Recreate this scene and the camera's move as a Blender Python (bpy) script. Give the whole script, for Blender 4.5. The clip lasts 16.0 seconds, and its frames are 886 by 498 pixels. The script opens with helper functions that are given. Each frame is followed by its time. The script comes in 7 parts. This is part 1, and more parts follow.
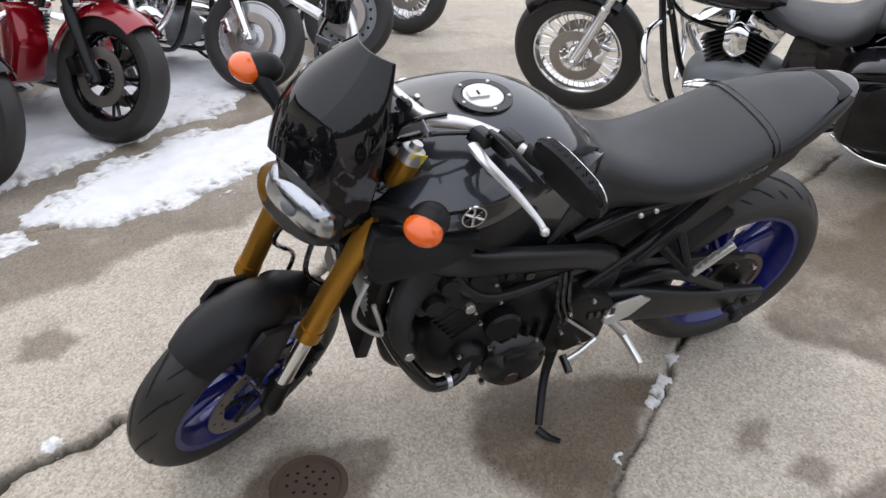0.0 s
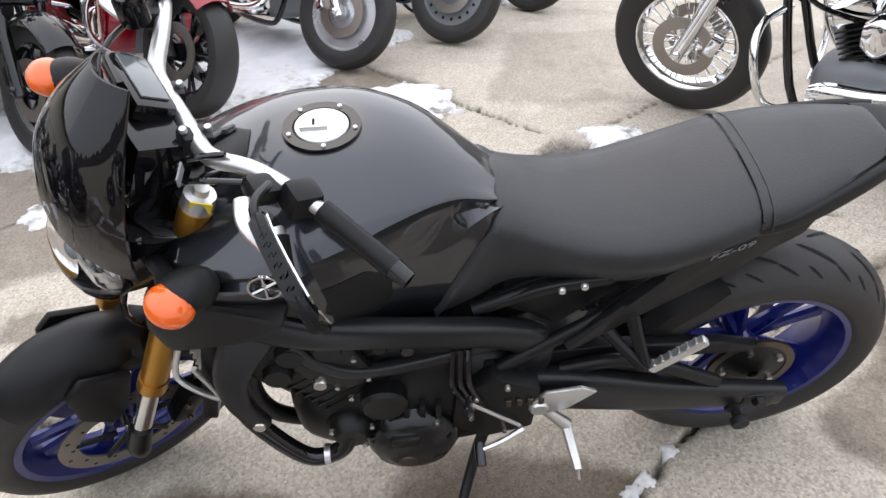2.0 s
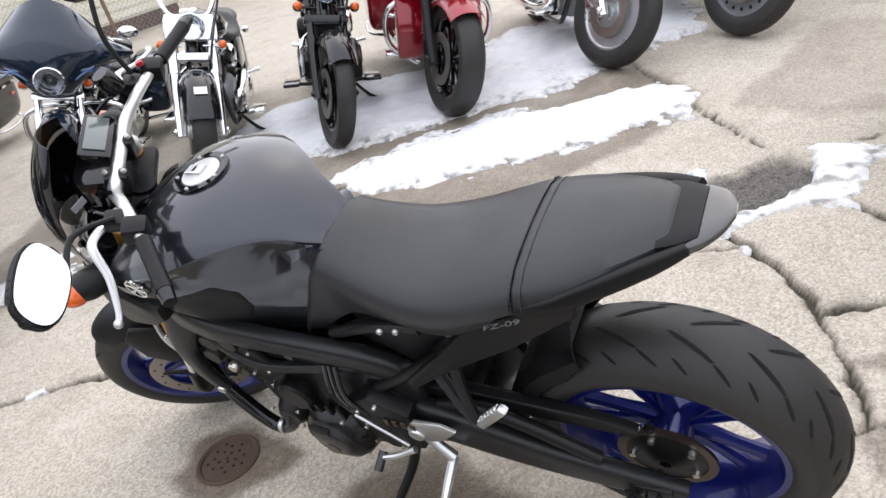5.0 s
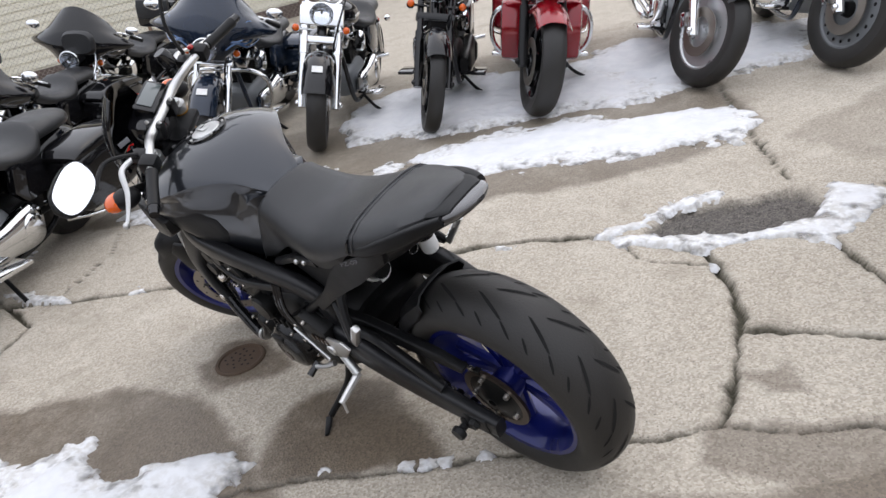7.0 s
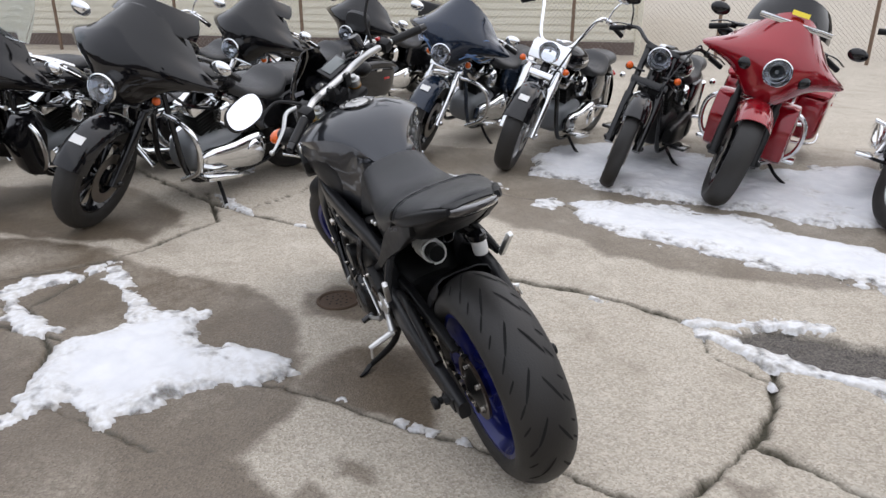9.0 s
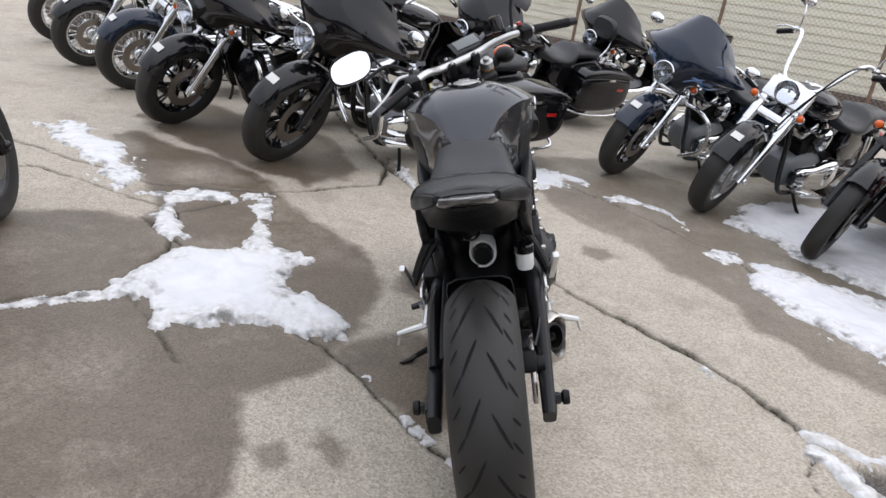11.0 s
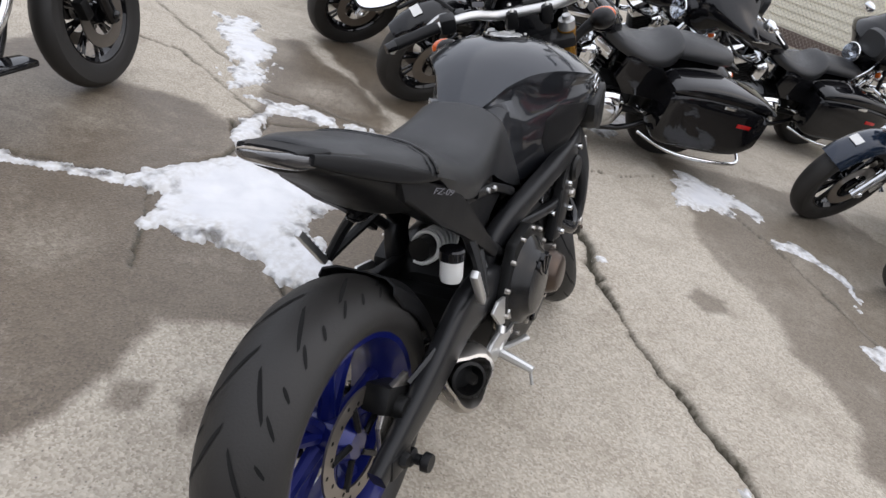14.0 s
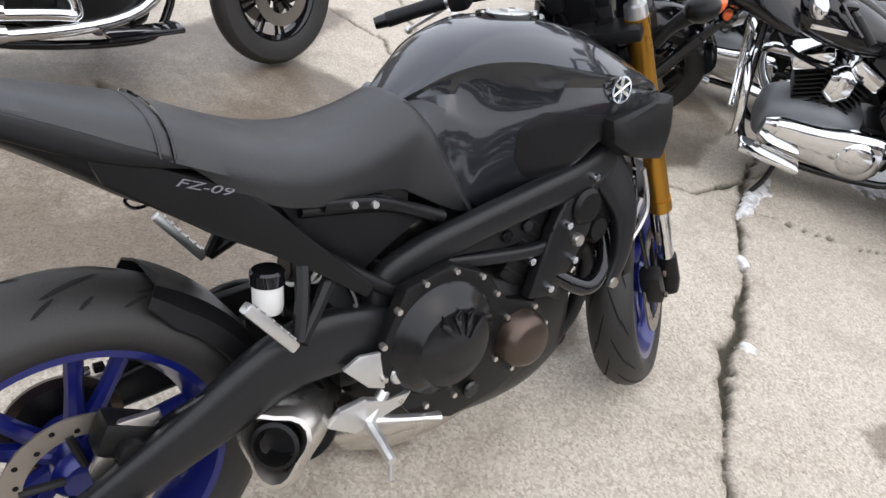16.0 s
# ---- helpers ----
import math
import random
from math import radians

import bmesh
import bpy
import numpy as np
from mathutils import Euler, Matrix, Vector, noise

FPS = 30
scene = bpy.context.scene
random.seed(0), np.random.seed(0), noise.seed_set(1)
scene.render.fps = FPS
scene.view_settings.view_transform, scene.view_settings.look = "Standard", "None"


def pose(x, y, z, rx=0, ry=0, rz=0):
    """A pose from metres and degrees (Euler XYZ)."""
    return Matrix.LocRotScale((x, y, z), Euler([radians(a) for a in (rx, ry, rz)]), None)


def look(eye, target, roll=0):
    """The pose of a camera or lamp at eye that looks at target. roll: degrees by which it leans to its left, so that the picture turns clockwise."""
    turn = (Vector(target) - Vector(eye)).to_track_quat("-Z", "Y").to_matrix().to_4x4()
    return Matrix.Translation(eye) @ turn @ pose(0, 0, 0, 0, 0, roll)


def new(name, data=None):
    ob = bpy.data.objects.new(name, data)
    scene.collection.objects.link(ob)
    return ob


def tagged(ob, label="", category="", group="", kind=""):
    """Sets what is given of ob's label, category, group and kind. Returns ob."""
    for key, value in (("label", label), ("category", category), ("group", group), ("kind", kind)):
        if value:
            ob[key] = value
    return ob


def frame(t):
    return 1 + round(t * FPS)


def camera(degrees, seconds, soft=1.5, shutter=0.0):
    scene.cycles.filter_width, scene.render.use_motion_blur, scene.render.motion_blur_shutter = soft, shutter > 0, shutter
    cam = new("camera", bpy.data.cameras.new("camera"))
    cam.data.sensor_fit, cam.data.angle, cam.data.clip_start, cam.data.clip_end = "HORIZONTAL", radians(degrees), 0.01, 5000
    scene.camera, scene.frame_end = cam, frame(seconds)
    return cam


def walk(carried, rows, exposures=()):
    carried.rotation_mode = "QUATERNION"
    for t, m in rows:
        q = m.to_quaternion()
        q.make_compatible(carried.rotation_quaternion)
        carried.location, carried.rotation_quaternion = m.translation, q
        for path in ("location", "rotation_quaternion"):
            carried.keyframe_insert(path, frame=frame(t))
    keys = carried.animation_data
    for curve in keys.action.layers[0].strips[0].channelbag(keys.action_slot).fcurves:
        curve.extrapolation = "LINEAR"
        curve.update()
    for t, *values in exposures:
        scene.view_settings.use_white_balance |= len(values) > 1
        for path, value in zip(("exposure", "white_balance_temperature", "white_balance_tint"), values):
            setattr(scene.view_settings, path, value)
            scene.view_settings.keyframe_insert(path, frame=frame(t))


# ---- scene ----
cam = camera(64.0, 16.0)
PATH = [
    (0, (1.389, 1.479, 1.447), (0.818, -0.141, 0.422), -0.2),
    (0.5, (1.206, 1.434, 1.433), (0.736, -0.211, 0.396), -1.0),
    (1, (1.028, 1.402, 1.425), (0.773, -0.28, 0.374), -2.1),
    (1.5, (0.895, 1.297, 1.396), (0.765, -0.38, 0.313), -2.5),
    (2, (0.716, 1.24, 1.407), (0.637, -0.439, 0.324), -3.2),
    (2.5, (0.477, 1.243, 1.401), (0.772, -0.437, 0.357), -3.5),
    (3, (0.363, 1.164, 1.379), (0.822, -0.451, 0.292), -4.1),
    (3.2, (0.335, 1.132, 1.383), (0.824, -0.47, 0.291), -4.2),
    (5.3, (-0.455, 1.05, 1.43), (0.68, -0.286, 0.467), -17.1),
    (5.5, (-0.534, 1.016, 1.399), (0.689, -0.212, 0.401), -17.8),
    (6, (-0.702, 0.963, 1.42), (0.658, -0.07, 0.379), -21.5),
    (6.5, (-0.907, 1.02, 1.411), (0.432, -0.157, 0.505), -19.2),
    (7, (-1.071, 1.034, 1.429), (0.308, -0.111, 0.542), -13.8),
    (7.5, (-1.193, 0.927, 1.413), (0.326, -0.083, 0.593), -12.8),
    (8, (-1.312, 0.824, 1.402), (0.332, 0.049, 0.568), -9.9),
    (8.5, (-1.485, 0.842, 1.398), (0.229, 0.124, 0.657), -6.2),
    (9, (-1.608, 0.839, 1.407), (0.121, 0.146, 0.679), 0.2),
    (9.5, (-1.584, 0.67, 1.385), (0.237, 0.188, 0.714), 1.1),
    (10, (-1.537, 0.486, 1.348), (0.317, 0.216, 0.647), 5.9),
    (10.2, (-1.562, 0.444, 1.348), (0.296, 0.244, 0.635), 6.7),
    (12.3, (-1.448, -0.044, 1.361), (0.392, 0.05, 0.583), 11.2),
    (12.5, (-1.396, -0.042, 1.375), (0.442, 0.051, 0.59), 12.6),
    (13, (-1.261, -0.166, 1.361), (0.563, 0.0, 0.56), 14.7),
    (13.5, (-1.106, -0.363, 1.357), (0.669, -0.023, 0.499), 16.7),
    (14, (-0.955, -0.41, 1.346), (0.716, 0.132, 0.391), 17.5),
    (14.5, (-0.748, -0.508, 1.37), (0.814, 0.183, 0.328), 17.1),
    (15, (-0.554, -0.69, 1.381), (0.913, 0.216, 0.367), 16.3),
    (15.5, (-0.381, -0.792, 1.366), (0.917, 0.314, 0.323), 14.2),
    (16, (-0.129, -0.827, 1.353), (1.016, 0.371, 0.233), 14.7),
]
walk(cam, [(t, look(eye, target, roll)) for t, eye, target, roll in PATH], [(0.0, 0.06), (1.0, 0.22), (1.5, 0.34), (2.0, 0.46), (2.5, 0.54), (3.2, 0.6), (5.5, 0.32), (6.5, 0.1), (7.0, 0.03), (8.0, -0.05), (9.0, -0.07), (10.0, -0.03), (13.0, -0.13), (14.5, -0.1), (15.0, 0.03), (15.5, 0.15), (16.0, 0.38)])

world = bpy.data.worlds.new("sky")
world.use_nodes = True
scene.world = world
wn = world.node_tree.nodes
sky = wn.new("ShaderNodeTexSky")
sky.sky_type, sky.sun_disc = "NISHITA", False
sky.sun_elevation, sky.sun_rotation = radians(49), radians(170)
sky.air_density, sky.dust_density = 1.0, 6.0
# overcast: the sky is three times brighter overhead than at the horizon
geo = wn.new("ShaderNodeTexCoord")
sepw = wn.new("ShaderNodeSeparateXYZ")
world.node_tree.links.new(geo.outputs["Generated"], sepw.inputs[0])
cloud = wn.new("ShaderNodeMix")
cloud.data_type = "RGBA"
cloud.inputs[6].default_value = (7.0, 7.25, 8.0, 1)
cloud.inputs[7].default_value = (12.6, 13.0, 14.6, 1)
world.node_tree.links.new(sepw.outputs[2], cloud.inputs[0])
soft_sky = wn.new("ShaderNodeMix")
soft_sky.data_type = "RGBA"
soft_sky.inputs[0].default_value = 0.85
world.node_tree.links.new(sky.outputs[0], soft_sky.inputs[6])
world.node_tree.links.new(cloud.outputs[2], soft_sky.inputs[7])
world.node_tree.links.new(soft_sky.outputs[2], wn["Background"].inputs[0])
wn["Background"].inputs[1].default_value = 0.131
sun = new("sun", bpy.data.lights.new("sun", "SUN"))
sun.data.energy, sun.data.angle, sun.data.color = 0.9, radians(165), (1.0, 0.97, 0.92)
sun.matrix_world = look((1, -6, 7), (0, 0, 0))


# ---- materials ----
def mat(name, color, rough=0.5, metal=0.0, coat=0.0, bump=0.0, scale=60.0, vary=0.15, spec=0.5, trans=0.0, rvar=0.12, ior=1.45, tone=None):
    m = bpy.data.materials.new(name)
    m.use_nodes = True
    nt = m.node_tree
    b = nt.nodes["Principled BSDF"]
    b.inputs["Base Color"].default_value = (*color, 1)
    b.inputs["Roughness"].default_value = rough
    b.inputs["Metallic"].default_value = metal
    b.inputs["Coat Weight"].default_value = coat
    b.inputs["Coat Roughness"].default_value = 0.04
    b.inputs["Specular IOR Level"].default_value = spec
    b.inputs["Transmission Weight"].default_value = trans
    b.inputs["IOR"].default_value = ior
    co = nt.nodes.new("ShaderNodeTexCoord")
    big = nt.nodes.new("ShaderNodeTexNoise")
    big.inputs["Scale"].default_value, big.inputs["Detail"].default_value = scale * 0.12, 6
    fine = nt.nodes.new("ShaderNodeTexNoise")
    fine.inputs["Scale"].default_value, fine.inputs["Detail"].default_value = scale * 4, 3
    for n in (big, fine):
        nt.links.new(co.outputs["Object"], n.inputs["Vector"])
    if vary:
        ramp = nt.nodes.new("ShaderNodeMix")
        ramp.data_type = "RGBA"
        ramp.inputs[6].default_value = tuple(c * (1 - vary) for c in color) + (1,)
        ramp.inputs[7].default_value = (*(tone or tuple(min(1, c * (1 + vary)) for c in color)), 1)
        nt.links.new(big.outputs["Fac"], ramp.inputs[0])
        nt.links.new(ramp.outputs[2], b.inputs["Base Color"])
    if rvar:
        rr = nt.nodes.new("ShaderNodeMapRange")
        rr.inputs["From Min"].default_value, rr.inputs["From Max"].default_value = 0.3, 0.7
        rr.inputs["To Min"].default_value, rr.inputs["To Max"].default_value = max(0.02, rough - rvar * rough), min(1, rough + rvar * 2 * rough)
        nt.links.new(big.outputs["Fac"], rr.inputs["Value"])
        nt.links.new(rr.outputs[0], b.inputs["Roughness"])
    if bump:
        bp = nt.nodes.new("ShaderNodeBump")
        bp.inputs["Strength"].default_value, bp.inputs["Distance"].default_value = bump, 0.002
        nt.links.new(fine.outputs["Fac"], bp.inputs["Height"])
        nt.links.new(bp.outputs[0], b.inputs["Normal"])
    return m


PAINT = mat("metallic_grey_black_paint", (0.026, 0.029, 0.035), 0.34, 0.85, 1.0, 0.05, 30, 0.15, spec=0.2)
VINYL = mat("seat_vinyl", (0.016, 0.0168, 0.0185), 0.40, bump=0.3, scale=90, vary=0.2, spec=0.6)
MATT = mat("matt_dark_plastic", (0.0065, 0.0066, 0.0072), 0.4, bump=0.12, scale=120, vary=0.2, spec=0.28)
SATIN = mat("satin_black_metal", (0.008, 0.008, 0.0085), 0.33, bump=0.1, scale=80, vary=0.25, spec=0.3)
FRAME = mat("satin_frame_paint", (0.0095, 0.0098, 0.011), 0.33, bump=0.1, scale=90, vary=0.25, spec=0.4)
ENGINE = mat("engine_black_paint", (0.006, 0.006, 0.006), 0.35, bump=0.2, scale=60, vary=0.35, spec=0.28)
CASE = mat("polished_engine_paint", (0.006, 0.006, 0.0065), 0.2, bump=0.05, scale=60, vary=0.2, spec=0.45)
GLOSSB = mat("gloss_black", (0.005, 0.005, 0.006), 0.15, coat=1.0, vary=0.1, spec=0.0)
RUBBER = mat("tyre_rubber", (0.016, 0.0155, 0.015), 0.5, bump=0.3, scale=50, vary=0.3, tone=(0.03, 0.028, 0.026), spec=0.5)
# near-black that paints in the shade of grooves, drilled holes and the key slot
RECESS_SHADE = mat("recess_shade_black", (0.004, 0.004, 0.004), 0.9, vary=0)
BLUE = mat("blue_rim_paint", (0.004, 0.009, 0.125), 0.3, 0.3, 0.5, vary=0.25)
GOLD = mat("gold_anodised", (0.42, 0.21, 0.03), 0.3, 0.85, vary=0.15)
ALU = mat("cast_aluminium", (0.62, 0.62, 0.61), 0.32, 0.9, bump=0.1, vary=0.12)
CHROME = mat("chrome", (0.78, 0.79, 0.8), 0.07, 1.0, vary=0.06, rvar=0.3)
STEEL = mat("brushed_steel", (0.55, 0.52, 0.48), 0.26, 0.95, bump=0.1, vary=0.2)
BRONZE = mat("bronze_cover", (0.09, 0.068, 0.055), 0.28, 0.8, vary=0.15)
DISC = mat("brake_disc", (0.3, 0.27, 0.24), 0.35, 0.9, vary=0.25)
ORANGE = mat("amber_lens", (0.72, 0.11, 0.006), 0.14, coat=0.7, vary=0.1)
REDLENS = mat("red_lens", (0.4, 0.01, 0.01), 0.15, coat=0.8, vary=0.1)
SMOKE = mat("smoked_screen", (0.004, 0.004, 0.005), 0.06, coat=1.0, vary=0.1, spec=0.0)
CLEAR = mat("lamp_glass", (0.95, 0.97, 1.0), 0.03, trans=1.0, vary=0, ior=1.12)
REFLECT = mat("lamp_reflector", (0.5, 0.51, 0.53), 0.14, 1.0, vary=0.1)
MIRROR = mat("mirror_glass", (0.92, 0.93, 0.95), 0.01, 1.0, vary=0, rvar=0)
LCD = mat("display_panel", (0.10, 0.115, 0.115), 0.12, coat=1.0, vary=0.08)
YELLOW = mat("yellow_sticker", (0.75, 0.6, 0.04), 0.45, vary=0.05)
WHITE = mat("white_plastic", (0.72, 0.72, 0.7), 0.4, vary=0.05)
PRINT = mat("grey_print", (0.17, 0.17, 0.185), 0.4, vary=0.0)
RED = mat("candy_red_paint", (0.26, 0.001, 0.008), 0.2, 0.3, 1.0, vary=0.2, scale=30)
NAVY = mat("dark_blue_paint", (0.01, 0.018, 0.035), 0.18, 0.2, 1.0, vary=0.25, scale=30, spec=0.1)
FLAME = mat("blue_flame_paint", (0.03, 0.09, 0.22), 0.2, 0.2, 1.0, vary=0.2)
SILVERP = mat("silver_paint", (0.55, 0.56, 0.57), 0.28, 0.7, 0.4, vary=0.1)
GREYD = mat("dull_grey_alloy", (0.2, 0.21, 0.22), 0.5, 0.6, vary=0.2)
WSHIELD = mat("windscreen", (0.85, 0.9, 0.92), 0.02, trans=0.97, vary=0)


# ---- mesh helpers ----
def part(name, bm, material, parent, label="", smooth=True, m=None, mats=None, sharp=0.65):
    if m is not None:
        bm.transform(m)
    bmesh.ops.recalc_face_normals(bm, faces=bm.faces)
    me = bpy.data.meshes.new(name)
    for f in bm.faces:
        f.smooth = smooth
    if smooth:
        for e in bm.edges:
            if len(e.link_faces) == 2 and e.calc_face_angle(0) > sharp:
                e.smooth = False
    bm.to_mesh(me)
    bm.free()
    for k in mats or [material]:
        me.materials.append(k)
    ob = new(name, me)
    ob.parent = parent
    return tagged(ob, label) if label else ob


def thing(name, m, label, category, group="", kind=""):
    ob = new(name)
    ob.empty_display_size = 0.1
    ob.matrix_world = m
    return tagged(ob, label, category, group, kind)


def smooth_path(pts, n=6):
    pts = [Vector(p) for p in pts]
    if len(pts) < 3:
        return pts
    out = []
    for i in range(len(pts) - 1):
        p0, p1, p2, p3 = pts[max(i - 1, 0)], pts[i], pts[i + 1], pts[min(i + 2, len(pts) - 1)]
        for k in range(n):
            t = k / n
            out.append(0.5 * ((2 * p1) + (p2 - p0) * t + (2 * p0 - 5 * p1 + 4 * p2 - p3) * t * t + (3 * p1 - p0 - 3 * p2 + p3) * t ** 3))
    return out + [pts[-1]]


def skin(bm, rings, caps=True, loop=True):
    vs = [[bm.verts.new(p) for p in r] for r in rings]
    for a, b in zip(vs, vs[1:]):
        n = len(a)
        for i in range(n if loop else n - 1):
            j = (i + 1) % n
            bm.faces.new((a[i], a[j], b[j], b[i]))
    if caps and loop:
        bm.faces.new(vs[0][::-1])
        bm.faces.new(vs[-1])
    return bm


def tube(pts, r, segs=10, n=6, bm=None, flat=1.0, smooth=True):
    """A swept tube; r is one radius or one for each point; flat squeezes it along its second axis."""
    bm = bm or bmesh.new()
    path = smooth_path(pts, n) if smooth else [Vector(p) for p in pts]
    rs = [r] * len(path) if not isinstance(r, (list, tuple)) else [float(np.interp(i / (len(path) - 1) * (len(r) - 1), range(len(r)), r)) for i in range(len(path))]
    d = (path[1] - path[0]).normalized()
    side = d.cross(Vector((0, 0, 1)))
    if side.length < 0.1:
        side = d.cross(Vector((0, 1, 0)))
    side.normalize()
    rings = []
    for i, p in enumerate(path):
        d = (path[min(i + 1, len(path) - 1)] - path[max(i - 1, 0)]).normalized()
        side = (side - d * side.dot(d)).normalized()
        up = side.cross(d)
        rings.append([p + rs[i] * (math.cos(a) * side + flat * math.sin(a) * up) for a in (2 * math.pi * k / segs for k in range(segs))])
    return skin(bm, rings)


def lathe(profile, axis="Y", centre=(0, 0, 0), segs=48, bm=None, closed=False):
    """Turns (radius, along) pairs about an axis."""
    bm = bm or bmesh.new()
    c = Vector(centre)
    rings = []
    for r, h in profile:
        ring = []
        for k in range(segs):
            a = 2 * math.pi * k / segs
            u, v = r * math.cos(a), r * math.sin(a)
            ring.append(c + Vector({"Y": (u, h, v), "X": (h, u, v), "Z": (u, v, h)}[axis]))
        rings.append(ring)
    if closed:
        return skin(bm, rings + [rings[0]], caps=False)
    return skin(bm, rings)


def rod(a, b, r, segs=10, bm=None, r2=None):
    return tube([a, b], [r, r if r2 is None else r2], segs, bm=bm, smooth=False)


def box(c, size, bm=None, bevel=0.0, m=None):
    b = bmesh.new()
    bmesh.ops.create_cube(b, size=1)
    bmesh.ops.scale(b, vec=size, verts=b.verts)
    if bevel:
        bmesh.ops.bevel(b, geom=b.edges[:], offset=bevel, segments=2, affect="EDGES", profile=0.6)
    if m is not None:
        b.transform(m)
    bmesh.ops.translate(b, vec=c, verts=b.verts)
    return merge(bm, b)


def merge(bm, b):
    if bm is None:
        return b
    me = bpy.data.meshes.new("tmp")
    b.to_mesh(me)
    b.free()
    bm.from_mesh(me)
    bpy.data.meshes.remove(me)
    return bm


def plate(outline, y0, y1, bevel=0.004, bm=None, plane="XZ"):
    """A plate of that outline, between y0 and y1."""
    b = bmesh.new()
    def put(p, h):
        return {"XZ": (p[0], h, p[1]), "YZ": (h, p[0], p[1]), "XY": (p[0], p[1], h)}[plane]
    lo = [b.verts.new(put(p, y0)) for p in outline]
    hi = [b.verts.new(put(p, y1)) for p in outline]
    b.faces.new(lo[::-1])
    b.faces.new(hi)
    for i in range(len(lo)):
        j = (i + 1) % len(lo)
        b.faces.new((lo[i], lo[j], hi[j], hi[i]))
    if bevel:
        bmesh.ops.bevel(b, geom=[e for e in b.edges if len(e.link_faces) == 2], offset=bevel, segments=2, affect="EDGES", profile=0.6)
    return merge(bm, b)


def ball(c, r, segs=16, bm=None, m=None):
    b = bmesh.new()
    bmesh.ops.create_uvsphere(b, u_segments=segs, v_segments=max(6, segs // 2), radius=1)
    bmesh.ops.scale(b, vec=(r, r, r) if isinstance(r, (int, float)) else r, verts=b.verts)
    if m is not None:
        b.transform(m)
    bmesh.ops.translate(b, vec=c, verts=b.verts)
    return merge(bm, b)


def loft(sections, n=28, ends=True, bm=None, power=2.4, refine=4):
    """A body lofted along x through sections (x, half width, z bottom, z top, z of the widest line), smoothed between them."""
    sec = smooth_sections(sections, refine)
    rings = []
    for x, w, zb, zt, zm in sec:
        ring = []
        for k in range(n):
            a = 2 * math.pi * k / n
            c, s = math.cos(a), math.sin(a)
            y = w * math.copysign(abs(c) ** (2 / power), c)
            z = zm + (zt - zm if s > 0 else zm - zb) * math.copysign(abs(s) ** (2 / power), s)
            ring.append((x, y, z))
        rings.append(ring)
    return skin(bm or bmesh.new(), rings, caps=ends)


def smooth_sections(sections, n):
    a = np.array(sections, float)
    out = []
    for i in range(len(a) - 1):
        p0, p1, p2, p3 = a[max(i - 1, 0)], a[i], a[i + 1], a[min(i + 2, len(a) - 1)]
        for k in range(n):
            t = k / n
            out.append(0.5 * (2 * p1 + (p2 - p0) * t + (2 * p0 - 5 * p1 + 4 * p2 - p3) * t * t + (3 * p1 - p0 - 3 * p2 + p3) * t ** 3))
    return out + [a[-1]]


def bolts(name, places, r, h, material, parent, axis="Y", m=None):
    for p in places:
        part(name, lathe([(r * 0.4, h), (r * 0.85, h), (r, h * 0.6), (r, 0)], axis, p, 10), material, parent, m=m)


def tyre_bm(r, w, centre, rim_r, crown=None, segs=72):
    """A tyre of outer radius r and width w; crown is the tread's radius across."""
    crown = crown or w * 0.56
    prof = []
    edge = math.asin(min(1, w * 0.49 / crown))
    for k in range(17):
        a = -edge + 2 * edge * k / 16
        prof.append((r - crown + crown * math.cos(a), crown * math.sin(a)))
    x1 = prof[-1]
    side = [(x1[0] - (x1[0] - rim_r) * 0.35, w * 0.5), (rim_r + (x1[0] - rim_r) * 0.3, w * 0.47), (rim_r, w * 0.40)]
    prof = [(a, -b) for a, b in side[::-1]] + prof + side
    prof += [(rim_r - 0.004, w * 0.36), (rim_r - 0.004, -w * 0.36)]
    return lathe(prof, "Y", centre, segs, closed=True)


# ---- ground: broken concrete yard ----
def to_line(px, py, line):
    best = np.full(px.shape, 1e3)
    for (ax, ay), (bx, by) in zip(line, line[1:]):
        dx, dy = bx - ax, by - ay
        t = np.clip(((px - ax) * dx + (py - ay) * dy) / (dx * dx + dy * dy + 1e-9), 0, 1)
        best = np.minimum(best, np.hypot(px - ax - t * dx, py - ay - t * dy))
    return best


def to_area(px, py, pts):
    """Signed distance to a closed outline, positive inside."""
    inside = np.zeros(px.shape, bool)
    for (ax, ay), (bx, by) in zip(pts, pts[1:] + pts[:1]):
        cut = ((ay > py) != (by > py)) & (px < (bx - ax) * (py - ay) / (by - ay + 1e-12) + ax)
        inside ^= cut
    d = to_line(px, py, pts + pts[:1])
    return np.where(inside, d, -d)


def field(px, py, scale, seed, octaves=4):
    """Smooth noise of about -1 to 1 on arrays."""
    rng = np.random.RandomState(seed)
    out, amp, total = np.zeros(px.shape), 1.0, 0.0
    for o in range(octaves):
        g = rng.rand(64, 64)
        u, v = px * scale + rng.rand() * 50, py * scale + rng.rand() * 50
        i, j = np.floor(u).astype(int), np.floor(v).astype(int)
        fu, fv = u - i, v - j
        fu, fv = fu * fu * (3 - 2 * fu), fv * fv * (3 - 2 * fv)
        i, j, i1, j1 = i % 64, j % 64, (i + 1) % 64, (j + 1) % 64
        n = (g[i, j] * (1 - fu) + g[i1, j] * fu) * (1 - fv) + (g[i, j1] * (1 - fu) + g[i1, j1] * fu) * fv
        out += amp * (2 * n - 1)
        total += amp
        amp *= 0.55
        scale *= 2.1
    return out / total * 1.6


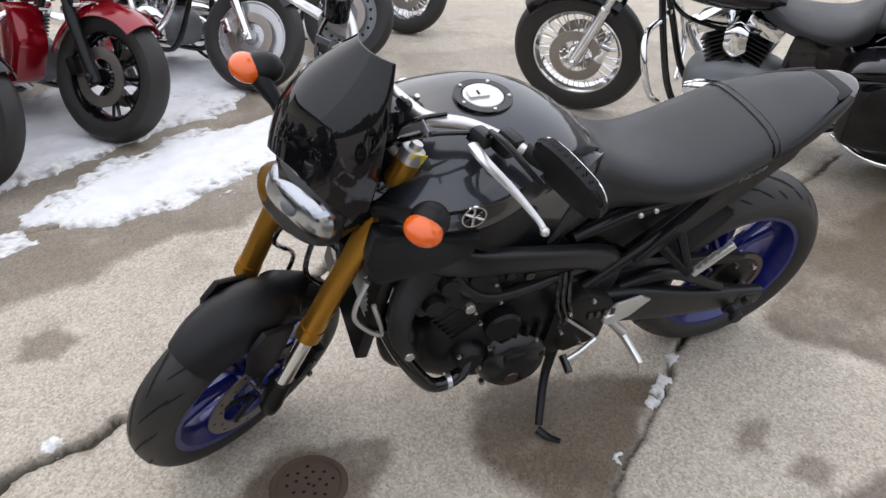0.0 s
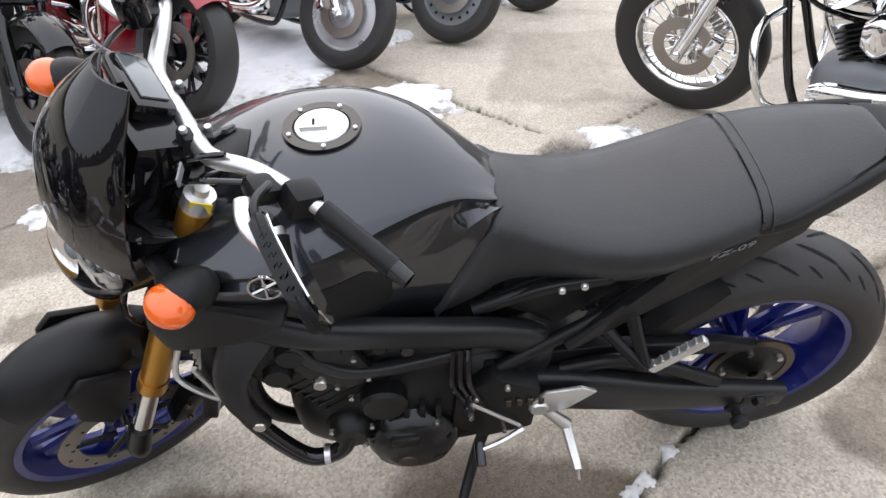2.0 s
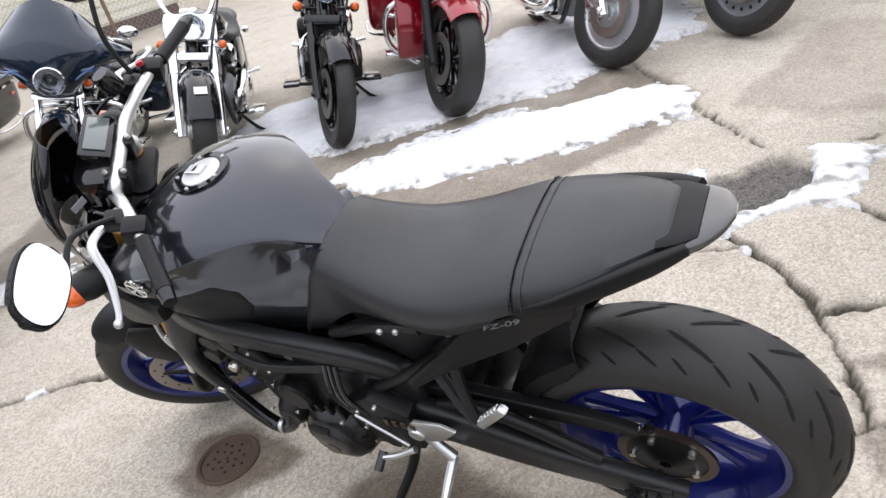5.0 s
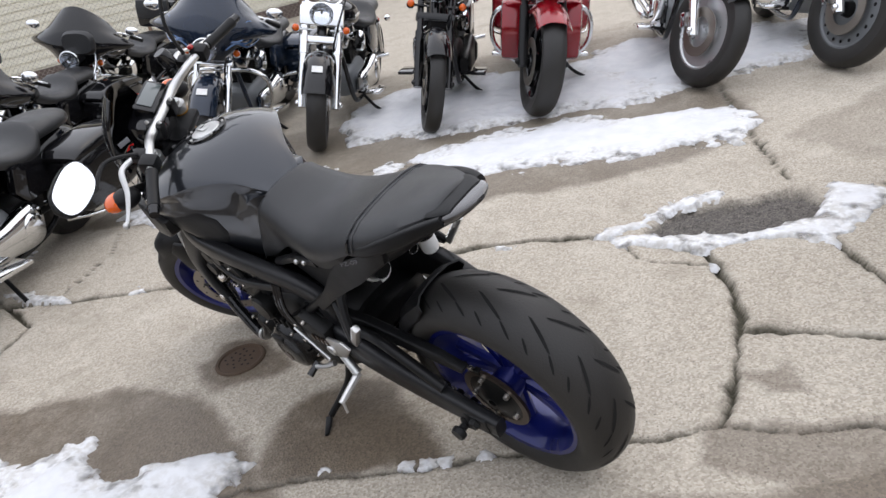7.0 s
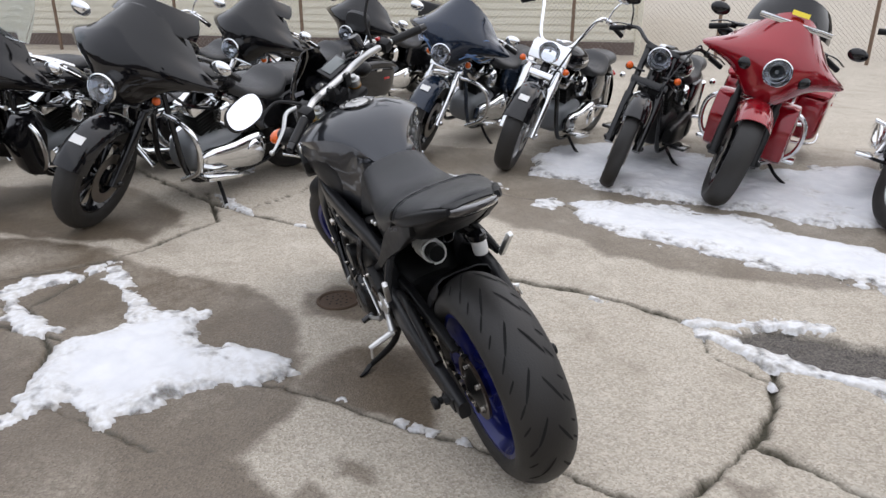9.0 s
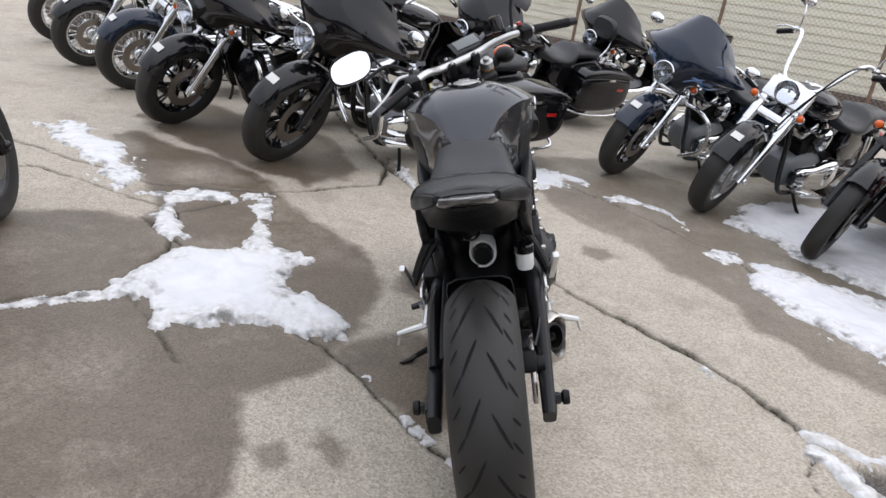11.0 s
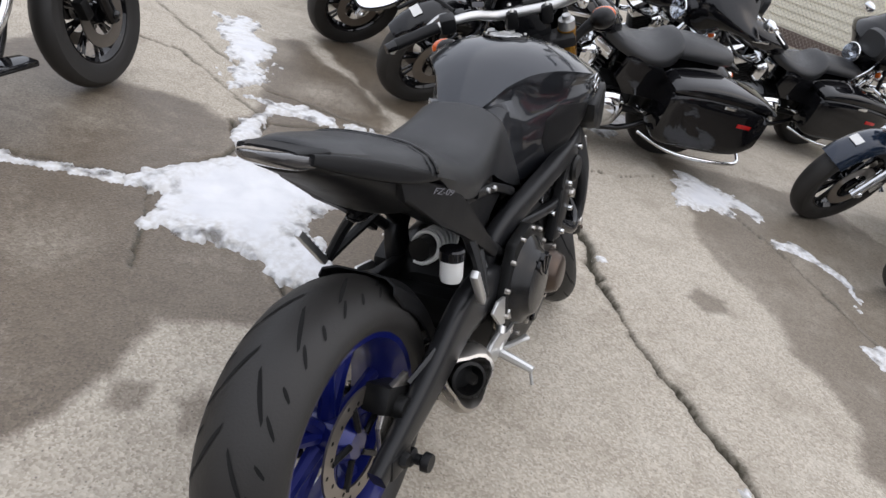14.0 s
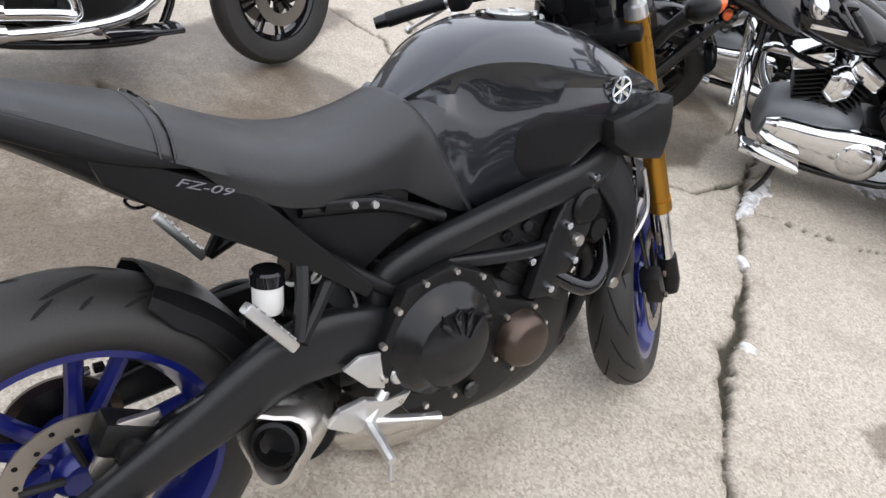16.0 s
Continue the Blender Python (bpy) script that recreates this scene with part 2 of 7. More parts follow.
# joints and cracks: (width, depth, points)
CRACKS = [
    (0.016, 0.022, [(4.6, 1.25), (3.3, 0.7), (2.79, 0.44), (2.6, 0.29), (2.43, 0.17), (2.18, 0.01), (1.98, -0.12), (1.83, -0.18), (1.68, -0.27), (1.53, -0.38), (1.38, -0.49), (1.24, -0.64), (1.0, -0.89), (0.75, -1.06), (0.53, -1.16)]),
    (0.009, 0.016, [(1.6, 1.6), (0.9, 0.85), (0.66, 0.53), (0.39, 0.31), (0.1, 0.06), (-0.21, -0.2), (-0.37, -0.35), (-0.57, -0.48), (-1.6, -1.0)]),
    (0.014, 0.02, [(0.53, -1.16), (0.1, -1.2), (0.0, -1.1), (-0.2, -0.86), (-0.3, -0.6), (-0.36, -0.36)]),
    (0.02, 0.016, [(-0.25, -0.8), (-0.48, -0.9), (-0.9, -1.05)]),
    (0.012, 0.015, [(-0.29, -1.44), (-0.4, -1.33), (-0.9, -0.95)]),
    (0.012, 0.014, [(0.05, -1.9), (0.33, -2.26), (1.0, -3.2)]),
    (0.012, 0.016, [(3.3, 0.6), (2.66, 0.6), (2.22, 1.15), (1.75, 1.5), (1.3, 1.38), (0.87, 1.42), (0.75, 1.58), (0.5, 2.05)]),
    (0.006, 0.008, [(2.73, 0.54), (2.94, 0.26), (3.1, 0.0), (3.35, -0.16)]),
    (0.010, 0.012, [(2.22, 1.15), (2.1, 1.8), (3.2, 4.5)]),
    (0.007, 0.010, [(0.9, 1.4), (0.7, 1.2), (0.45, 1.0)]),
    (0.007, 0.010, [(1.75, 1.5), (2.1, 2.4), (1.9, 3.5)]),
    (0.008, 0.010, [(3.6, -0.3), (2.9, -1.0), (2.2, -1.5), (1.5, -1.75), (0.9, -2.1), (0.3, -2.3)]),
    (0.006, 0.008, [(0.5, -1.16), (0.25, -1.05), (0.05, -1.12)]),
    (0.010, 0.014, [(-0.29, -1.95), (-0.9, -2.4), (-1.8, -2.9)]),
]
WET = {
    "left": [(-0.9, 1.6), (-0.36, 0.95), (-0.22, 0.66), (0.1, 0.66), (0.3, 0.71), (0.43, 0.65), (0.59, 0.5), (0.88, 0.49), (1.13, 0.41), (1.28, 0.4), (1.62, 0.6), (1.95, 0.94), (2.5, 1.3), (3.0, 2.3), (1.9, 2.9), (0.8, 2.6), (-0.4, 2.0)],
    "under": [(0.85, 0.16), (0.76, 0.0), (0.47, -0.03), (0.17, 0.14), (0.45, 0.37), (0.62, 0.5), (0.79, 0.35)],
    "left_front": [(2.4, 1.0), (2.9, 0.75), (3.6, 1.1), (4.2, 2.4), (3.4, 2.5), (2.7, 1.6)],
    "far": [(3.7, -0.1), (2.91, -0.42), (2.33, -0.73), (2.1, -1.0), (1.94, -1.07), (1.6, -1.3), (1.36, -1.26), (1.03, -1.42), (0.6, -2.0), (0.4, -2.6), (1.0, -3.2), (2.2, -2.9), (3.2, -2.2), (4.3, -1.2)],
    "back": [(-0.25, 0.05), (-0.5, 0.45), (-1.5, 0.9), (-2.2, 0.1), (-1.4, -0.55), (-0.65, -0.35)],
    "manhole": [(1.1, 0.12), (1.35, 0.05), (1.5, 0.16), (1.42, 0.3), (1.2, 0.32)],
    "spot": [(1.9, -0.66), (1.98, -0.57), (2.1, -0.6), (2.08, -0.74), (1.97, -0.76)],
    "spot_b": [(1.85, -1.06), (1.92, -1.0), (2.02, -1.05), (1.96, -1.18), (1.87, -1.15)],
    "spot_c": [(-0.5, -0.62), (-0.42, -0.55), (-0.32, -0.6), (-0.4, -0.7)],
    "spot_d": [(0.05, 0.42), (0.12, 0.5), (0.2, 0.46), (0.13, 0.38)],
    "spot_back": [(-0.32, -0.36), (-0.6, -0.54), (-1.6, -1.06), (-2.4, -1.3), (-2.4, -0.3), (-1.5, -0.45), (-0.7, -0.3), (-0.4, -0.2)],
    "spot_e": [(-0.02, 0.6), (0.06, 0.66), (0.12, 0.58), (0.04, 0.53)],
    "far_lane": [(0.2, -2.4), (-1.0, -2.0), (-2.4, -2.2), (-2.0, -3.4), (0.0, -3.6)],
}
DRY = [(2.25, 2.96), (3.3, 2.66), (1.77, 1.59), (1.56, 1.59), (1.64, 1.83), (1.52, 2.06), (1.45, 2.2)]
POTHOLE = [(0.42, -1.24), (0.4, -1.5), (0.28, -1.63), (0.05, -1.8), (-0.05, -1.88), (-0.2, -1.72), (-0.12, -1.5), (0.08, -1.3)]


def spaced(lo, hi, fine, coarse, a, b, far):
    """Grid lines: fine between lo and hi, coarse out to a and b, then growing out to far."""
    core = list(np.arange(lo, hi, fine))
    left, right = list(np.arange(a, lo, coarse)), list(np.arange(hi, b, coarse))
    grow_l, grow_r, s, x, y = [], [], coarse * 3, a, b
    while x > -far:
        x, y, s = x - s, y + s, s * 1.45
        grow_l.insert(0, x)
        grow_r.append(y)
    return np.array(grow_l + left + core + right + grow_r)


gx = spaced(-0.9, 2.9, 0.0105, 0.035, -3.0, 6.5, 400)
gy = spaced(-2.0, 1.75, 0.0105, 0.035, -5.5, 5.0, 400)
GX, GY = np.meshgrid(gx, gy, indexing="ij")
near = (np.abs(GX - 1.5) < 6) & (np.abs(GY) < 6)
WX = GX + np.where(near, 0.02 * field(GX, GY, 5, 3) + 0.008 * field(GX, GY, 24, 13, 3), 0)
WY = GY + np.where(near, 0.02 * field(GX, GY, 5, 4) + 0.008 * field(GX, GY, 24, 14, 3), 0)
height = np.where(near, 0.004 * field(GX, GY, 0.8, 5, 3), 0.0)
crack_mask = np.zeros(GX.shape)
for k, (w, depth, line) in enumerate(CRACKS):
    d = to_line(WX, WY, line) - w * 0.45 * field(GX, GY, 4, 30 + k, 3)
    cut = np.clip(1 - d / (w * 0.8), 0, 1)
    height -= 1.4 * depth * np.minimum(1, cut * 1.8)
    chip = np.clip(1 - d / (w * 2.6), 0, 1)
    height -= 0.004 * chip
    crack_mask = np.maximum(crack_mask, np.clip(cut * 2.2, 0, 1) + 0.75 * chip * np.clip(0.5 + field(GX, GY, 9, 60 + k, 3), 0, 1))
hole = to_area(WX, WY, POTHOLE) + 0.03 * field(GX, GY, 6, 8)
hole_mask = np.clip(hole / 0.05, 0, 1)
height -= 0.03 * hole_mask
height += hole_mask * 0.012 * field(GX, GY, 22, 9, 3)
wet_mask = np.zeros(GX.shape)
for k, (name, pts) in enumerate(WET.items()):
    small = name.startswith("spot")
    d = to_area(WX, WY, pts) + (0.012 if small else 0.07) * field(GX, GY, 9 if small else 2.6, 50 + k, 5)
    wet_mask = np.maximum(wet_mask, np.clip(0.5 + d / (0.03 if small else 0.05), 0, 1) * (0.75 if small else 0.4 if name == "far_lane" else 0.8 if name == "far" else 1))
wet_mask *= 1 - np.clip(0.5 + (to_area(WX, WY, DRY) + 0.03 * field(GX, GY, 3, 91)) / 0.05, 0, 1)
wet_mask *= np.clip(0.97 + 0.4 * field(GX, GY, 3, 77, 5) + 0.12 * field(GX, GY, 40, 78, 3), 0.45, 1)
nx, ny = len(gx), len(gy)
idx = np.arange(nx * ny).reshape(nx, ny)
quads = np.stack([idx[:-1, :-1], idx[1:, :-1], idx[1:, 1:], idx[:-1, 1:]], -1).reshape(-1, 4)
me = bpy.data.meshes.new("ground")
me.vertices.add(nx * ny)
me.vertices.foreach_set("co", np.stack([GX, GY, height], -1).ravel())
me.loops.add(quads.size)
me.loops.foreach_set("vertex_index", quads.ravel())
me.polygons.add(len(quads))
me.polygons.foreach_set("loop_start", np.arange(0, quads.size, 4))
me.update(calc_edges=True)
me.polygons.foreach_set("use_smooth", np.ones(len(quads), bool))
stain = me.color_attributes.new("stain", "FLOAT_COLOR", "POINT")
stain.data.foreach_set("color", np.stack([wet_mask, np.clip(crack_mask, 0, 1), hole_mask, np.ones(GX.shape)], -1).ravel().astype(np.float32))
ground = tagged(new("ground", me), "cracked aggregate concrete yard with damp stains", "ground", kind="structure")

CONCRETE = bpy.data.materials.new("concrete")
CONCRETE.use_nodes = True
nt = CONCRETE.node_tree
bs = nt.nodes["Principled BSDF"]


def node(kind, **values):
    n = nt.nodes.new(kind)
    for k, v in values.items():
        n.inputs[k.replace("_", " ")].default_value = v
    return n


def mixc(fac, a, b, blend="MIX"):
    m = nt.nodes.new("ShaderNodeMix")
    m.data_type, m.blend_type = "RGBA", blend
    for sock, v in ((m.inputs[0], fac), (m.inputs[6], a), (m.inputs[7], b)):
        if isinstance(v, (int, float)):
            sock.default_value = v
        elif isinstance(v, tuple):
            sock.default_value = (*v, 1)
        else:
            nt.links.new(v, sock)
    return m.outputs[2]


def span(v, a, b, c, d):
    r = node("ShaderNodeMapRange", From_Min=a, From_Max=b, To_Min=c, To_Max=d)
    nt.links.new(v, r.inputs["Value"])
    return r.outputs[0]


co = nt.nodes.new("ShaderNodeTexCoord").outputs["Object"]
attr = nt.nodes.new("ShaderNodeAttribute")
attr.attribute_name = "stain"
sep = nt.nodes.new("ShaderNodeSeparateColor")
nt.links.new(attr.outputs["Color"], sep.inputs[0])


def tex(kind, scale, detail=4):
    n = node(kind, Scale=scale)
    if kind == "ShaderNodeTexNoise":
        n.inputs["Detail"].default_value = detail
    nt.links.new(co, n.inputs["Vector"])
    return n


n_big, n_mid, n_fine = tex("ShaderNodeTexNoise", 1.3, 6), tex("ShaderNodeTexNoise", 14, 6), tex("ShaderNodeTexNoise", 160, 3)
grit = tex("ShaderNodeTexVoronoi", 150)
pebble = tex("ShaderNodeTexVoronoi", 60)
dry = mixc(span(n_big.outputs["Fac"], 0.35, 0.65, 0, 1), (0.39, 0.335, 0.255), (0.51, 0.455, 0.365))
dry = mixc(span(n_mid.outputs["Fac"], 0.3, 0.7, 0, 0.55), dry, (0.31, 0.268, 0.21))
stone = mixc(grit.outputs["Color"], (0.19, 0.16, 0.13), (0.68, 0.63, 0.54))
dry = mixc(0.58, dry, stone)
dark_speck = span(pebble.outputs["Distance"], 0.08, 0.2, 0.75, 0)
pick = nt.nodes.new("ShaderNodeSeparateColor")
nt.links.new(pebble.outputs["Color"], pick.inputs[0])
few = nt.nodes.new("ShaderNodeMath")
few.operation = "MULTIPLY"
nt.links.new(dark_speck, few.inputs[0])
nt.links.new(span(pick.outputs[0], 0.52, 0.6, 0, 1), few.inputs[1])
dry = mixc(few.outputs[0], dry, (0.09, 0.08, 0.07))
blot = tex("ShaderNodeTexNoise", 3.7, 8)
dry = mixc(span(blot.outputs["Fac"], 0.52, 0.68, 0, 0.28), dry, (0.2, 0.165, 0.12))
chalk = tex("ShaderNodeTexNoise", 6.1, 9)
dry = mixc(span(chalk.outputs["Fac"], 0.56, 0.72, 0, 0.3), dry, (0.62, 0.58, 0.5))
damp = mixc(1.0, dry, (0.335, 0.297, 0.258), "MULTIPLY")
col = mixc(sep.outputs[0], dry, damp)
col = mixc(sep.outputs[1], col, mixc(n_fine.outputs["Fac"], (0.022, 0.02, 0.015), (0.085, 0.075, 0.045)))
gravel = mixc(grit.outputs["Color"], (0.03, 0.028, 0.026), (0.17, 0.15, 0.13))
col = mixc(sep.outputs[2], col, gravel)
nt.links.new(col, bs.inputs["Base Color"])
nt.links.new(span(sep.outputs[0], 0, 1, 0.85, 0.42), bs.inputs["Roughness"])
bp = node("ShaderNodeBump", Strength=0.45, Distance=0.003)
nt.links.new(grit.outputs["Distance"], bp.inputs["Height"])
bp2 = node("ShaderNodeBump", Strength=0.4, Distance=0.006)
nt.links.new(n_mid.outputs["Fac"], bp2.inputs["Height"])
nt.links.new(bp.outputs[0], bp2.inputs["Normal"])
nt.links.new(bp2.outputs[0], bs.inputs["Normal"])
me.materials.append(CONCRETE)

SNOW = bpy.data.materials.new("snow")
SNOW.use_nodes = True
nt = SNOW.node_tree
bs = nt.nodes["Principled BSDF"]
co = nt.nodes.new("ShaderNodeTexCoord").outputs["Object"]
attr = nt.nodes.new("ShaderNodeAttribute")
attr.attribute_name = "thin"
n_a, n_b = tex("ShaderNodeTexNoise", 9, 6), tex("ShaderNodeTexNoise", 38, 5)
white = mixc(span(n_a.outputs["Fac"], 0.35, 0.7, 0, 1), (0.76, 0.765, 0.78), (0.66, 0.67, 0.695))
slush = mixc(span(n_b.outputs["Fac"], 0.4, 0.62, 0, 1), (0.56, 0.545, 0.52), (0.74, 0.745, 0.755))
sp = nt.nodes.new("ShaderNodeSeparateColor")
nt.links.new(attr.outputs["Color"], sp.inputs[0])
nt.links.new(mixc(sp.outputs[0], white, slush), bs.inputs["Base Color"])
holes = node("ShaderNodeMath")
holes.operation = "MULTIPLY"
nt.links.new(sp.outputs[0], holes.inputs[0])
nt.links.new(span(tex("ShaderNodeTexNoise", 13, 5).outputs["Fac"], 0.42, 0.66, 0, 1), holes.inputs[1])
nt.links.new(span(holes.outputs[0], 0.3, 0.95, 1, 0.3), bs.inputs["Alpha"])
bs.inputs["Roughness"].default_value = 0.7
bs.inputs["Subsurface Weight"].default_value = 0.0
bp = node("ShaderNodeBump", Strength=0.22, Distance=0.008)
nt.links.new(n_b.outputs["Fac"], bp.inputs["Height"])
nt.links.new(bp.outputs[0], bs.inputs["Normal"])


def snow_patch(pts, tall, seed, step=0.0125, ragged=0.07, patchy=0.0, label="melting patch of white snow on the concrete"):
    """A crust of snow over an outline, with a ragged rim and a lumpy top."""
    a = np.array(pts)
    xs, ys = np.arange(a[:, 0].min() - 0.12, a[:, 0].max() + 0.12, step), np.arange(a[:, 1].min() - 0.12, a[:, 1].max() + 0.12, step)
    X, Y = np.meshgrid(xs, ys, indexing="ij")
    d = to_area(X, Y, list(pts)) + ragged * field(X, Y, 5, seed, 5) + 0.028 * field(X, Y, 17, seed + 7, 4)
    d = d - patchy * np.clip(field(X + 0.5 * Y, (Y - 0.7 * X) * 2.2, 4.5, seed + 1, 5) + 0.25, 0, 1)
    lump = 0.55 + 0.45 * field(X, Y, 6, seed + 2, 3)
    Z = tall * np.clip(d / (0.05 + tall), 0, 1) ** 0.6 * np.clip(lump, 0.2, 1.4) + 0.003
    keep = d > 0
    cell = keep[:-1, :-1] | keep[1:, :-1] | keep[1:, 1:] | keep[:-1, 1:]
    Z = np.where(keep, Z, -0.02)
    ids = np.arange(X.size).reshape(X.shape)
    q = np.stack([ids[:-1, :-1], ids[1:, :-1], ids[1:, 1:], ids[:-1, 1:]], -1)[cell]
    used, inv = np.unique(q, return_inverse=True)
    me = bpy.data.meshes.new("snow_patch")
    me.from_pydata(np.stack([X, Y, Z], -1).reshape(-1, 3)[used].tolist(), [], inv.reshape(-1, 4).tolist())
    me.polygons.foreach_set("use_smooth", np.ones(len(me.polygons), bool))
    thin = np.clip(1 - d / 0.16 + 0.35 * field(X, Y, 11, seed + 5), 0, 1).ravel()[used] if tall > 0.02 else np.clip(1.15 - d / 0.14 + 0.3 * field(X, Y, 8, seed + 5), 0, 1).ravel()[used]
    at = me.color_attributes.new("thin", "FLOAT_COLOR", "POINT")
    at.data.foreach_set("color", np.stack([thin, thin, thin, np.ones(len(thin))], -1).ravel().astype(np.float32))
    me.materials.append(SNOW)
    return tagged(new("snow_patch", me), label, "snow", "snow patches", "stuff")


snow_patch([(1.35, 1.36), (1.44, 1.03), (1.38, 0.77), (1.16, 0.78), (1.05, 0.70), (0.97, 0.51), (0.83, 0.46), (0.66, 0.53), (0.72, 0.81), (0.64, 1.18), (0.76, 1.3), (0.86, 1.42), (1.05, 1.4)], 0.038, 11, ragged=0.06, patchy=0.03, label="thick crust of white snow beside the parked motorcycle")
snow_patch([(2.02, 1.75), (2.24, 1.18), (2.12, 1.1), (1.95, 1.32), (1.85, 1.55), (1.9, 1.8)], 0.02, 21, patchy=0.05, label="thin icy snow along the joint")
snow_patch([(1.95, 1.6), (1.7, 1.48), (1.45, 1.34), (1.4, 1.44), (1.66, 1.6)], 0.02, 22, step=0.013, ragged=0.03)
snow_patch([(2.1, 1.12), (1.5, 0.98), (1.38, 0.8), (1.42, 1.05), (2.15, 1.25)], 0.015, 23, step=0.013, ragged=0.035, patchy=0.02)
snow_patch([(2.1, 1.75), (2.6, 2.1), (3.1, 2.7), (2.9, 2.9), (2.4, 2.4), (1.9, 1.9)], 0.015, 24, patchy=0.09, label="thin broken streak of slushy snow")
snow_patch([(2.3, -1.66), (1.82, -1.44), (1.5, -1.5), (1.31, -1.66), (1.05, -1.86), (0.77, -2.06), (0.40, -2.24), (0.44, -2.54), (0.7, -2.73), (1.09, -2.6), (1.6, -2.42), (1.85, -2.2), (2.05, -1.95)], 0.026, 31, ragged=0.08, patchy=0.09, label="wide sheet of melting snow on the concrete")
snow_patch([(3.4, -1.95), (2.88, -1.70), (2.5, -1.94), (2.25, -2.02), (1.85, -2.3), (1.62, -2.52), (1.23, -2.76), (1.42, -3.14), (1.78, -3.27), (2.5, -3.4), (3.2, -3.2), (3.7, -2.5)], 0.045, 32, ragged=0.08, label="snow lying between the parked motorcycles")
snow_patch([(1.6, -3.0), (1.2, -2.85), (1.0, -3.3), (0.6, -3.7), (0.9, -4.6), (2.2, -4.2), (2.4, -3.3)], 0.04, 33, ragged=0.1, patchy=0.03)
snow_patch([(0.2, -4.2), (-0.6, -4.6), (-0.4, -5.2), (1.2, -5.3), (0.9, -4.6)], 0.05, 34, ragged=0.1)
snow_patch([(3.3, 0.62), (2.75, 0.42), (2.68, 0.36), (2.8, 0.36), (3.3, 0.52)], 0.008, 35, step=0.0115, ragged=0.03, patchy=0.05, label="thin slush beside a crack")
snow_patch([(3.6, -0.25), (3.7, -0.7), (3.2, -0.95), (3.05, -1.3), (2.7, -1.42), (2.65, -1.33), (2.95, -1.2), (3.0, -0.95), (3.3, -0.7), (2.95, -0.35)], 0.01, 36, ragged=0.05, patchy=0.1, label="thin slush on the wet concrete")
snow_patch([(2.35, -1.42), (2.25, -1.32), (2.12, -1.4), (2.2, -1.52), (2.32, -1.52)], 0.015, 37, step=0.013, ragged=0.02)
snow_patch([(0.54, -1.17), (0.46, -1.42), (0.40, -1.62), (0.25, -1.72), (0.24, -1.62), (0.36, -1.5), (0.4, -1.3)], 0.02, 38, step=0.013, ragged=0.03, label="ridge of snow round the broken concrete")
snow_patch([(0.48, -1.16), (0.1, -1.2), (-0.05, -1.36), (-0.28, -1.44), (-0.4, -1.9), (-0.1, -1.95), (-0.16, -1.6), (0.0, -1.42), (0.2, -1.3)], 0.02, 39, step=0.013, ragged=0.035, label="ridge of snow round the broken concrete")
snow_patch([(0.06, -1.12), (0.01, -1.16), (-0.02, -1.1), (0.03, -1.08)], 0.012, 40, step=0.012, ragged=0.01)
snow_patch([(4.6, 0.9), (4.0, 0.6), (3.7, 0.3), (4.2, 0.2), (4.9, 0.6)], 0.015, 41, ragged=0.08)
for k, (x, y, w) in enumerate(((0.245, 0.172, 0.030), (0.225, 0.145, 0.022), (0.305, 0.228, 0.018), (0.335, 0.255, 0.014), (0.12, 0.072, 0.018), (0.47, 0.375, 0.022))):
    snow_patch([(x + w, y + w * 0.4), (x + w * 0.2, y + w), (x - w, y + w * 0.1), (x - w * 0.5, y - w), (x + w * 0.7, y - w * 0.6)], 0.010, 80 + k, step=0.007, ragged=0.008, label="scrap of snow caught in the joint")
snow_patch([(1.98, -0.2), (1.93, -0.22), (1.9, -0.16), (1.95, -0.14)], 0.012, 44, step=0.01, ragged=0.01)
snow_patch([(2.42, 0.1), (2.36, 0.1), (2.35, 0.16), (2.42, 0.17)], 0.012, 45, step=0.01, ragged=0.01)
snow_patch([(0.93, -0.93), (0.84, -0.96), (0.82, -0.92), (0.9, -0.89)], 0.012, 46, step=0.01, ragged=0.012)
snow_patch([(0.5, 1.95), (0.85, 1.45), (0.8, 1.42), (0.4, 1.95)], 0.01, 47, step=0.012, ragged=0.02)


# ---- the parked naked motorcycle ----
LEAN_BIKE, STEER = 14.5, 32.0
bike_pose = Matrix.Translation((0.0, -0.065, 0.003)) @ pose(0, 0, 0, -LEAN_BIKE, 0, 0)
bike = thing("motorcycle", bike_pose, "black naked motorcycle with blue wheels leaning on its side stand", "motorcycle")
RAKE = radians(25)
axle_f = Vector((1.413, 0, 0.30))
STEM_UP = Vector((-math.sin(RAKE), 0, math.cos(RAKE)))
STEM_FWD = Vector((math.cos(RAKE), 0, math.sin(RAKE)))
stem = axle_f - 0.033 * STEM_FWD
turned = Matrix.Translation(stem) @ Matrix.Rotation(radians(STEER), 4, STEM_UP) @ Matrix.Translation(-stem)


def on_fork(along, fwd=0.0, y=0.0):
    """A place by its distance up the steering axis from the axle's foot, ahead of it, and to the left."""
    return stem + along * STEM_UP + fwd * STEM_FWD + Vector((0, y, 0))


def hb(name, bm, material, label="", parent=None, m=None, **k):
    return part(name, bm, material, parent or bike, label, m=m, **k)


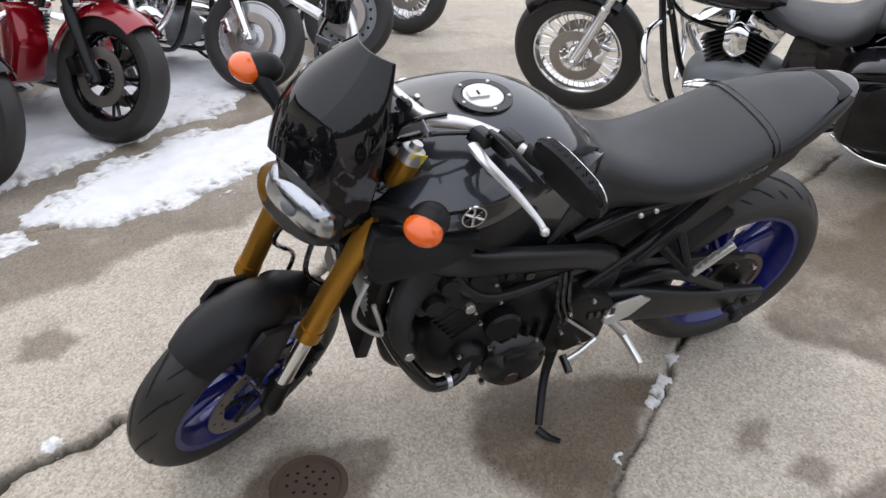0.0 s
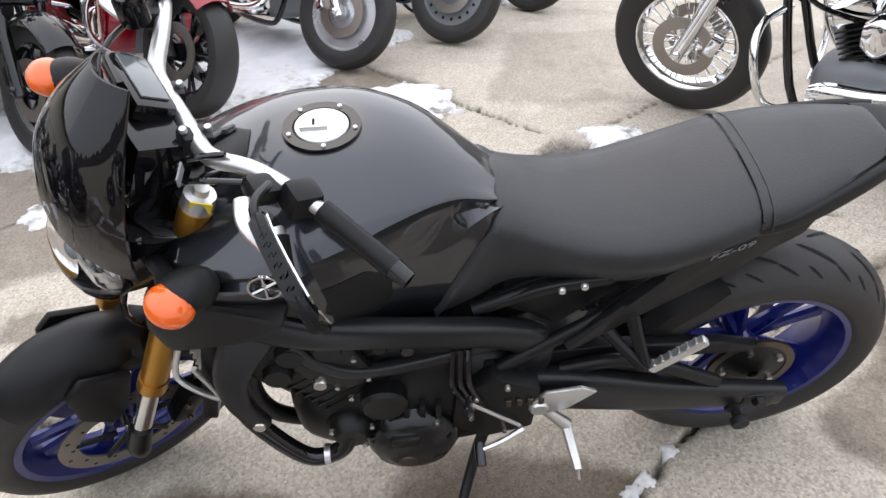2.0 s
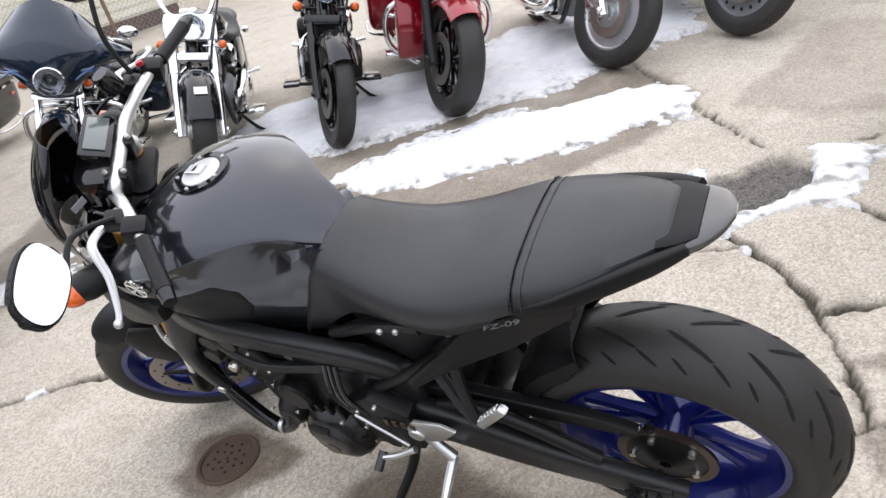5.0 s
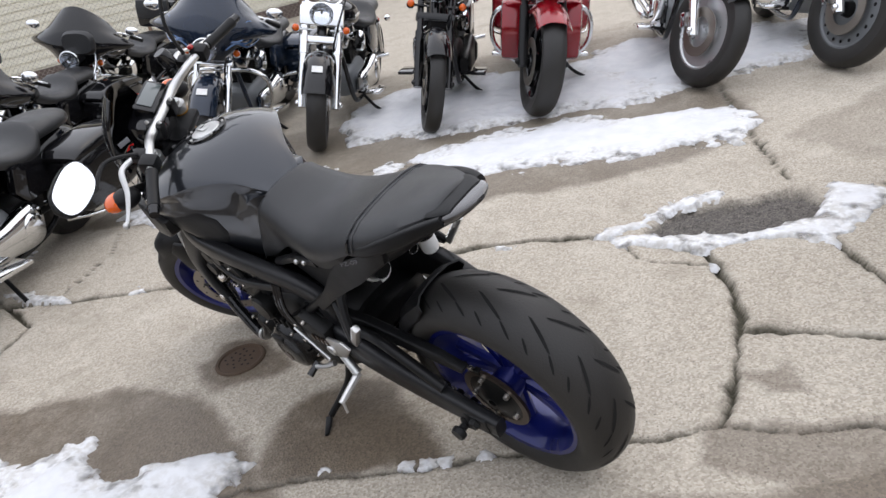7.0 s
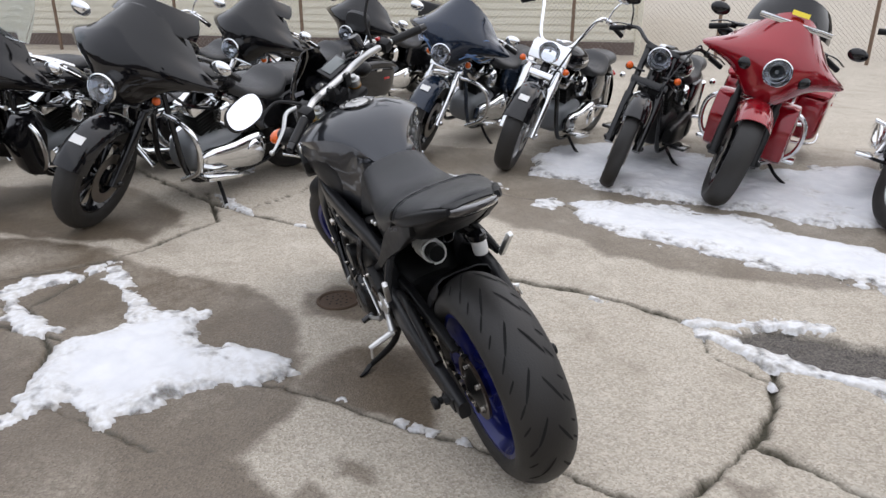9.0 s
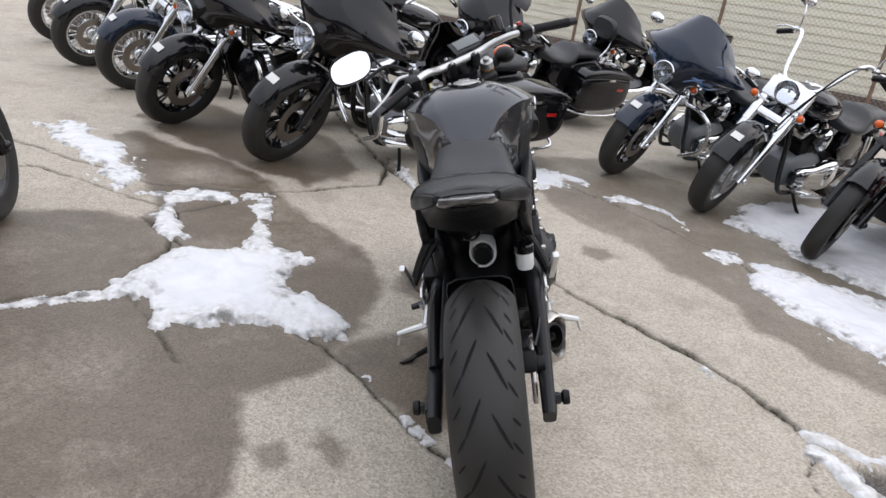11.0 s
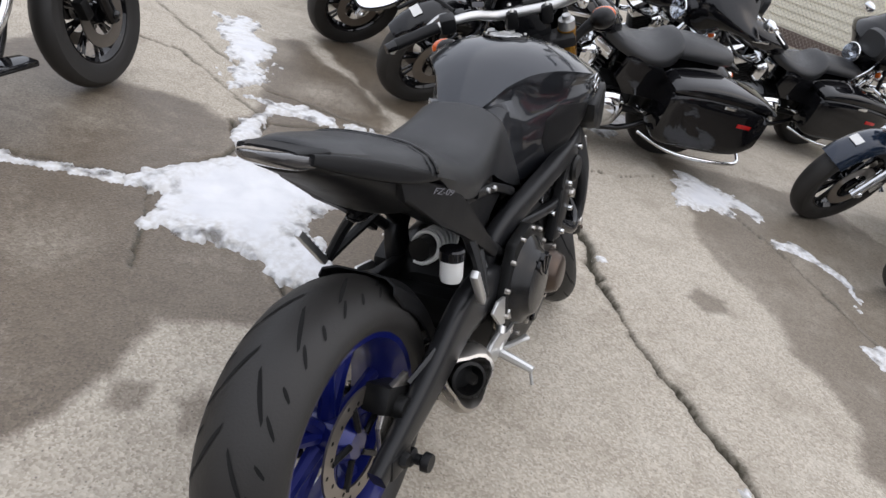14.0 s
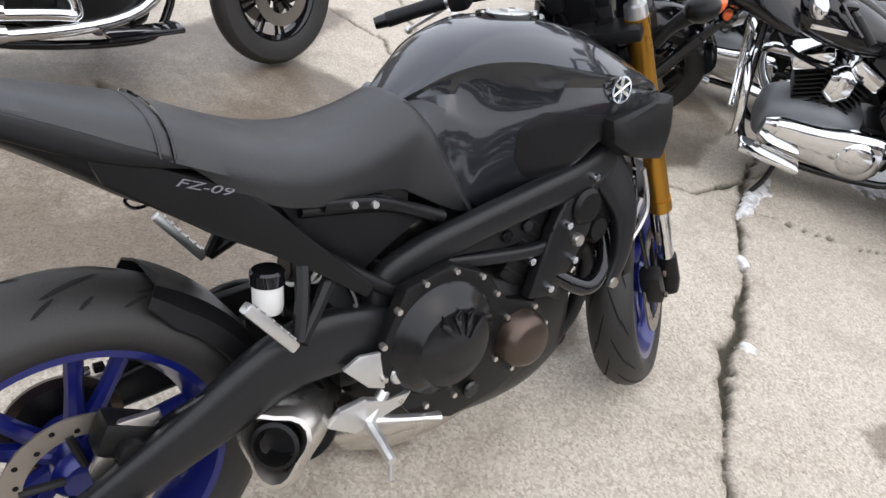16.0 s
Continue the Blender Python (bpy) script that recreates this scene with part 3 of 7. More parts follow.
def tread(parent, r, w, crown, centre, count, m, arms):
    """Tread grooves as dark strips just above the rubber; colour stands for their shade."""
    c = Vector(centre)
    for k in range(count):
        for a0, a1, s0, s1, wide in arms:
            bm = bmesh.new()
            rows = []
            for i in range(7):
                t = i / 6
                ang = 2 * math.pi * (k + a0 + (a1 - a0) * t) / count
                across = s0 + (s1 - s0) * t
                half = 1.7 * wide * (0.25 + 0.75 * math.sin(math.pi * (0.12 + 0.76 * t)))
                row = []
                for side in (-1, 1):
                    an = ang + side * half / r
                    rad = r - crown + crown * math.cos(across / crown) + 0.0011
                    y = crown * math.sin(across / crown)
                    row.append(c + Vector((rad * math.cos(an), y, rad * math.sin(an))))
                rows.append(row)
            skin(bm, rows, caps=False, loop=False)
            part("tread_groove", bm, RECESS_SHADE, parent, m=m)


def wheel(name, r, w, centre, rim_r, crown, m, label, arms, count, spokes=5):
    c = Vector(centre)
    tyre = hb(name, tyre_bm(r, w, centre, rim_r, crown), RUBBER, label, m=m)
    tread(tyre, r, w, crown, centre, count, m, arms)
    h = w * 0.38
    rim = lathe([(rim_r + 0.004, h), (rim_r + 0.006, h + 0.006), (rim_r - 0.010, h + 0.004), (rim_r - 0.022, h * 0.72), (rim_r - 0.036, h * 0.3), (rim_r - 0.036, -h * 0.3), (rim_r - 0.022, -h * 0.72), (rim_r - 0.010, -h - 0.004), (rim_r + 0.006, -h - 0.006), (rim_r + 0.004, -h), (rim_r - 0.006, 0)], "Y", centre, 64, closed=True)
    hb("rim", rim, BLUE, "metallic blue cast rim", m=m)
    for k in range(spokes):
        for off in (-0.13, 0.13):
            a = 2 * math.pi * k / spokes + off
            b = 2 * math.pi * k / spokes + off * 1.5
            p0 = c + Vector((0.035 * math.cos(a), 0, 0.035 * math.sin(a)))
            p1 = c + Vector((0.12 * math.cos(b), 0, 0.12 * math.sin(b)))
            p2 = c + Vector(((rim_r - 0.03) * math.cos(b), 0, (rim_r - 0.03) * math.sin(b)))
            hb("spoke", tube([p0, p1, p2], [0.02, 0.014, 0.016], 8, 3), BLUE, m=m)
    hb("hub", lathe([(0.012, -w * 0.42), (0.03, -w * 0.42), (0.045, -w * 0.3), (0.038, 0), (0.045, w * 0.3), (0.03, w * 0.42), (0.012, w * 0.42)], "Y", centre, 24), BLUE, m=m)


def brake_disc(r, y, centre, m, name="brake_disc"):
    prof = [(r * 0.72, -0.0025), (r, -0.0025), (r, 0.0025), (r * 0.72, 0.0025)]
    c = Vector(centre) + Vector((0, y, 0))
    d = hb(name, lathe(prof, "Y", c, 56, closed=True), DISC, "drilled steel brake disc", m=m)
    for k in range(20):
        a = 2 * math.pi * k / 20
        rr = r * (0.8 if k % 2 else 0.9)
        s = 0.0028 if y > 0 else -0.0028
        # no hole is cut: a flat dark disc paints its shade
        part("drill_hole", lathe([(0.0045, s), (0.0001, s)], "Y", c + Vector((rr * math.cos(a), 0, rr * math.sin(a))), 10), RECESS_SHADE, d, m=m)
    for k in range(5):
        a = 2 * math.pi * k / 5 + 0.2
        part("carrier_arm", rod(c + 0.03 * Vector((math.cos(a), 0, math.sin(a))), c + r * 0.76 * Vector((math.cos(a + 0.25), 0, math.sin(a + 0.25))), 0.007, 8), SATIN, d, m=m)


rear = (-0.01, 0, 0.320)
wheel("rear_tyre", 0.320, 0.182, rear, 0.222, 0.102, None, "worn black rear tyre with angled grooves", [(0.0, 0.6, 0.010, 0.05, 0.0055), (0.25, 0.85, -0.012, -0.052, 0.0055), (0.62, 0.9, 0.052, 0.078, 0.0035), (0.75, 1.0, -0.055, -0.079, 0.0035), (0.1, 0.32, 0.058, 0.082, 0.003), (0.35, 0.5, -0.06, -0.08, 0.003)], 15)
wheel("front_tyre", 0.30, 0.118, axle_f, 0.220, 0.066, turned, "black front tyre with curved grooves", [(0.0, 0.75, 0.006, 0.036, 0.0052), (0.5, 1.25, -0.006, -0.036, 0.0052), (0.6, 1.0, 0.034, 0.052, 0.004), (0.1, 0.5, -0.034, -0.052, 0.004)], 14)
brake_disc(0.12, -0.075, rear, None)
for y in (-0.068, 0.068):
    brake_disc(0.149, y, axle_f, turned)

# chain drive
sprocket = lathe([(0.080, -0.004), (0.098, -0.004), (0.098, 0.004), (0.080, 0.004)], "Y", (-0.01, 0.085, 0.32), 45, closed=True)
hb("sprocket", sprocket, BRONZE, "brown steel rear sprocket")
hb("sprocket_carrier", lathe([(0.012, -0.012), (0.05, -0.012), (0.083, -0.003), (0.083, 0.002), (0.05, 0.006), (0.02, 0.02), (0.012, 0.02)], "Y", (-0.01, 0.085, 0.32), 40, closed=True), ENGINE)
for k in range(5):
    hb("sprocket_bolt", lathe([(0.002, 0.012), (0.007, 0.012), (0.008, 0.0)], "Y", (-0.01 + 0.066 * math.cos(1.257 * k), 0.088, 0.32 + 0.066 * math.sin(1.257 * k)), 8), STEEL)
for z0, z1 in ((0.414, 0.435), (0.220, 0.365)):
    for k in range(26):
        t = (k + 0.5) / 26
        p = Vector((0.60 * t, 0.085, z0 + (z1 - z0) * t))
        hb("chain_link", box(p, (0.019, 0.012 if k % 2 else 0.017, 0.015), bevel=0.004), STEEL if k % 2 else ENGINE)
hb("chain_guard", plate([(0.55, 0.445), (0.54, 0.492), (0.36, 0.497), (0.10, 0.472), (0.02, 0.446), (0.03, 0.430), (0.30, 0.445)], 0.092, 0.118, 0.006), MATT, "long black plastic chain guard")

# swingarm
def beam_bm(points, halves):
    """A box-section arm with rounded edges through points with (half width, half height) each."""
    path = smooth_path(points, 5)
    sizes = smooth_sections([(*h, 0) for h in halves], 5) if len(halves) > 2 else [(*halves[0], 0)] * 6
    rings = []
    for i, p in enumerate(path):
        d = (path[min(i + 1, len(path) - 1)] - path[max(i - 1, 0)]).normalized()
        side = Vector((0, 1, 0))
        side = (side - d * side.dot(d)).normalized()
        up = d.cross(side)
        hw, hh = sizes[min(i, len(sizes) - 1)][:2]
        ring = []
        for k in range(16):
            a = 2 * math.pi * (k + 0.5) / 16
            c, s = math.cos(a), math.sin(a)
            ring.append(p + side * hw * math.copysign(abs(c) ** 0.55, c) + up * hh * math.copysign(abs(s) ** 0.55, s))
        rings.append(ring)
    return skin(bmesh.new(), rings)


def beam(points, halves, name, material=SATIN, label="", m=None):
    return hb(name, beam_bm(points, halves), material, label, m=m)


beam([(0.60, 0.12, 0.405), (0.42, 0.145, 0.40), (0.2, 0.147, 0.345), (-0.06, 0.145, 0.30)], [(0.028, 0.05), (0.026, 0.06), (0.023, 0.046), (0.018, 0.03)], "swingarm_left", FRAME, label="satin black swingarm")
beam([(0.60, -0.12, 0.42), (0.44, -0.146, 0.480), (0.30, -0.151, 0.480), (0.14, -0.152, 0.400), (-0.06, -0.147, 0.30)], [(0.028, 0.050), (0.026, 0.058), (0.025, 0.058), (0.022, 0.044), (0.017, 0.026)], "swingarm_right", FRAME, label="curved satin black swingarm")
hb("swingarm_bridge", box((0.45, 0, 0.41), (0.1, 0.28, 0.075), bevel=0.018), SATIN)
hb("swingarm_stay", tube([(0.44, 0.13, 0.45), (0.3, 0.14, 0.475), (0.1, 0.143, 0.37)], 0.016, 10), SATIN)
for s in (1, -1):
    hb("axle_block", box((0.0, s * 0.155, 0.308), (0.075, 0.028, 0.05), bevel=0.008), SATIN)
    hb("axle_nut", lathe([(0.006, s * 0.03), (0.013, s * 0.03), (0.016, s * 0.024), (0.016, 0)], "Y", (0, s * 0.152, 0.314), 6), ENGINE)
    spool = hb("swingarm_spool", lathe([(0.005, s * 0.048), (0.018, s * 0.048), (0.02, s * 0.042), (0.020, s * 0.032), (0.011, s * 0.026), (0.011, s * 0.014), (0.02, s * 0.008), (0.02, 0)], "Y", (0.045, s * 0.16, 0.285), 20), MATT, "rubber paddock stand spool")
# rear caliper
hb("rear_caliper", box((0.055, -0.1, 0.40), (0.10, 0.06, 0.06), bevel=0.014, m=pose(0, 0, 0, 0, 25, 0)), ENGINE, "grey cast rear brake caliper")
hb("caliper_piston", lathe([(0.005, -0.02), (0.022, -0.02), (0.024, -0.014), (0.024, 0.01)], "Y", (0.05, -0.13, 0.39), 18), ENGINE)
hb("caliper_bracket", plate([(0.0, 0.3), (0.04, 0.29), (0.11, 0.36), (0.1, 0.44), (0.03, 0.44), (-0.01, 0.37)], -0.125, -0.112), STEEL)
hb("brake_hose", tube([(0.09, -0.13, 0.42), (0.16, -0.15, 0.46), (0.3, -0.16, 0.50), (0.42, -0.15, 0.53), (0.42, -0.13, 0.58)], 0.006, 8), GLOSSB)
# hugger: a blunt guard with chamfered sides, cut square at its rear
rings = []
for i in range(25):
    t = i / 24
    a = radians(16 + 51 * t)
    rr = 0.336 - 0.007 * t
    half = 0.100 - 0.012 * t
    line = [(-1.0, 0.052), (-0.95, 0.022), (-0.66, 0.003), (0.0, 0.0), (0.66, 0.003), (0.95, 0.022), (1.0, 0.052)]
    line = [(b, d * (1 - 0.45 * max(0.0, t - 0.8) / 0.2)) for b, d in line]
    ring = [Vector((-0.01 + (rr - d) * math.cos(a - 0.10 * (1 - abs(b)) * t), half * b, 0.32 + (rr - d) * math.sin(a - 0.10 * (1 - abs(b)) * t))) for b, d in line]
    ring += [Vector((-0.01 + (rr - d - 0.004) * math.cos(a - 0.10 * (1 - abs(b)) * t), half * b * 0.97, 0.32 + (rr - d - 0.004) * math.sin(a - 0.10 * (1 - abs(b)) * t))) for b, d in line[::-1]]
    rings.append(ring)
hb("hugger", skin(bmesh.new(), rings), MATT, "black plastic tyre hugger", sharp=0.4)

# engine
hb("crankcase", loft([(0.46, 0.10, 0.30, 0.47, 0.38), (0.52, 0.16, 0.24, 0.52, 0.38), (0.66, 0.175, 0.19, 0.56, 0.38), (0.84, 0.175, 0.19, 0.55, 0.38), (0.97, 0.15, 0.24, 0.48, 0.38), (1.0, 0.10, 0.28, 0.44, 0.38)], power=3.4), ENGINE, "black triple-cylinder engine case")
tilt = Matrix.Translation((0.84, 0, 0.5)) @ pose(0, 0, 0, 0, 35, 0)
hb("cylinder_block", box((0, 0, 0.05), (0.2, 0.33, 0.17), bevel=0.018), ENGINE, m=tilt)
for k in range(6):
    hb("cylinder_rib", box((0, 0, -0.01 + 0.021 * k), (0.206, 0.334, 0.007), bevel=0.003), ENGINE, m=tilt)
hb("cylinder_head", box((0, 0, 0.185), (0.225, 0.36, 0.11), bevel=0.022), ENGINE, m=tilt)
hb("head_cover", box((0, 0, 0.26), (0.19, 0.34, 0.06), bevel=0.022), SATIN, m=tilt)
for s in (1, -1):
    for k in range(3):
        hb("head_boss", lathe([(0.004, s * 0.018), (0.024, s * 0.018), (0.03, 0)], "Y", (-0.06 + 0.06 * k, s * 0.178, 0.16 + 0.03 * (k % 2)), 18), ENGINE, m=tilt)
hb("left_cover", lathe([(0.004, 0.062), (0.045, 0.062), (0.06, 0.056), (0.066, 0.052), (0.075, 0.05), (0.092, 0.03), (0.1, 0.0)], "Y", (0.752, 0.165, 0.325), 48), CASE, "round black generator cover")
hb("cover_emblem", lathe([(0.003, 0.004), (0.018, 0.004), (0.02, 0)], "Y", (0.765, 0.225, 0.30), 24), BRONZE)
hb("starter_motor", lathe([(0.004, 0.052), (0.040, 0.052), (0.047, 0.044), (0.047, 0.0)], "Y", (0.80, 0.15, 0.475), 28), ENGINE, "round black starter housing")
hb("water_pump", lathe([(0.004, 0.05), (0.030, 0.05), (0.042, 0.036), (0.050, 0.01), (0.050, 0.0)], "Y", (0.875, 0.155, 0.375), 28), ENGINE, "round black water pump")
for k in range(4):
    hb("cover_fin", box((0.695 + 0.032 * k, 0.178, 0.425), (0.012, 0.03, 0.05), bevel=0.004), ENGINE)
for k in range(3):
    hb("breather_hose", tube([(0.66 - 0.014 * k, 0.165, 0.60), (0.665 - 0.016 * k, 0.19, 0.52), (0.64 - 0.016 * k, 0.188, 0.44), (0.65 - 0.016 * k, 0.17, 0.36)], 0.006, 8), GLOSSB)
hb("camshaft_cover", plate([(0.80, 0.56), (0.86, 0.53), (0.94, 0.58), (0.97, 0.66), (0.91, 0.72), (0.84, 0.66)], 0.165, 0.186, 0.010), ENGINE)
bolts("case_bolt", [(0.82, 0.186, 0.57), (0.88, 0.186, 0.55), (0.95, 0.186, 0.64), (0.90, 0.186, 0.70), (0.84, 0.186, 0.635), (0.91, 0.2, 0.41), (0.85, 0.2, 0.345), (0.70, 0.195, 0.40), (0.83, 0.195, 0.41)], 0.0055, 0.009, STEEL, bike)
hb("cover_block", box((0.765, 0.19, 0.372), (0.06, 0.075, 0.035), bevel=0.008), ENGINE)
hb("sprocket_cover", plate([(0.50, 0.33), (0.60, 0.30), (0.67, 0.36), (0.66, 0.48), (0.58, 0.52), (0.49, 0.47)], 0.13, 0.19, 0.012), ENGINE)
for k in range(4):
    hb("vent_slot", box((0.49 + 0.022 * k, 0.193, 0.44), (0.012, 0.006, 0.022), bevel=0.002), BRONZE)
bolts("cover_bolt", [(0.76 + 0.098 * math.cos(a), 0.172, 0.315 + 0.098 * math.sin(a)) for a in (0.5, 1.4, 2.3, 3.3, 4.3, 5.4)], 0.008, 0.014, STEEL, bike)
# clutch side
clutch = (0.588, -0.165, 0.452)
hb("clutch_cover", lathe([(0.004, -0.072), (0.05, -0.072), (0.078, -0.066), (0.09, -0.05), (0.105, -0.044), (0.122, -0.02), (0.13, 0.0)], "Y", clutch, 56), CASE, "large round black clutch cover")
for k in range(4):
    a = 0.75 + 0.42 * k
    hb("cover_slash", plate([(0.588 + 0.028 * math.cos(a - 0.15), 0.452 + 0.028 * math.sin(a - 0.15)), (0.588 + 0.082 * math.cos(a), 0.452 + 0.082 * math.sin(a)), (0.588 + 0.072 * math.cos(a + 0.2), 0.452 + 0.072 * math.sin(a + 0.2))], -0.241, -0.225, 0.002), GLOSSB, "raised wedge on the cover")
hb("oil_window", lathe([(0.003, -0.012), (0.013, -0.012), (0.018, -0.008), (0.018, 0)], "Y", (0.655, -0.200, 0.325), 20), GLOSSB)
hb("case_flange", plate([(0.448, 0.46), (0.462, 0.38), (0.53, 0.30), (0.62, 0.265), (0.74, 0.285), (0.85, 0.335), (0.868, 0.42), (0.82, 0.475), (0.735, 0.49), (0.69, 0.56), (0.60, 0.60), (0.50, 0.575)], -0.194, -0.165, 0.006), ENGINE)
hb("timing_cover", lathe([(0.004, -0.05), (0.04, -0.05), (0.05, -0.045), (0.058, -0.03), (0.064, 0.0)], "Y", (0.782, -0.185, 0.400), 40), BRONZE, "bronze round timing cover")
bolts("cover_bolt", [(0.588 + 0.136 * math.cos(a), -0.19, 0.452 + 0.136 * math.sin(a)) for a in (0.5, 0.95, 1.45, 1.95, 2.45, 2.95, 3.45, 3.95, 4.45, 4.95)] + [(0.782 + 0.070 * math.cos(a), -0.19, 0.400 + 0.070 * math.sin(a)) for a in (0.2, 1.1, 2.2, 3.6, 4.5, 5.4)], 0.0065, -0.012, STEEL, bike)
hb("starter_cover", plate([(0.79, 0.48), (0.87, 0.47), (0.95, 0.60), (0.96, 0.72), (0.89, 0.74), (0.84, 0.62)], -0.20, -0.17, 0.012), SATIN)
hb("cam_cap", lathe([(0.004, -0.03), (0.03, -0.03), (0.038, -0.022), (0.038, 0)], "Y", (0.92, -0.185, 0.66), 24), ENGINE)
bolts("case_bolt", [(0.84, -0.2, 0.5), (0.9, -0.2, 0.55), (0.87, -0.2, 0.63), (0.93, -0.2, 0.72), (0.8, -0.18, 0.56)], 0.009, -0.014, CHROME, bike)
bolts("case_bolt", [(0.56, 0.19, 0.5), (0.62, 0.19, 0.47), (0.56, 0.19, 0.335), (0.86, 0.18, 0.50), (0.63, 0.19, 0.40)], 0.006, 0.010, STEEL, bike)
# intake and hoses
hb("throttle_body", box((0.70, 0, 0.665), (0.14, 0.2, 0.08), bevel=0.02), ENGINE)
hb("airbox", box((0.84, 0, 0.80), (0.24, 0.2, 0.12), bevel=0.04), MATT)
for pts in ([(0.875, 0.188, 0.375), (0.905, 0.2, 0.325), (0.975, 0.2, 0.315), (1.05, 0.19, 0.44), (1.09, 0.165, 0.54)], [(0.86, -0.18, 0.52), (0.96, -0.2, 0.47), (1.03, -0.18, 0.50), (1.06, -0.14, 0.56)]):
    hb("coolant_hose", tube(pts, 0.019, 12), GLOSSB, "thick black coolant hose")
hb("hose_clip", lathe([(0.0215, -0.006), (0.022, 0), (0.0215, 0.006)], "X", (0.93, 0.202, 0.318), 20), ALU)
for k in range(3):
    y = 0.1 * (k - 1)
    hb("exhaust_header", tube([(0.95, y, 0.56), (1.06, y, 0.50), (1.05, y * 0.9, 0.32), (0.92, y * 0.5, 0.2), (0.78, y * 0.3 - 0.02, 0.165)], 0.019, 10), SATIN, "dark exhaust header pipe")
hb("collector", loft([(0.84, 0.05, 0.13, 0.2, 0.165), (0.72, 0.075, 0.11, 0.215, 0.165), (0.56, 0.08, 0.11, 0.23, 0.17), (0.46, 0.06, 0.14, 0.25, 0.2)]), STEEL, "steel exhaust collector box")
# silencer: a slanted can with a triangular end
cx = Matrix.Translation((0.258, -0.186, 0.350)) @ pose(0, 0, 0, 0, 16, 50) @ Matrix.Scale(1.2, 4)
def rounded_tri(s):
    out = []
    for k in range(24):
        a = 2 * math.pi * k / 24
        rr = s * (1 + 0.16 * math.cos(3 * (a - 0.5)))
        out.append((rr * math.cos(a) * 0.92, rr * math.sin(a)))
    return out
rings = []
for x, s in ((0.25, 0.035), (0.2, 0.055), (0.12, 0.063), (0.05, 0.064), (0.02, 0.063), (0.0, 0.058), (-0.012, 0.052), (-0.014, 0.046), (-0.004, 0.042), (0.012, 0.03), (0.05, 0.028)):
    rings.append([Vector((x, p[0], p[1])) for p in rounded_tri(s)])
can = hb("silencer", skin(bmesh.new(), rings), STEEL, "brushed steel stubby silencer", m=cx)
part("outlet", lathe([(0.030, 0.03), (0.031, -0.004), (0.034, -0.006), (0.034, -0.010), (0.028, -0.012), (0.026, 0.02), (0.026, 0.1), (0.002, 0.1)], "X", (0, 0, 0), 32), ENGINE, can, "black round exhaust outlet", m=cx)
part("silencer_band", lathe([(0.066, 0.106), (0.068, 0.1), (0.068, 0.092), (0.066, 0.088)], "X", (0, 0, 0), 32), ENGINE, can, m=cx)
hb("link_pipe", tube([(0.46, -0.04, 0.2), (0.52, -0.1, 0.24), (0.58, -0.12, 0.25)], 0.035, 12), STEEL)

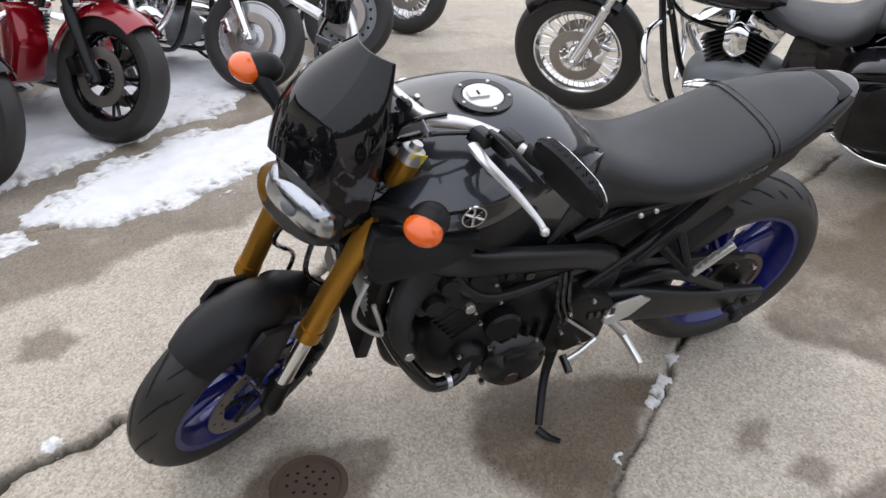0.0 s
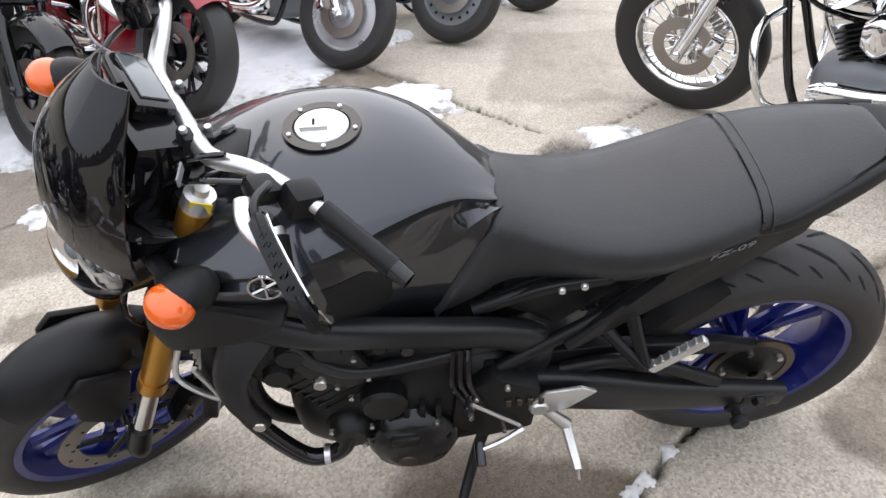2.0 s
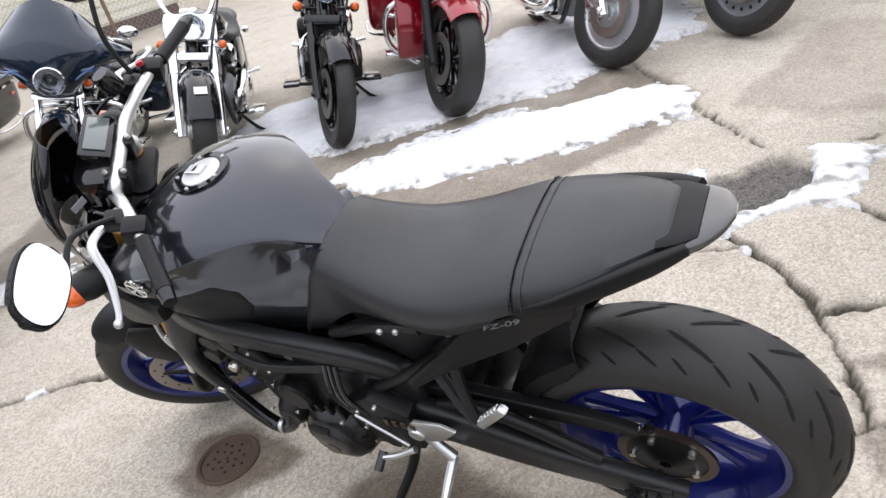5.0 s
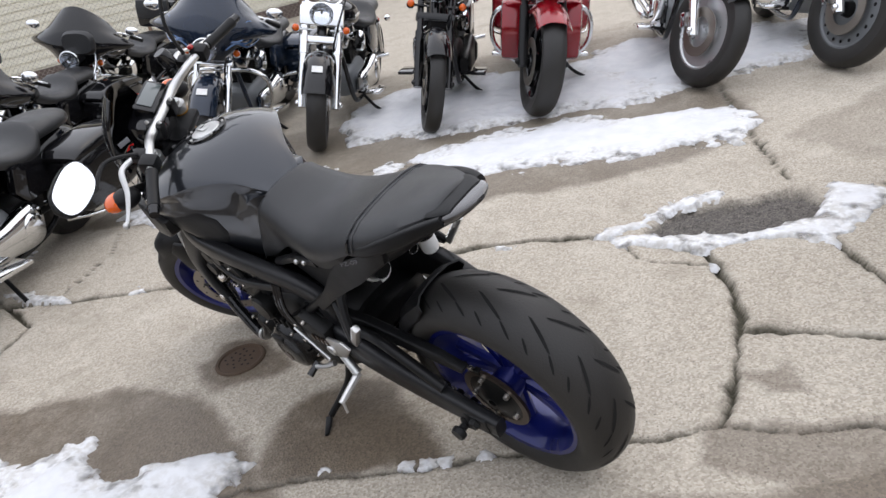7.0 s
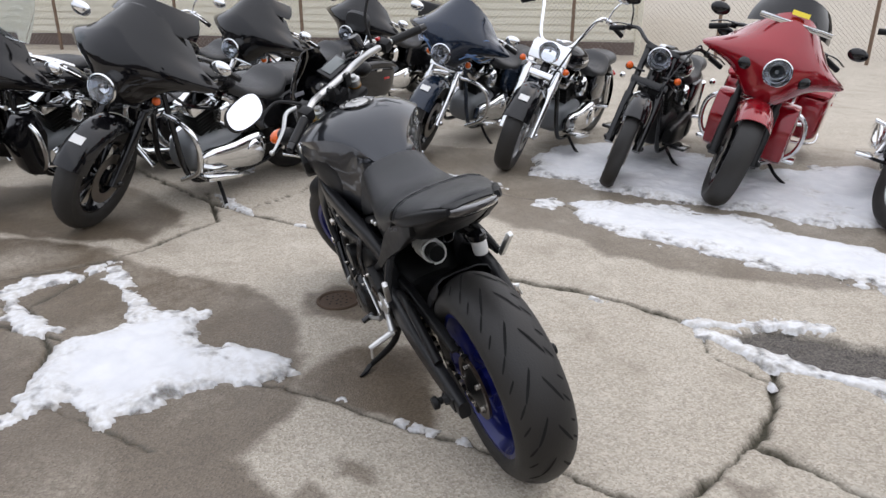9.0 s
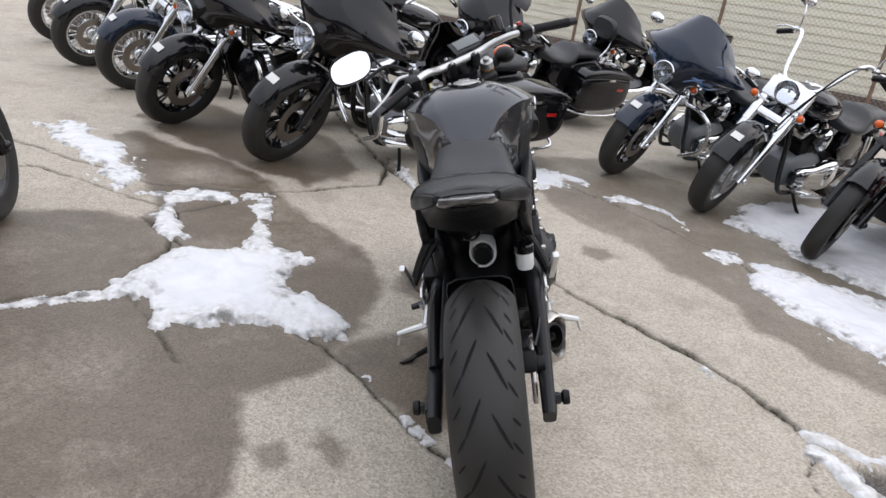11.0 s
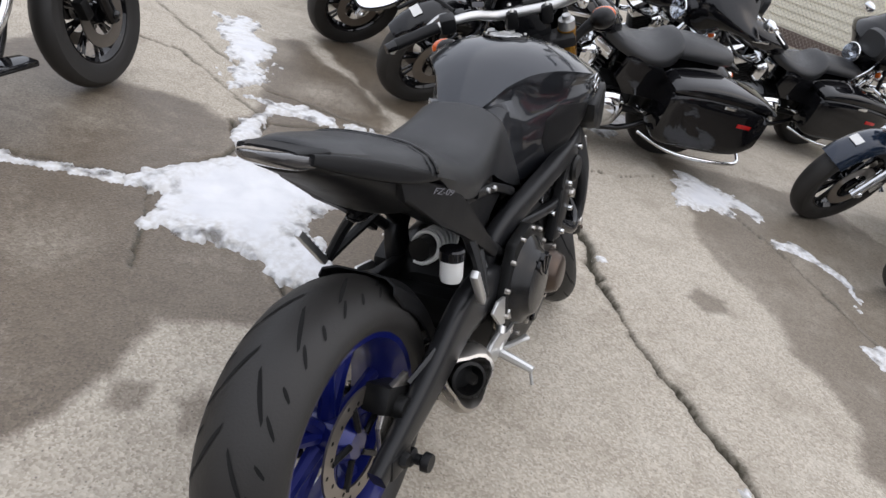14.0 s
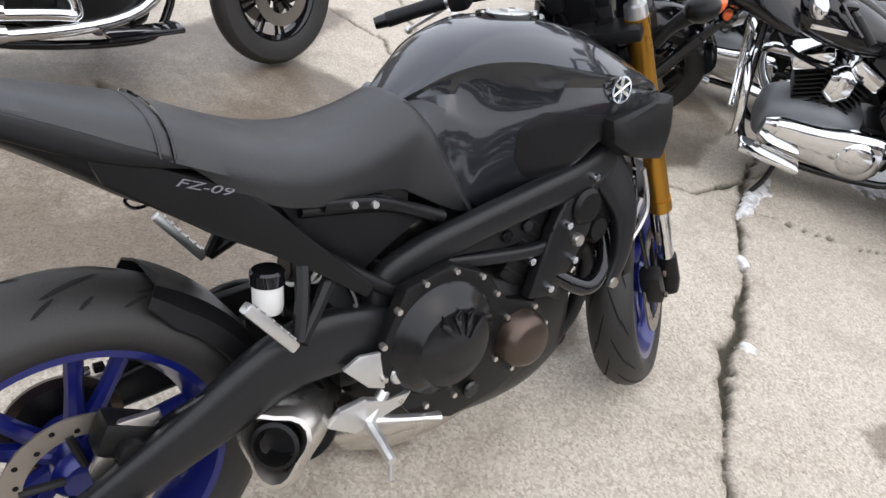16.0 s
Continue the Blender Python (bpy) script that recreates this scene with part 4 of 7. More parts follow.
# frame
for s in (1, -1):
    beam([(1.09, s * 0.075, 0.88), (1.01, s * 0.160, 0.765), (0.92, s * 0.182, 0.720), (0.80, s * 0.176, 0.688), (0.66, s * 0.156, 0.642), (0.56, s * 0.138, 0.600), (0.50, s * 0.126, 0.545), (0.52, s * 0.12, 0.42)], [(0.02, 0.040), (0.021, 0.044), (0.021, 0.036), (0.021, 0.031), (0.021, 0.030), (0.022, 0.034), (0.022, 0.040), (0.022, 0.04)], "frame_spar", FRAME, "satin black cast frame spar")
    beam([(0.99, s * 0.170, 0.735), (1.055, s * 0.190, 0.63), (1.062, s * 0.197, 0.53), (1.035, s * 0.197, 0.455)], [(0.016, 0.050), (0.016, 0.034), (0.014, 0.024), (0.013, 0.018)], "frame_downtube", FRAME)
    beam([(0.945, s * 0.182, 0.685), (0.90, s * 0.184, 0.620), (0.83, s * 0.182, 0.582), (0.70, s * 0.166, 0.580), (0.55, s * 0.138, 0.585)], [(0.012, 0.016), (0.012, 0.013), (0.012, 0.013), (0.012, 0.013), (0.012, 0.016)], "frame_brace", FRAME)
    hb("frame_web", plate([(0.62, 0.60), (0.74, 0.592), (0.84, 0.598), (0.885, 0.65), (0.84, 0.668), (0.70, 0.632)], s * 0.156, s * 0.166, 0.003), SATIN)
    bolts("web_bolt", [(0.745, s * 0.166, 0.617), (0.795, s * 0.166, 0.630)], 0.014, s * 0.008, GLOSSB, bike)
    bolts("engine_bolt", [(0.905, s * 0.20, 0.592), (1.04, s * 0.20, 0.465)], 0.014, s * 0.014, STEEL, bike)
    hb("pivot_plate", plate([(0.5, 0.30), (0.58, 0.30), (0.62, 0.4), (0.6, 0.52), (0.52, 0.5), (0.5, 0.4)], s * 0.125, s * 0.15, 0.008), SATIN)
    hb("pivot_bolt", lathe([(0.003, s * 0.02), (0.016, s * 0.02), (0.02, s * 0.012), (0.02, 0)], "Y", (0.555, s * 0.155, 0.405), 20), ALU)
    # subframe tubes
    hb("subframe_tube", tube([(0.58, s * 0.15, 0.50), (0.4, s * 0.14, 0.62), (0.24, s * 0.12, 0.73), (0.1, s * 0.1, 0.80)], 0.014, 10), SATIN)
    hb("subframe_tube", tube([(0.62, s * 0.125, 0.665), (0.5, s * 0.122, 0.705), (0.34, s * 0.118, 0.72)], 0.012, 10), SATIN)
    # passenger hanger
    hb("passenger_hanger", tube([(0.40, s * 0.128, 0.628), (0.35, s * 0.165, 0.578), (0.300, s * 0.196, 0.533)], [0.015, 0.012, 0.012], 8), SATIN)
    hb("passenger_hanger", tube([(0.335, s * 0.130, 0.665), (0.318, s * 0.168, 0.6), (0.298, s * 0.194, 0.535)], [0.015, 0.012, 0.012], 8), SATIN)
    peg = hb("passenger_peg", box((0, 0, 0), (0.128, 0.018, 0.019), bevel=0.005, m=pose(0.248, s * 0.203, 0.578, 0, 50, s * -8)), ALU, "folded silver passenger footpeg")
    for k in range(6):
        part("peg_tooth", box((0.0, 0, 0), (0.005, 0.015, 0.004), bevel=0.001, m=pose(0, 0, 0, 0, 50, s * -8)), ALU, peg, m=pose(0.248, s * 0.203, 0.578) @ Matrix.Translation(pose(0, 0, 0, 0, 50, s * -8) @ Vector((-0.048 + 0.019 * k, 0, 0.0105))))
    # rider footrest
    hb("heel_plate", plate([(0.378, 0.452), (0.41, 0.470), (0.482, 0.462), (0.514, 0.425), (0.500, 0.388), (0.47, 0.385), (0.43, 0.400)], s * 0.184, s * 0.193, 0.003), ALU, "polished heel plate")
    hb("footrest_bracket", tube([(0.495, s * 0.172, 0.405), (0.462, s * 0.184, 0.368), (0.428, s * 0.192, 0.332)], [0.016, 0.012, 0.015], 10), ALU)
    hb("footrest_boss", lathe([(0.003, s * 0.018), (0.017, s * 0.018), (0.021, s * 0.012), (0.021, 0)], "Y", (0.492, s * 0.180, 0.408), 22), ALU)
    hb("footpeg", tube([(0.430, s * 0.19, 0.33), (0.425, s * 0.24, 0.320), (0.421, s * 0.285, 0.310)], [0.012, 0.011, 0.009], 8), ALU, "ribbed silver footpeg")
    hb("peg_feeler", rod((0.421, s * 0.278, 0.312), (0.416, s * 0.288, 0.274), 0.004, 8), ALU)
# gear and brake pedals
hb("gear_lever", tube([(0.52, 0.2, 0.345), (0.57, 0.215, 0.325), (0.615, 0.225, 0.315)], [0.009, 0.007, 0.007], 8), ALU)
hb("gear_lever_rubber", rod((0.615, 0.21, 0.318), (0.615, 0.255, 0.305), 0.011, 12), GLOSSB)
hb("shift_rod", rod((0.53, 0.2, 0.36), (0.63, 0.2, 0.46), 0.0045, 8), ALU)
hb("brake_pedal", tube([(0.43, -0.19, 0.335), (0.49, -0.200, 0.318), (0.545, -0.208, 0.305), (0.575, -0.215, 0.300)], [0.014, 0.010, 0.009, 0.012], 8, flat=0.7), ALU, "cast alloy brake pedal")
hb("brake_cylinder", tube([(0.49, -0.165, 0.36), (0.485, -0.165, 0.46)], [0.015, 0.012], 10), STEEL)
hb("brake_linkage", plate([(0.345, 0.352), (0.40, 0.318), (0.50, 0.345), (0.52, 0.372), (0.46, 0.362), (0.42, 0.385), (0.37, 0.378)], -0.2, -0.186, 0.004), ALU)
# side stand
hb("side_stand", tube([(0.585, 0.13, 0.27), (0.62, 0.17, 0.17), (0.665, 0.265, 0.09)], [0.015, 0.013, 0.011], 10, 6), SATIN, "black steel side stand")
hb("stand_foot", tube([(0.672, 0.272, 0.084), (0.65, 0.3, 0.078), (0.625, 0.325, 0.084)], [0.013, 0.012, 0.007], 8, flat=0.6), SATIN)
hb("stand_bracket", box((0.585, 0.12, 0.29), (0.06, 0.05, 0.06), bevel=0.012), ENGINE)
# shock, reservoir
hb("shock_body", tube([(0.52, -0.01, 0.56), (0.36, -0.01, 0.577)], 0.027, 18), ENGINE, "steel rear shock body")
spring = []
for k in range(60):
    a = k * 0.62
    t = k / 59
    p = Vector((0.50 - 0.12 * t, -0.01, 0.562 + 0.013 * t))
    spring.append(p + 0.036 * (math.cos(a) * Vector((0, 1, 0)) + math.sin(a) * Vector((0.42, 0, 0.9))))
hb("shock_spring", tube(spring, 0.005, 6, 2), WHITE)
hb("brake_reservoir", lathe([(0.002, -0.03), (0.022, -0.03), (0.025, -0.02), (0.025, 0.02)], "Z", (0.278, -0.128, 0.595), 20), WHITE, "translucent white brake fluid reservoir")
hb("reservoir_cap", lathe([(0.028, -0.012), (0.028, 0.008), (0.024, 0.012), (0.002, 0.013)], "Z", (0.278, -0.128, 0.627), 20), GLOSSB)
hb("battery_box", loft([(0.56, 0.1, 0.55, 0.76, 0.66), (0.4, 0.11, 0.64, 0.78, 0.7), (0.2, 0.09, 0.735, 0.8, 0.765)], power=4), ENGINE)

# tank: shoulders with a crease that fades to the rear, and hollow knee sides
TANK = [  # x, top z, crown half width, shoulder half width, shoulder z, waist half width, waist z, bottom half width, bottom z
    (0.562, 0.868, 0.026, 0.050, 0.862, 0.072, 0.852, 0.078, 0.846),
    (0.592, 0.896, 0.040, 0.070, 0.884, 0.094, 0.856, 0.100, 0.830),
    (0.640, 0.936, 0.055, 0.096, 0.914, 0.112, 0.835, 0.112, 0.752),
    (0.690, 0.968, 0.070, 0.132, 0.935, 0.128, 0.815, 0.124, 0.676),
    (0.750, 0.991, 0.086, 0.170, 0.941, 0.154, 0.826, 0.138, 0.682),
    (0.810, 1.001, 0.097, 0.202, 0.936, 0.184, 0.846, 0.160, 0.702),
    (0.875, 1.001, 0.100, 0.222, 0.926, 0.212, 0.860, 0.188, 0.742),
    (0.940, 0.990, 0.100, 0.228, 0.917, 0.226, 0.867, 0.206, 0.800),
    (1.005, 0.966, 0.095, 0.219, 0.908, 0.224, 0.868, 0.208, 0.820),
    (1.065, 0.936, 0.085, 0.201, 0.895, 0.210, 0.864, 0.200, 0.826),
    (1.110, 0.904, 0.070, 0.179, 0.878, 0.188, 0.859, 0.182, 0.830),
]


def tank_half(row):
    """The left half of a tank section, from the crown down to the bottom edge."""
    x, zt, wc, ws, zs, ww, zw, wb, zb = row
    return [(0, zt), (wc * 0.5, zt - 0.001), (wc, zt - 0.007), (wc + (ws - wc) * 0.5, zt - 0.007 + (zs - zt + 0.007) * 0.36), (wc + (ws - wc) * 0.88, zs + (zt - zs) * 0.17), (ws, zs), (ws - 0.003, zs - 0.010), (ws + (ww - ws) * 0.5 - 0.011, zs + (zw - zs) * 0.45), (ww - 0.002, zw + 0.015), (ww, zw), (ww + (wb - ww) * 0.5, (zw + zb) / 2), (wb, zb)]


TANK_ROWS = smooth_sections(TANK, 6)


def tank_side(x, z):
    """Half width of the tank at a place along it and a height."""
    half = tank_half([float(np.interp(x, [q[0] for q in TANK_ROWS], [q[k] for q in TANK_ROWS])) for k in range(9)])
    low = [(b, a) for a, b in half[4:]][::-1]
    return float(np.interp(z, [q[0] for q in low], [q[1] for q in low]))


def tank_patch(upper, lower, lift, s, thick=0.008, n=14, rows=7):
    """A thin moulded panel lying on the tank's flank between two edges given as (x, z) points."""
    front, back = [], []
    for i in range(n + 1):
        t = i / n
        a = [float(np.interp(t, np.linspace(0, 1, len(upper)), [q[k] for q in upper])) for k in (0, 1)]
        b = [float(np.interp(t, np.linspace(0, 1, len(lower)), [q[k] for q in lower])) for k in (0, 1)]
        line = []
        for j in range(rows + 1):
            u = j / rows
            x, z = a[0] + (b[0] - a[0]) * u, a[1] + (b[1] - a[1]) * u
            rim = min(t, 1 - t) * n < 0.5 or j in (0, rows)
            line.append(Vector((x, s * (tank_side(x, z) + (lift if not rim else lift - 0.003)), z)))
        front.append(line)
        back.append([p - Vector((0, s * thick, 0)) for p in line])
    return skin(bmesh.new(), [f + b[::-1] for f, b in zip(front, back)])


rings = []
for row in TANK_ROWS:
    half = tank_half(row)
    rings.append([Vector((row[0], -y, z)) for y, z in half[::-1]] + [Vector((row[0], y, z)) for y, z in half[1:]])
tank = hb("fuel_tank", skin(bmesh.new(), rings), PAINT, "glossy dark metallic fuel tank", sharp=0.5)
cap_at = Matrix.Translation((0.846, 0, 1.002)) @ pose(0, 0, 0, 0, -1, 0)
cap = hb("filler_ring", lathe([(0.046, 0.0), (0.062, 0.0), (0.063, -0.006), (0.063, -0.02), (0.046, -0.02)], "Z", (0, 0, 0.004), 48, closed=True), GLOSSB, "black filler ring with bolts", m=cap_at)
part("fuel_cap", lathe([(0.002, 0.006), (0.03, 0.006), (0.042, 0.005), (0.045, 0.001), (0.045, -0.015)], "Z", (0, 0, 0), 40), ALU, cap, "silver locking fuel cap", m=cap_at)
part("cap_flap", box((0.012, 0, 0.008), (0.044, 0.026, 0.006), bevel=0.002), ALU, cap, m=cap_at)
# slot shade painted as a thin dark slip on the flap
part("key_slot", box((0.012, 0, 0.012), (0.004, 0.014, 0.001)), RECESS_SHADE, cap, m=cap_at)
for k in range(5):
    a = 2 * math.pi * k / 5 + 0.4
    part("cap_bolt", lathe([(0.001, 0.007), (0.0036, 0.007), (0.0044, 0.003)], "Z", (0.054 * math.cos(a), 0.054 * math.sin(a), 0), 10), ALU, cap, m=cap_at)
# key surround ahead of the cap
hb("tank_front_cover", loft([(1.15, 0.05, 0.86, 0.893, 0.88), (1.09, 0.085, 0.88, 0.928, 0.90), (1.01, 0.088, 0.90, 0.968, 0.93), (0.965, 0.06, 0.92, 0.984, 0.95)], power=3), MATT)
for s in (1, -1):
    hb("tank_vent", tube([(1.075, s * 0.045, 0.930), (1.035, s * 0.05, 0.957), (0.995, s * 0.055, 0.974)], [0.012, 0.016, 0.008], 10, flat=0.4), GLOSSB)
    # emblem
    em = Matrix.Translation((0.939, s * (max(tank_side(0.939 + u, 0.893 + v) for u in (-0.02, 0.0, 0.02) for v in (-0.022, 0.0, 0.018)) + 0.0005), 0.893)) @ pose(0, 0, 0, s * -1, 0, 0)
    b = lathe([(0.0225, 0), (0.0225, s * 0.004), (0.026, s * 0.004), (0.026, 0)], "Y", (0, 0, 0), 36, closed=True)
    for k in range(3):
        a = math.pi * k / 3 + math.pi / 2
        v = Vector((math.cos(a), 0, math.sin(a))) * 0.023
        rod(-v + Vector((0, s * 0.001, 0)), v + Vector((0, s * 0.001, 0)), 0.0032, 6, b)
    hb("tank_emblem", b, CHROME, "round chrome emblem", m=em)
    # plastic panels: the intake cover below the emblem and the knee panel behind it
    hb("intake_cover", plate([(1.145, 0.795), (1.13, 0.872), (1.06, 0.858), (0.91, 0.842), (0.93, 0.79), (1.0, 0.755), (1.125, 0.73)], s * 0.172, s * 0.226, 0.018), MATT, "dark grey plastic intake cover", m=Matrix.Translation((1.05, s * 0.2, 0)) @ pose(0, 0, 0, 0, 0, s * -7) @ Matrix.Translation((-1.05, -s * 0.2, 0)))
    hb("knee_panel", tank_patch([(0.758, 0.818), (0.795, 0.852), (0.86, 0.850), (0.935, 0.842)], [(0.758, 0.765), (0.785, 0.722), (0.87, 0.745), (0.938, 0.80)], 0.004, s), MATT, "matt black knee panel")
    bolts("panel_screw", [(0.945, s * 0.226, 0.815)], 0.006, s * 0.006, GLOSSB, bike)

# seat
def seat_bm(sections, n=4):
    rings = []
    for x, w, zt, crown, zs in smooth_sections(sections, n):
        half = [(0, zt), (w * 0.35, zt - crown * 0.1), (w * 0.65, zt - crown * 0.35), (w * 0.88, zt - crown), (w * 0.97, zt - crown - 0.018), (w, zt - crown - 0.035), (w * 0.99, (zs + zt - crown) / 2 - 0.01), (w * 0.94, zs), (w * 0.6, zs - 0.004), (0, zs - 0.005)]
        rings.append([Vector((x, y, z)) for y, z in half] + [Vector((x, -y, z)) for y, z in half[-2:0:-1]])
    return skin(bmesh.new(), rings)


# the rider seat runs down beside the tank's tail on both sides
hb("rider_seat", seat_bm([(0.690, 0.129, 0.686, 0.003, 0.660), (0.658, 0.127, 0.738, 0.004, 0.668), (0.628, 0.122, 0.788, 0.006, 0.680), (0.600, 0.118, 0.838, 0.012, 0.694), (0.574, 0.112, 0.874, 0.024, 0.708), (0.545, 0.114, 0.866, 0.026, 0.722), (0.50, 0.122, 0.846, 0.022, 0.730), (0.43, 0.135, 0.825, 0.018, 0.728), (0.36, 0.149, 0.823, 0.018, 0.730), (0.29, 0.157, 0.837, 0.020, 0.746), (0.22, 0.157, 0.861, 0.022, 0.780), (0.18, 0.154, 0.876, 0.022, 0.812), (0.147, 0.150, 0.888, 0.022, 0.832)]), VINYL, "black textured vinyl rider seat")
hb("passenger_seat", seat_bm([(0.145, 0.148, 0.889, 0.022, 0.836), (0.070, 0.138, 0.903, 0.020, 0.858), (0.000, 0.116, 0.918, 0.020, 0.880), (-0.050, 0.092, 0.927, 0.018, 0.897), (-0.080, 0.073, 0.930, 0.014, 0.908), (-0.090, 0.066, 0.925, 0.008, 0.910)]), VINYL, "black vinyl passenger seat")
edge = [(0.0, 0.889), (0.05, 0.8875), (0.095, 0.882), (0.130, 0.868), (0.1455, 0.85), (0.150, 0.836)]
strap = [(0.147, -y, z) for y, z in edge[:0:-1]] + [(0.147, y, z) for y, z in edge]
hb("seat_seam", tube(strap, 0.0028, 6, 2), GLOSSB, "seam welt across the seat")
hb("seat_seam", tube([(p[0] - 0.018, p[1] * 0.985, p[2] + 0.002) for p in strap], 0.0022, 6, 2), VINYL)

# tail
SMOKED = mat("smoked_lamp_lens", (0.035, 0.033, 0.034), 0.12, coat=1.0, vary=0.1)
for s in (1, -1):
    yaw = Matrix.Translation((0.25, 0, 0)) @ pose(0, 0, 0, 0, 0, s * 5) @ Matrix.Translation((-0.25, 0, 0))
    hb("side_cover", plate([(0.05, 0.858), (0.142, 0.823), (0.25, 0.786), (0.302, 0.738), (0.362, 0.678), (0.468, 0.584), (0.452, 0.562), (0.37, 0.622), (0.29, 0.672), (0.196, 0.724), (0.07, 0.806)], s * 0.128, s * 0.150, 0.007), MATT, "black plastic side cover", m=yaw)
    hb("under_seat_panel", plate([(0.30, 0.742), (0.50, 0.722), (0.60, 0.672), (0.505, 0.625), (0.46, 0.582), (0.35, 0.676)], s * 0.100, s * 0.113, 0.004), MATT)
    hb("latch_bracket", beam_bm([(0.375, s * 0.133, 0.728), (0.49, s * 0.130, 0.712), (0.60, s * 0.128, 0.668)], [(0.007, 0.010), (0.008, 0.011), (0.007, 0.008)]), SATIN)
    bolts("panel_screw", [(0.425, s * 0.139, 0.724), (0.465, s * 0.139, 0.718)], 0.007, s * 0.007, ALU, bike)
    # a long fin from under the seat to the lamp
    hb("tail_side", beam_bm([(0.185, s * 0.140, 0.822), (0.10, s * 0.136, 0.842), (0.03, s * 0.120, 0.864), (-0.06, s * 0.090, 0.894), (-0.115, s * 0.066, 0.912)], [(0.006, 0.006), (0.011, 0.013), (0.012, 0.017), (0.011, 0.015), (0.008, 0.009)]), MATT, "sharp plastic tail fin")
hb("tail_underside", loft([(0.30, 0.118, 0.700, 0.765, 0.740), (0.20, 0.128, 0.732, 0.81, 0.780), (0.12, 0.134, 0.745, 0.846, 0.815), (0.04, 0.120, 0.795, 0.874, 0.846), (-0.03, 0.098, 0.838, 0.898, 0.875), (-0.08, 0.080, 0.866, 0.912, 0.894), (-0.115, 0.064, 0.884, 0.918, 0.904)], power=2.2), MATT, "tapered black tail body")
hb("tail_cover", loft([(-0.072, 0.072, 0.898, 0.922, 0.912), (-0.10, 0.066, 0.902, 0.925, 0.915), (-0.128, 0.052, 0.910, 0.926, 0.919)], power=3), MATT)
hb("tail_lamp", loft([(-0.098, 0.072, 0.886, 0.918, 0.904), (-0.130, 0.062, 0.894, 0.924, 0.911), (-0.158, 0.040, 0.908, 0.928, 0.920), (-0.172, 0.014, 0.918, 0.928, 0.924)], power=3), SMOKED, "smoked tail lamp")
hb("wiring", tube([(0.14, 0.02, 0.742), (0.118, 0.025, 0.728), (0.128, 0.0, 0.722), (0.16, -0.02, 0.738)], 0.003, 6), GLOSSB, "loose black wire loop")
txt = bpy.data.curves.new("lettering", "FONT")
txt.body, txt.size, txt.extrude, txt.align_x, txt.shear = "FZ-09", 0.017, 0.0005, "CENTER", 0.3
tmp = bpy.data.objects.new("tmp", txt)
scene.collection.objects.link(tmp)
bpy.context.view_layer.update()
tme = bpy.data.meshes.new_from_object(tmp.evaluated_get(bpy.context.evaluated_depsgraph_get()))
bpy.data.objects.remove(tmp)
for s in (1, -1):
    b = bmesh.new()
    b.from_mesh(tme)
    yaw = Matrix.Translation((0.25, 0, 0)) @ pose(0, 0, 0, 0, 0, s * 5) @ Matrix.Translation((-0.25, 0, 0))
    hb("lettering", b, PRINT, "grey model lettering", m=yaw @ Matrix.Translation((0.195, s * 0.1512, 0.786)) @ (pose(0, 0, 0, 90, 18, 0) if s < 0 else pose(0, 0, 0, 90, -18, 180)) @ Matrix.Diagonal((1.9, 1, 1, 1)), smooth=False)

# radiator
hb("radiator", box((1.11, 0, 0.58), (0.03, 0.34, 0.28), bevel=0.006, m=pose(0, 0, 0, 0, -14, 0)), ENGINE, "black radiator")
for k in range(14):
    hb("radiator_fin", box((1.128 - 0.0, 0, 0.46 + 0.018 * k), (0.008, 0.3, 0.003), m=None), ALU)
for s in (1, -1):
    hb("radiator_guard", tube([(1.13, s * 0.17, 0.70), (1.16, s * 0.175, 0.6), (1.10, s * 0.18, 0.53), (1.12, s * 0.185, 0.64)], 0.006, 8), ALU, "bent silver bracket")
hb("horn", lathe([(0.004, 0.02), (0.03, 0.02), (0.036, 0.012), (0.036, 0)], "X", (1.16, 0.07, 0.72), 24), GLOSSB)

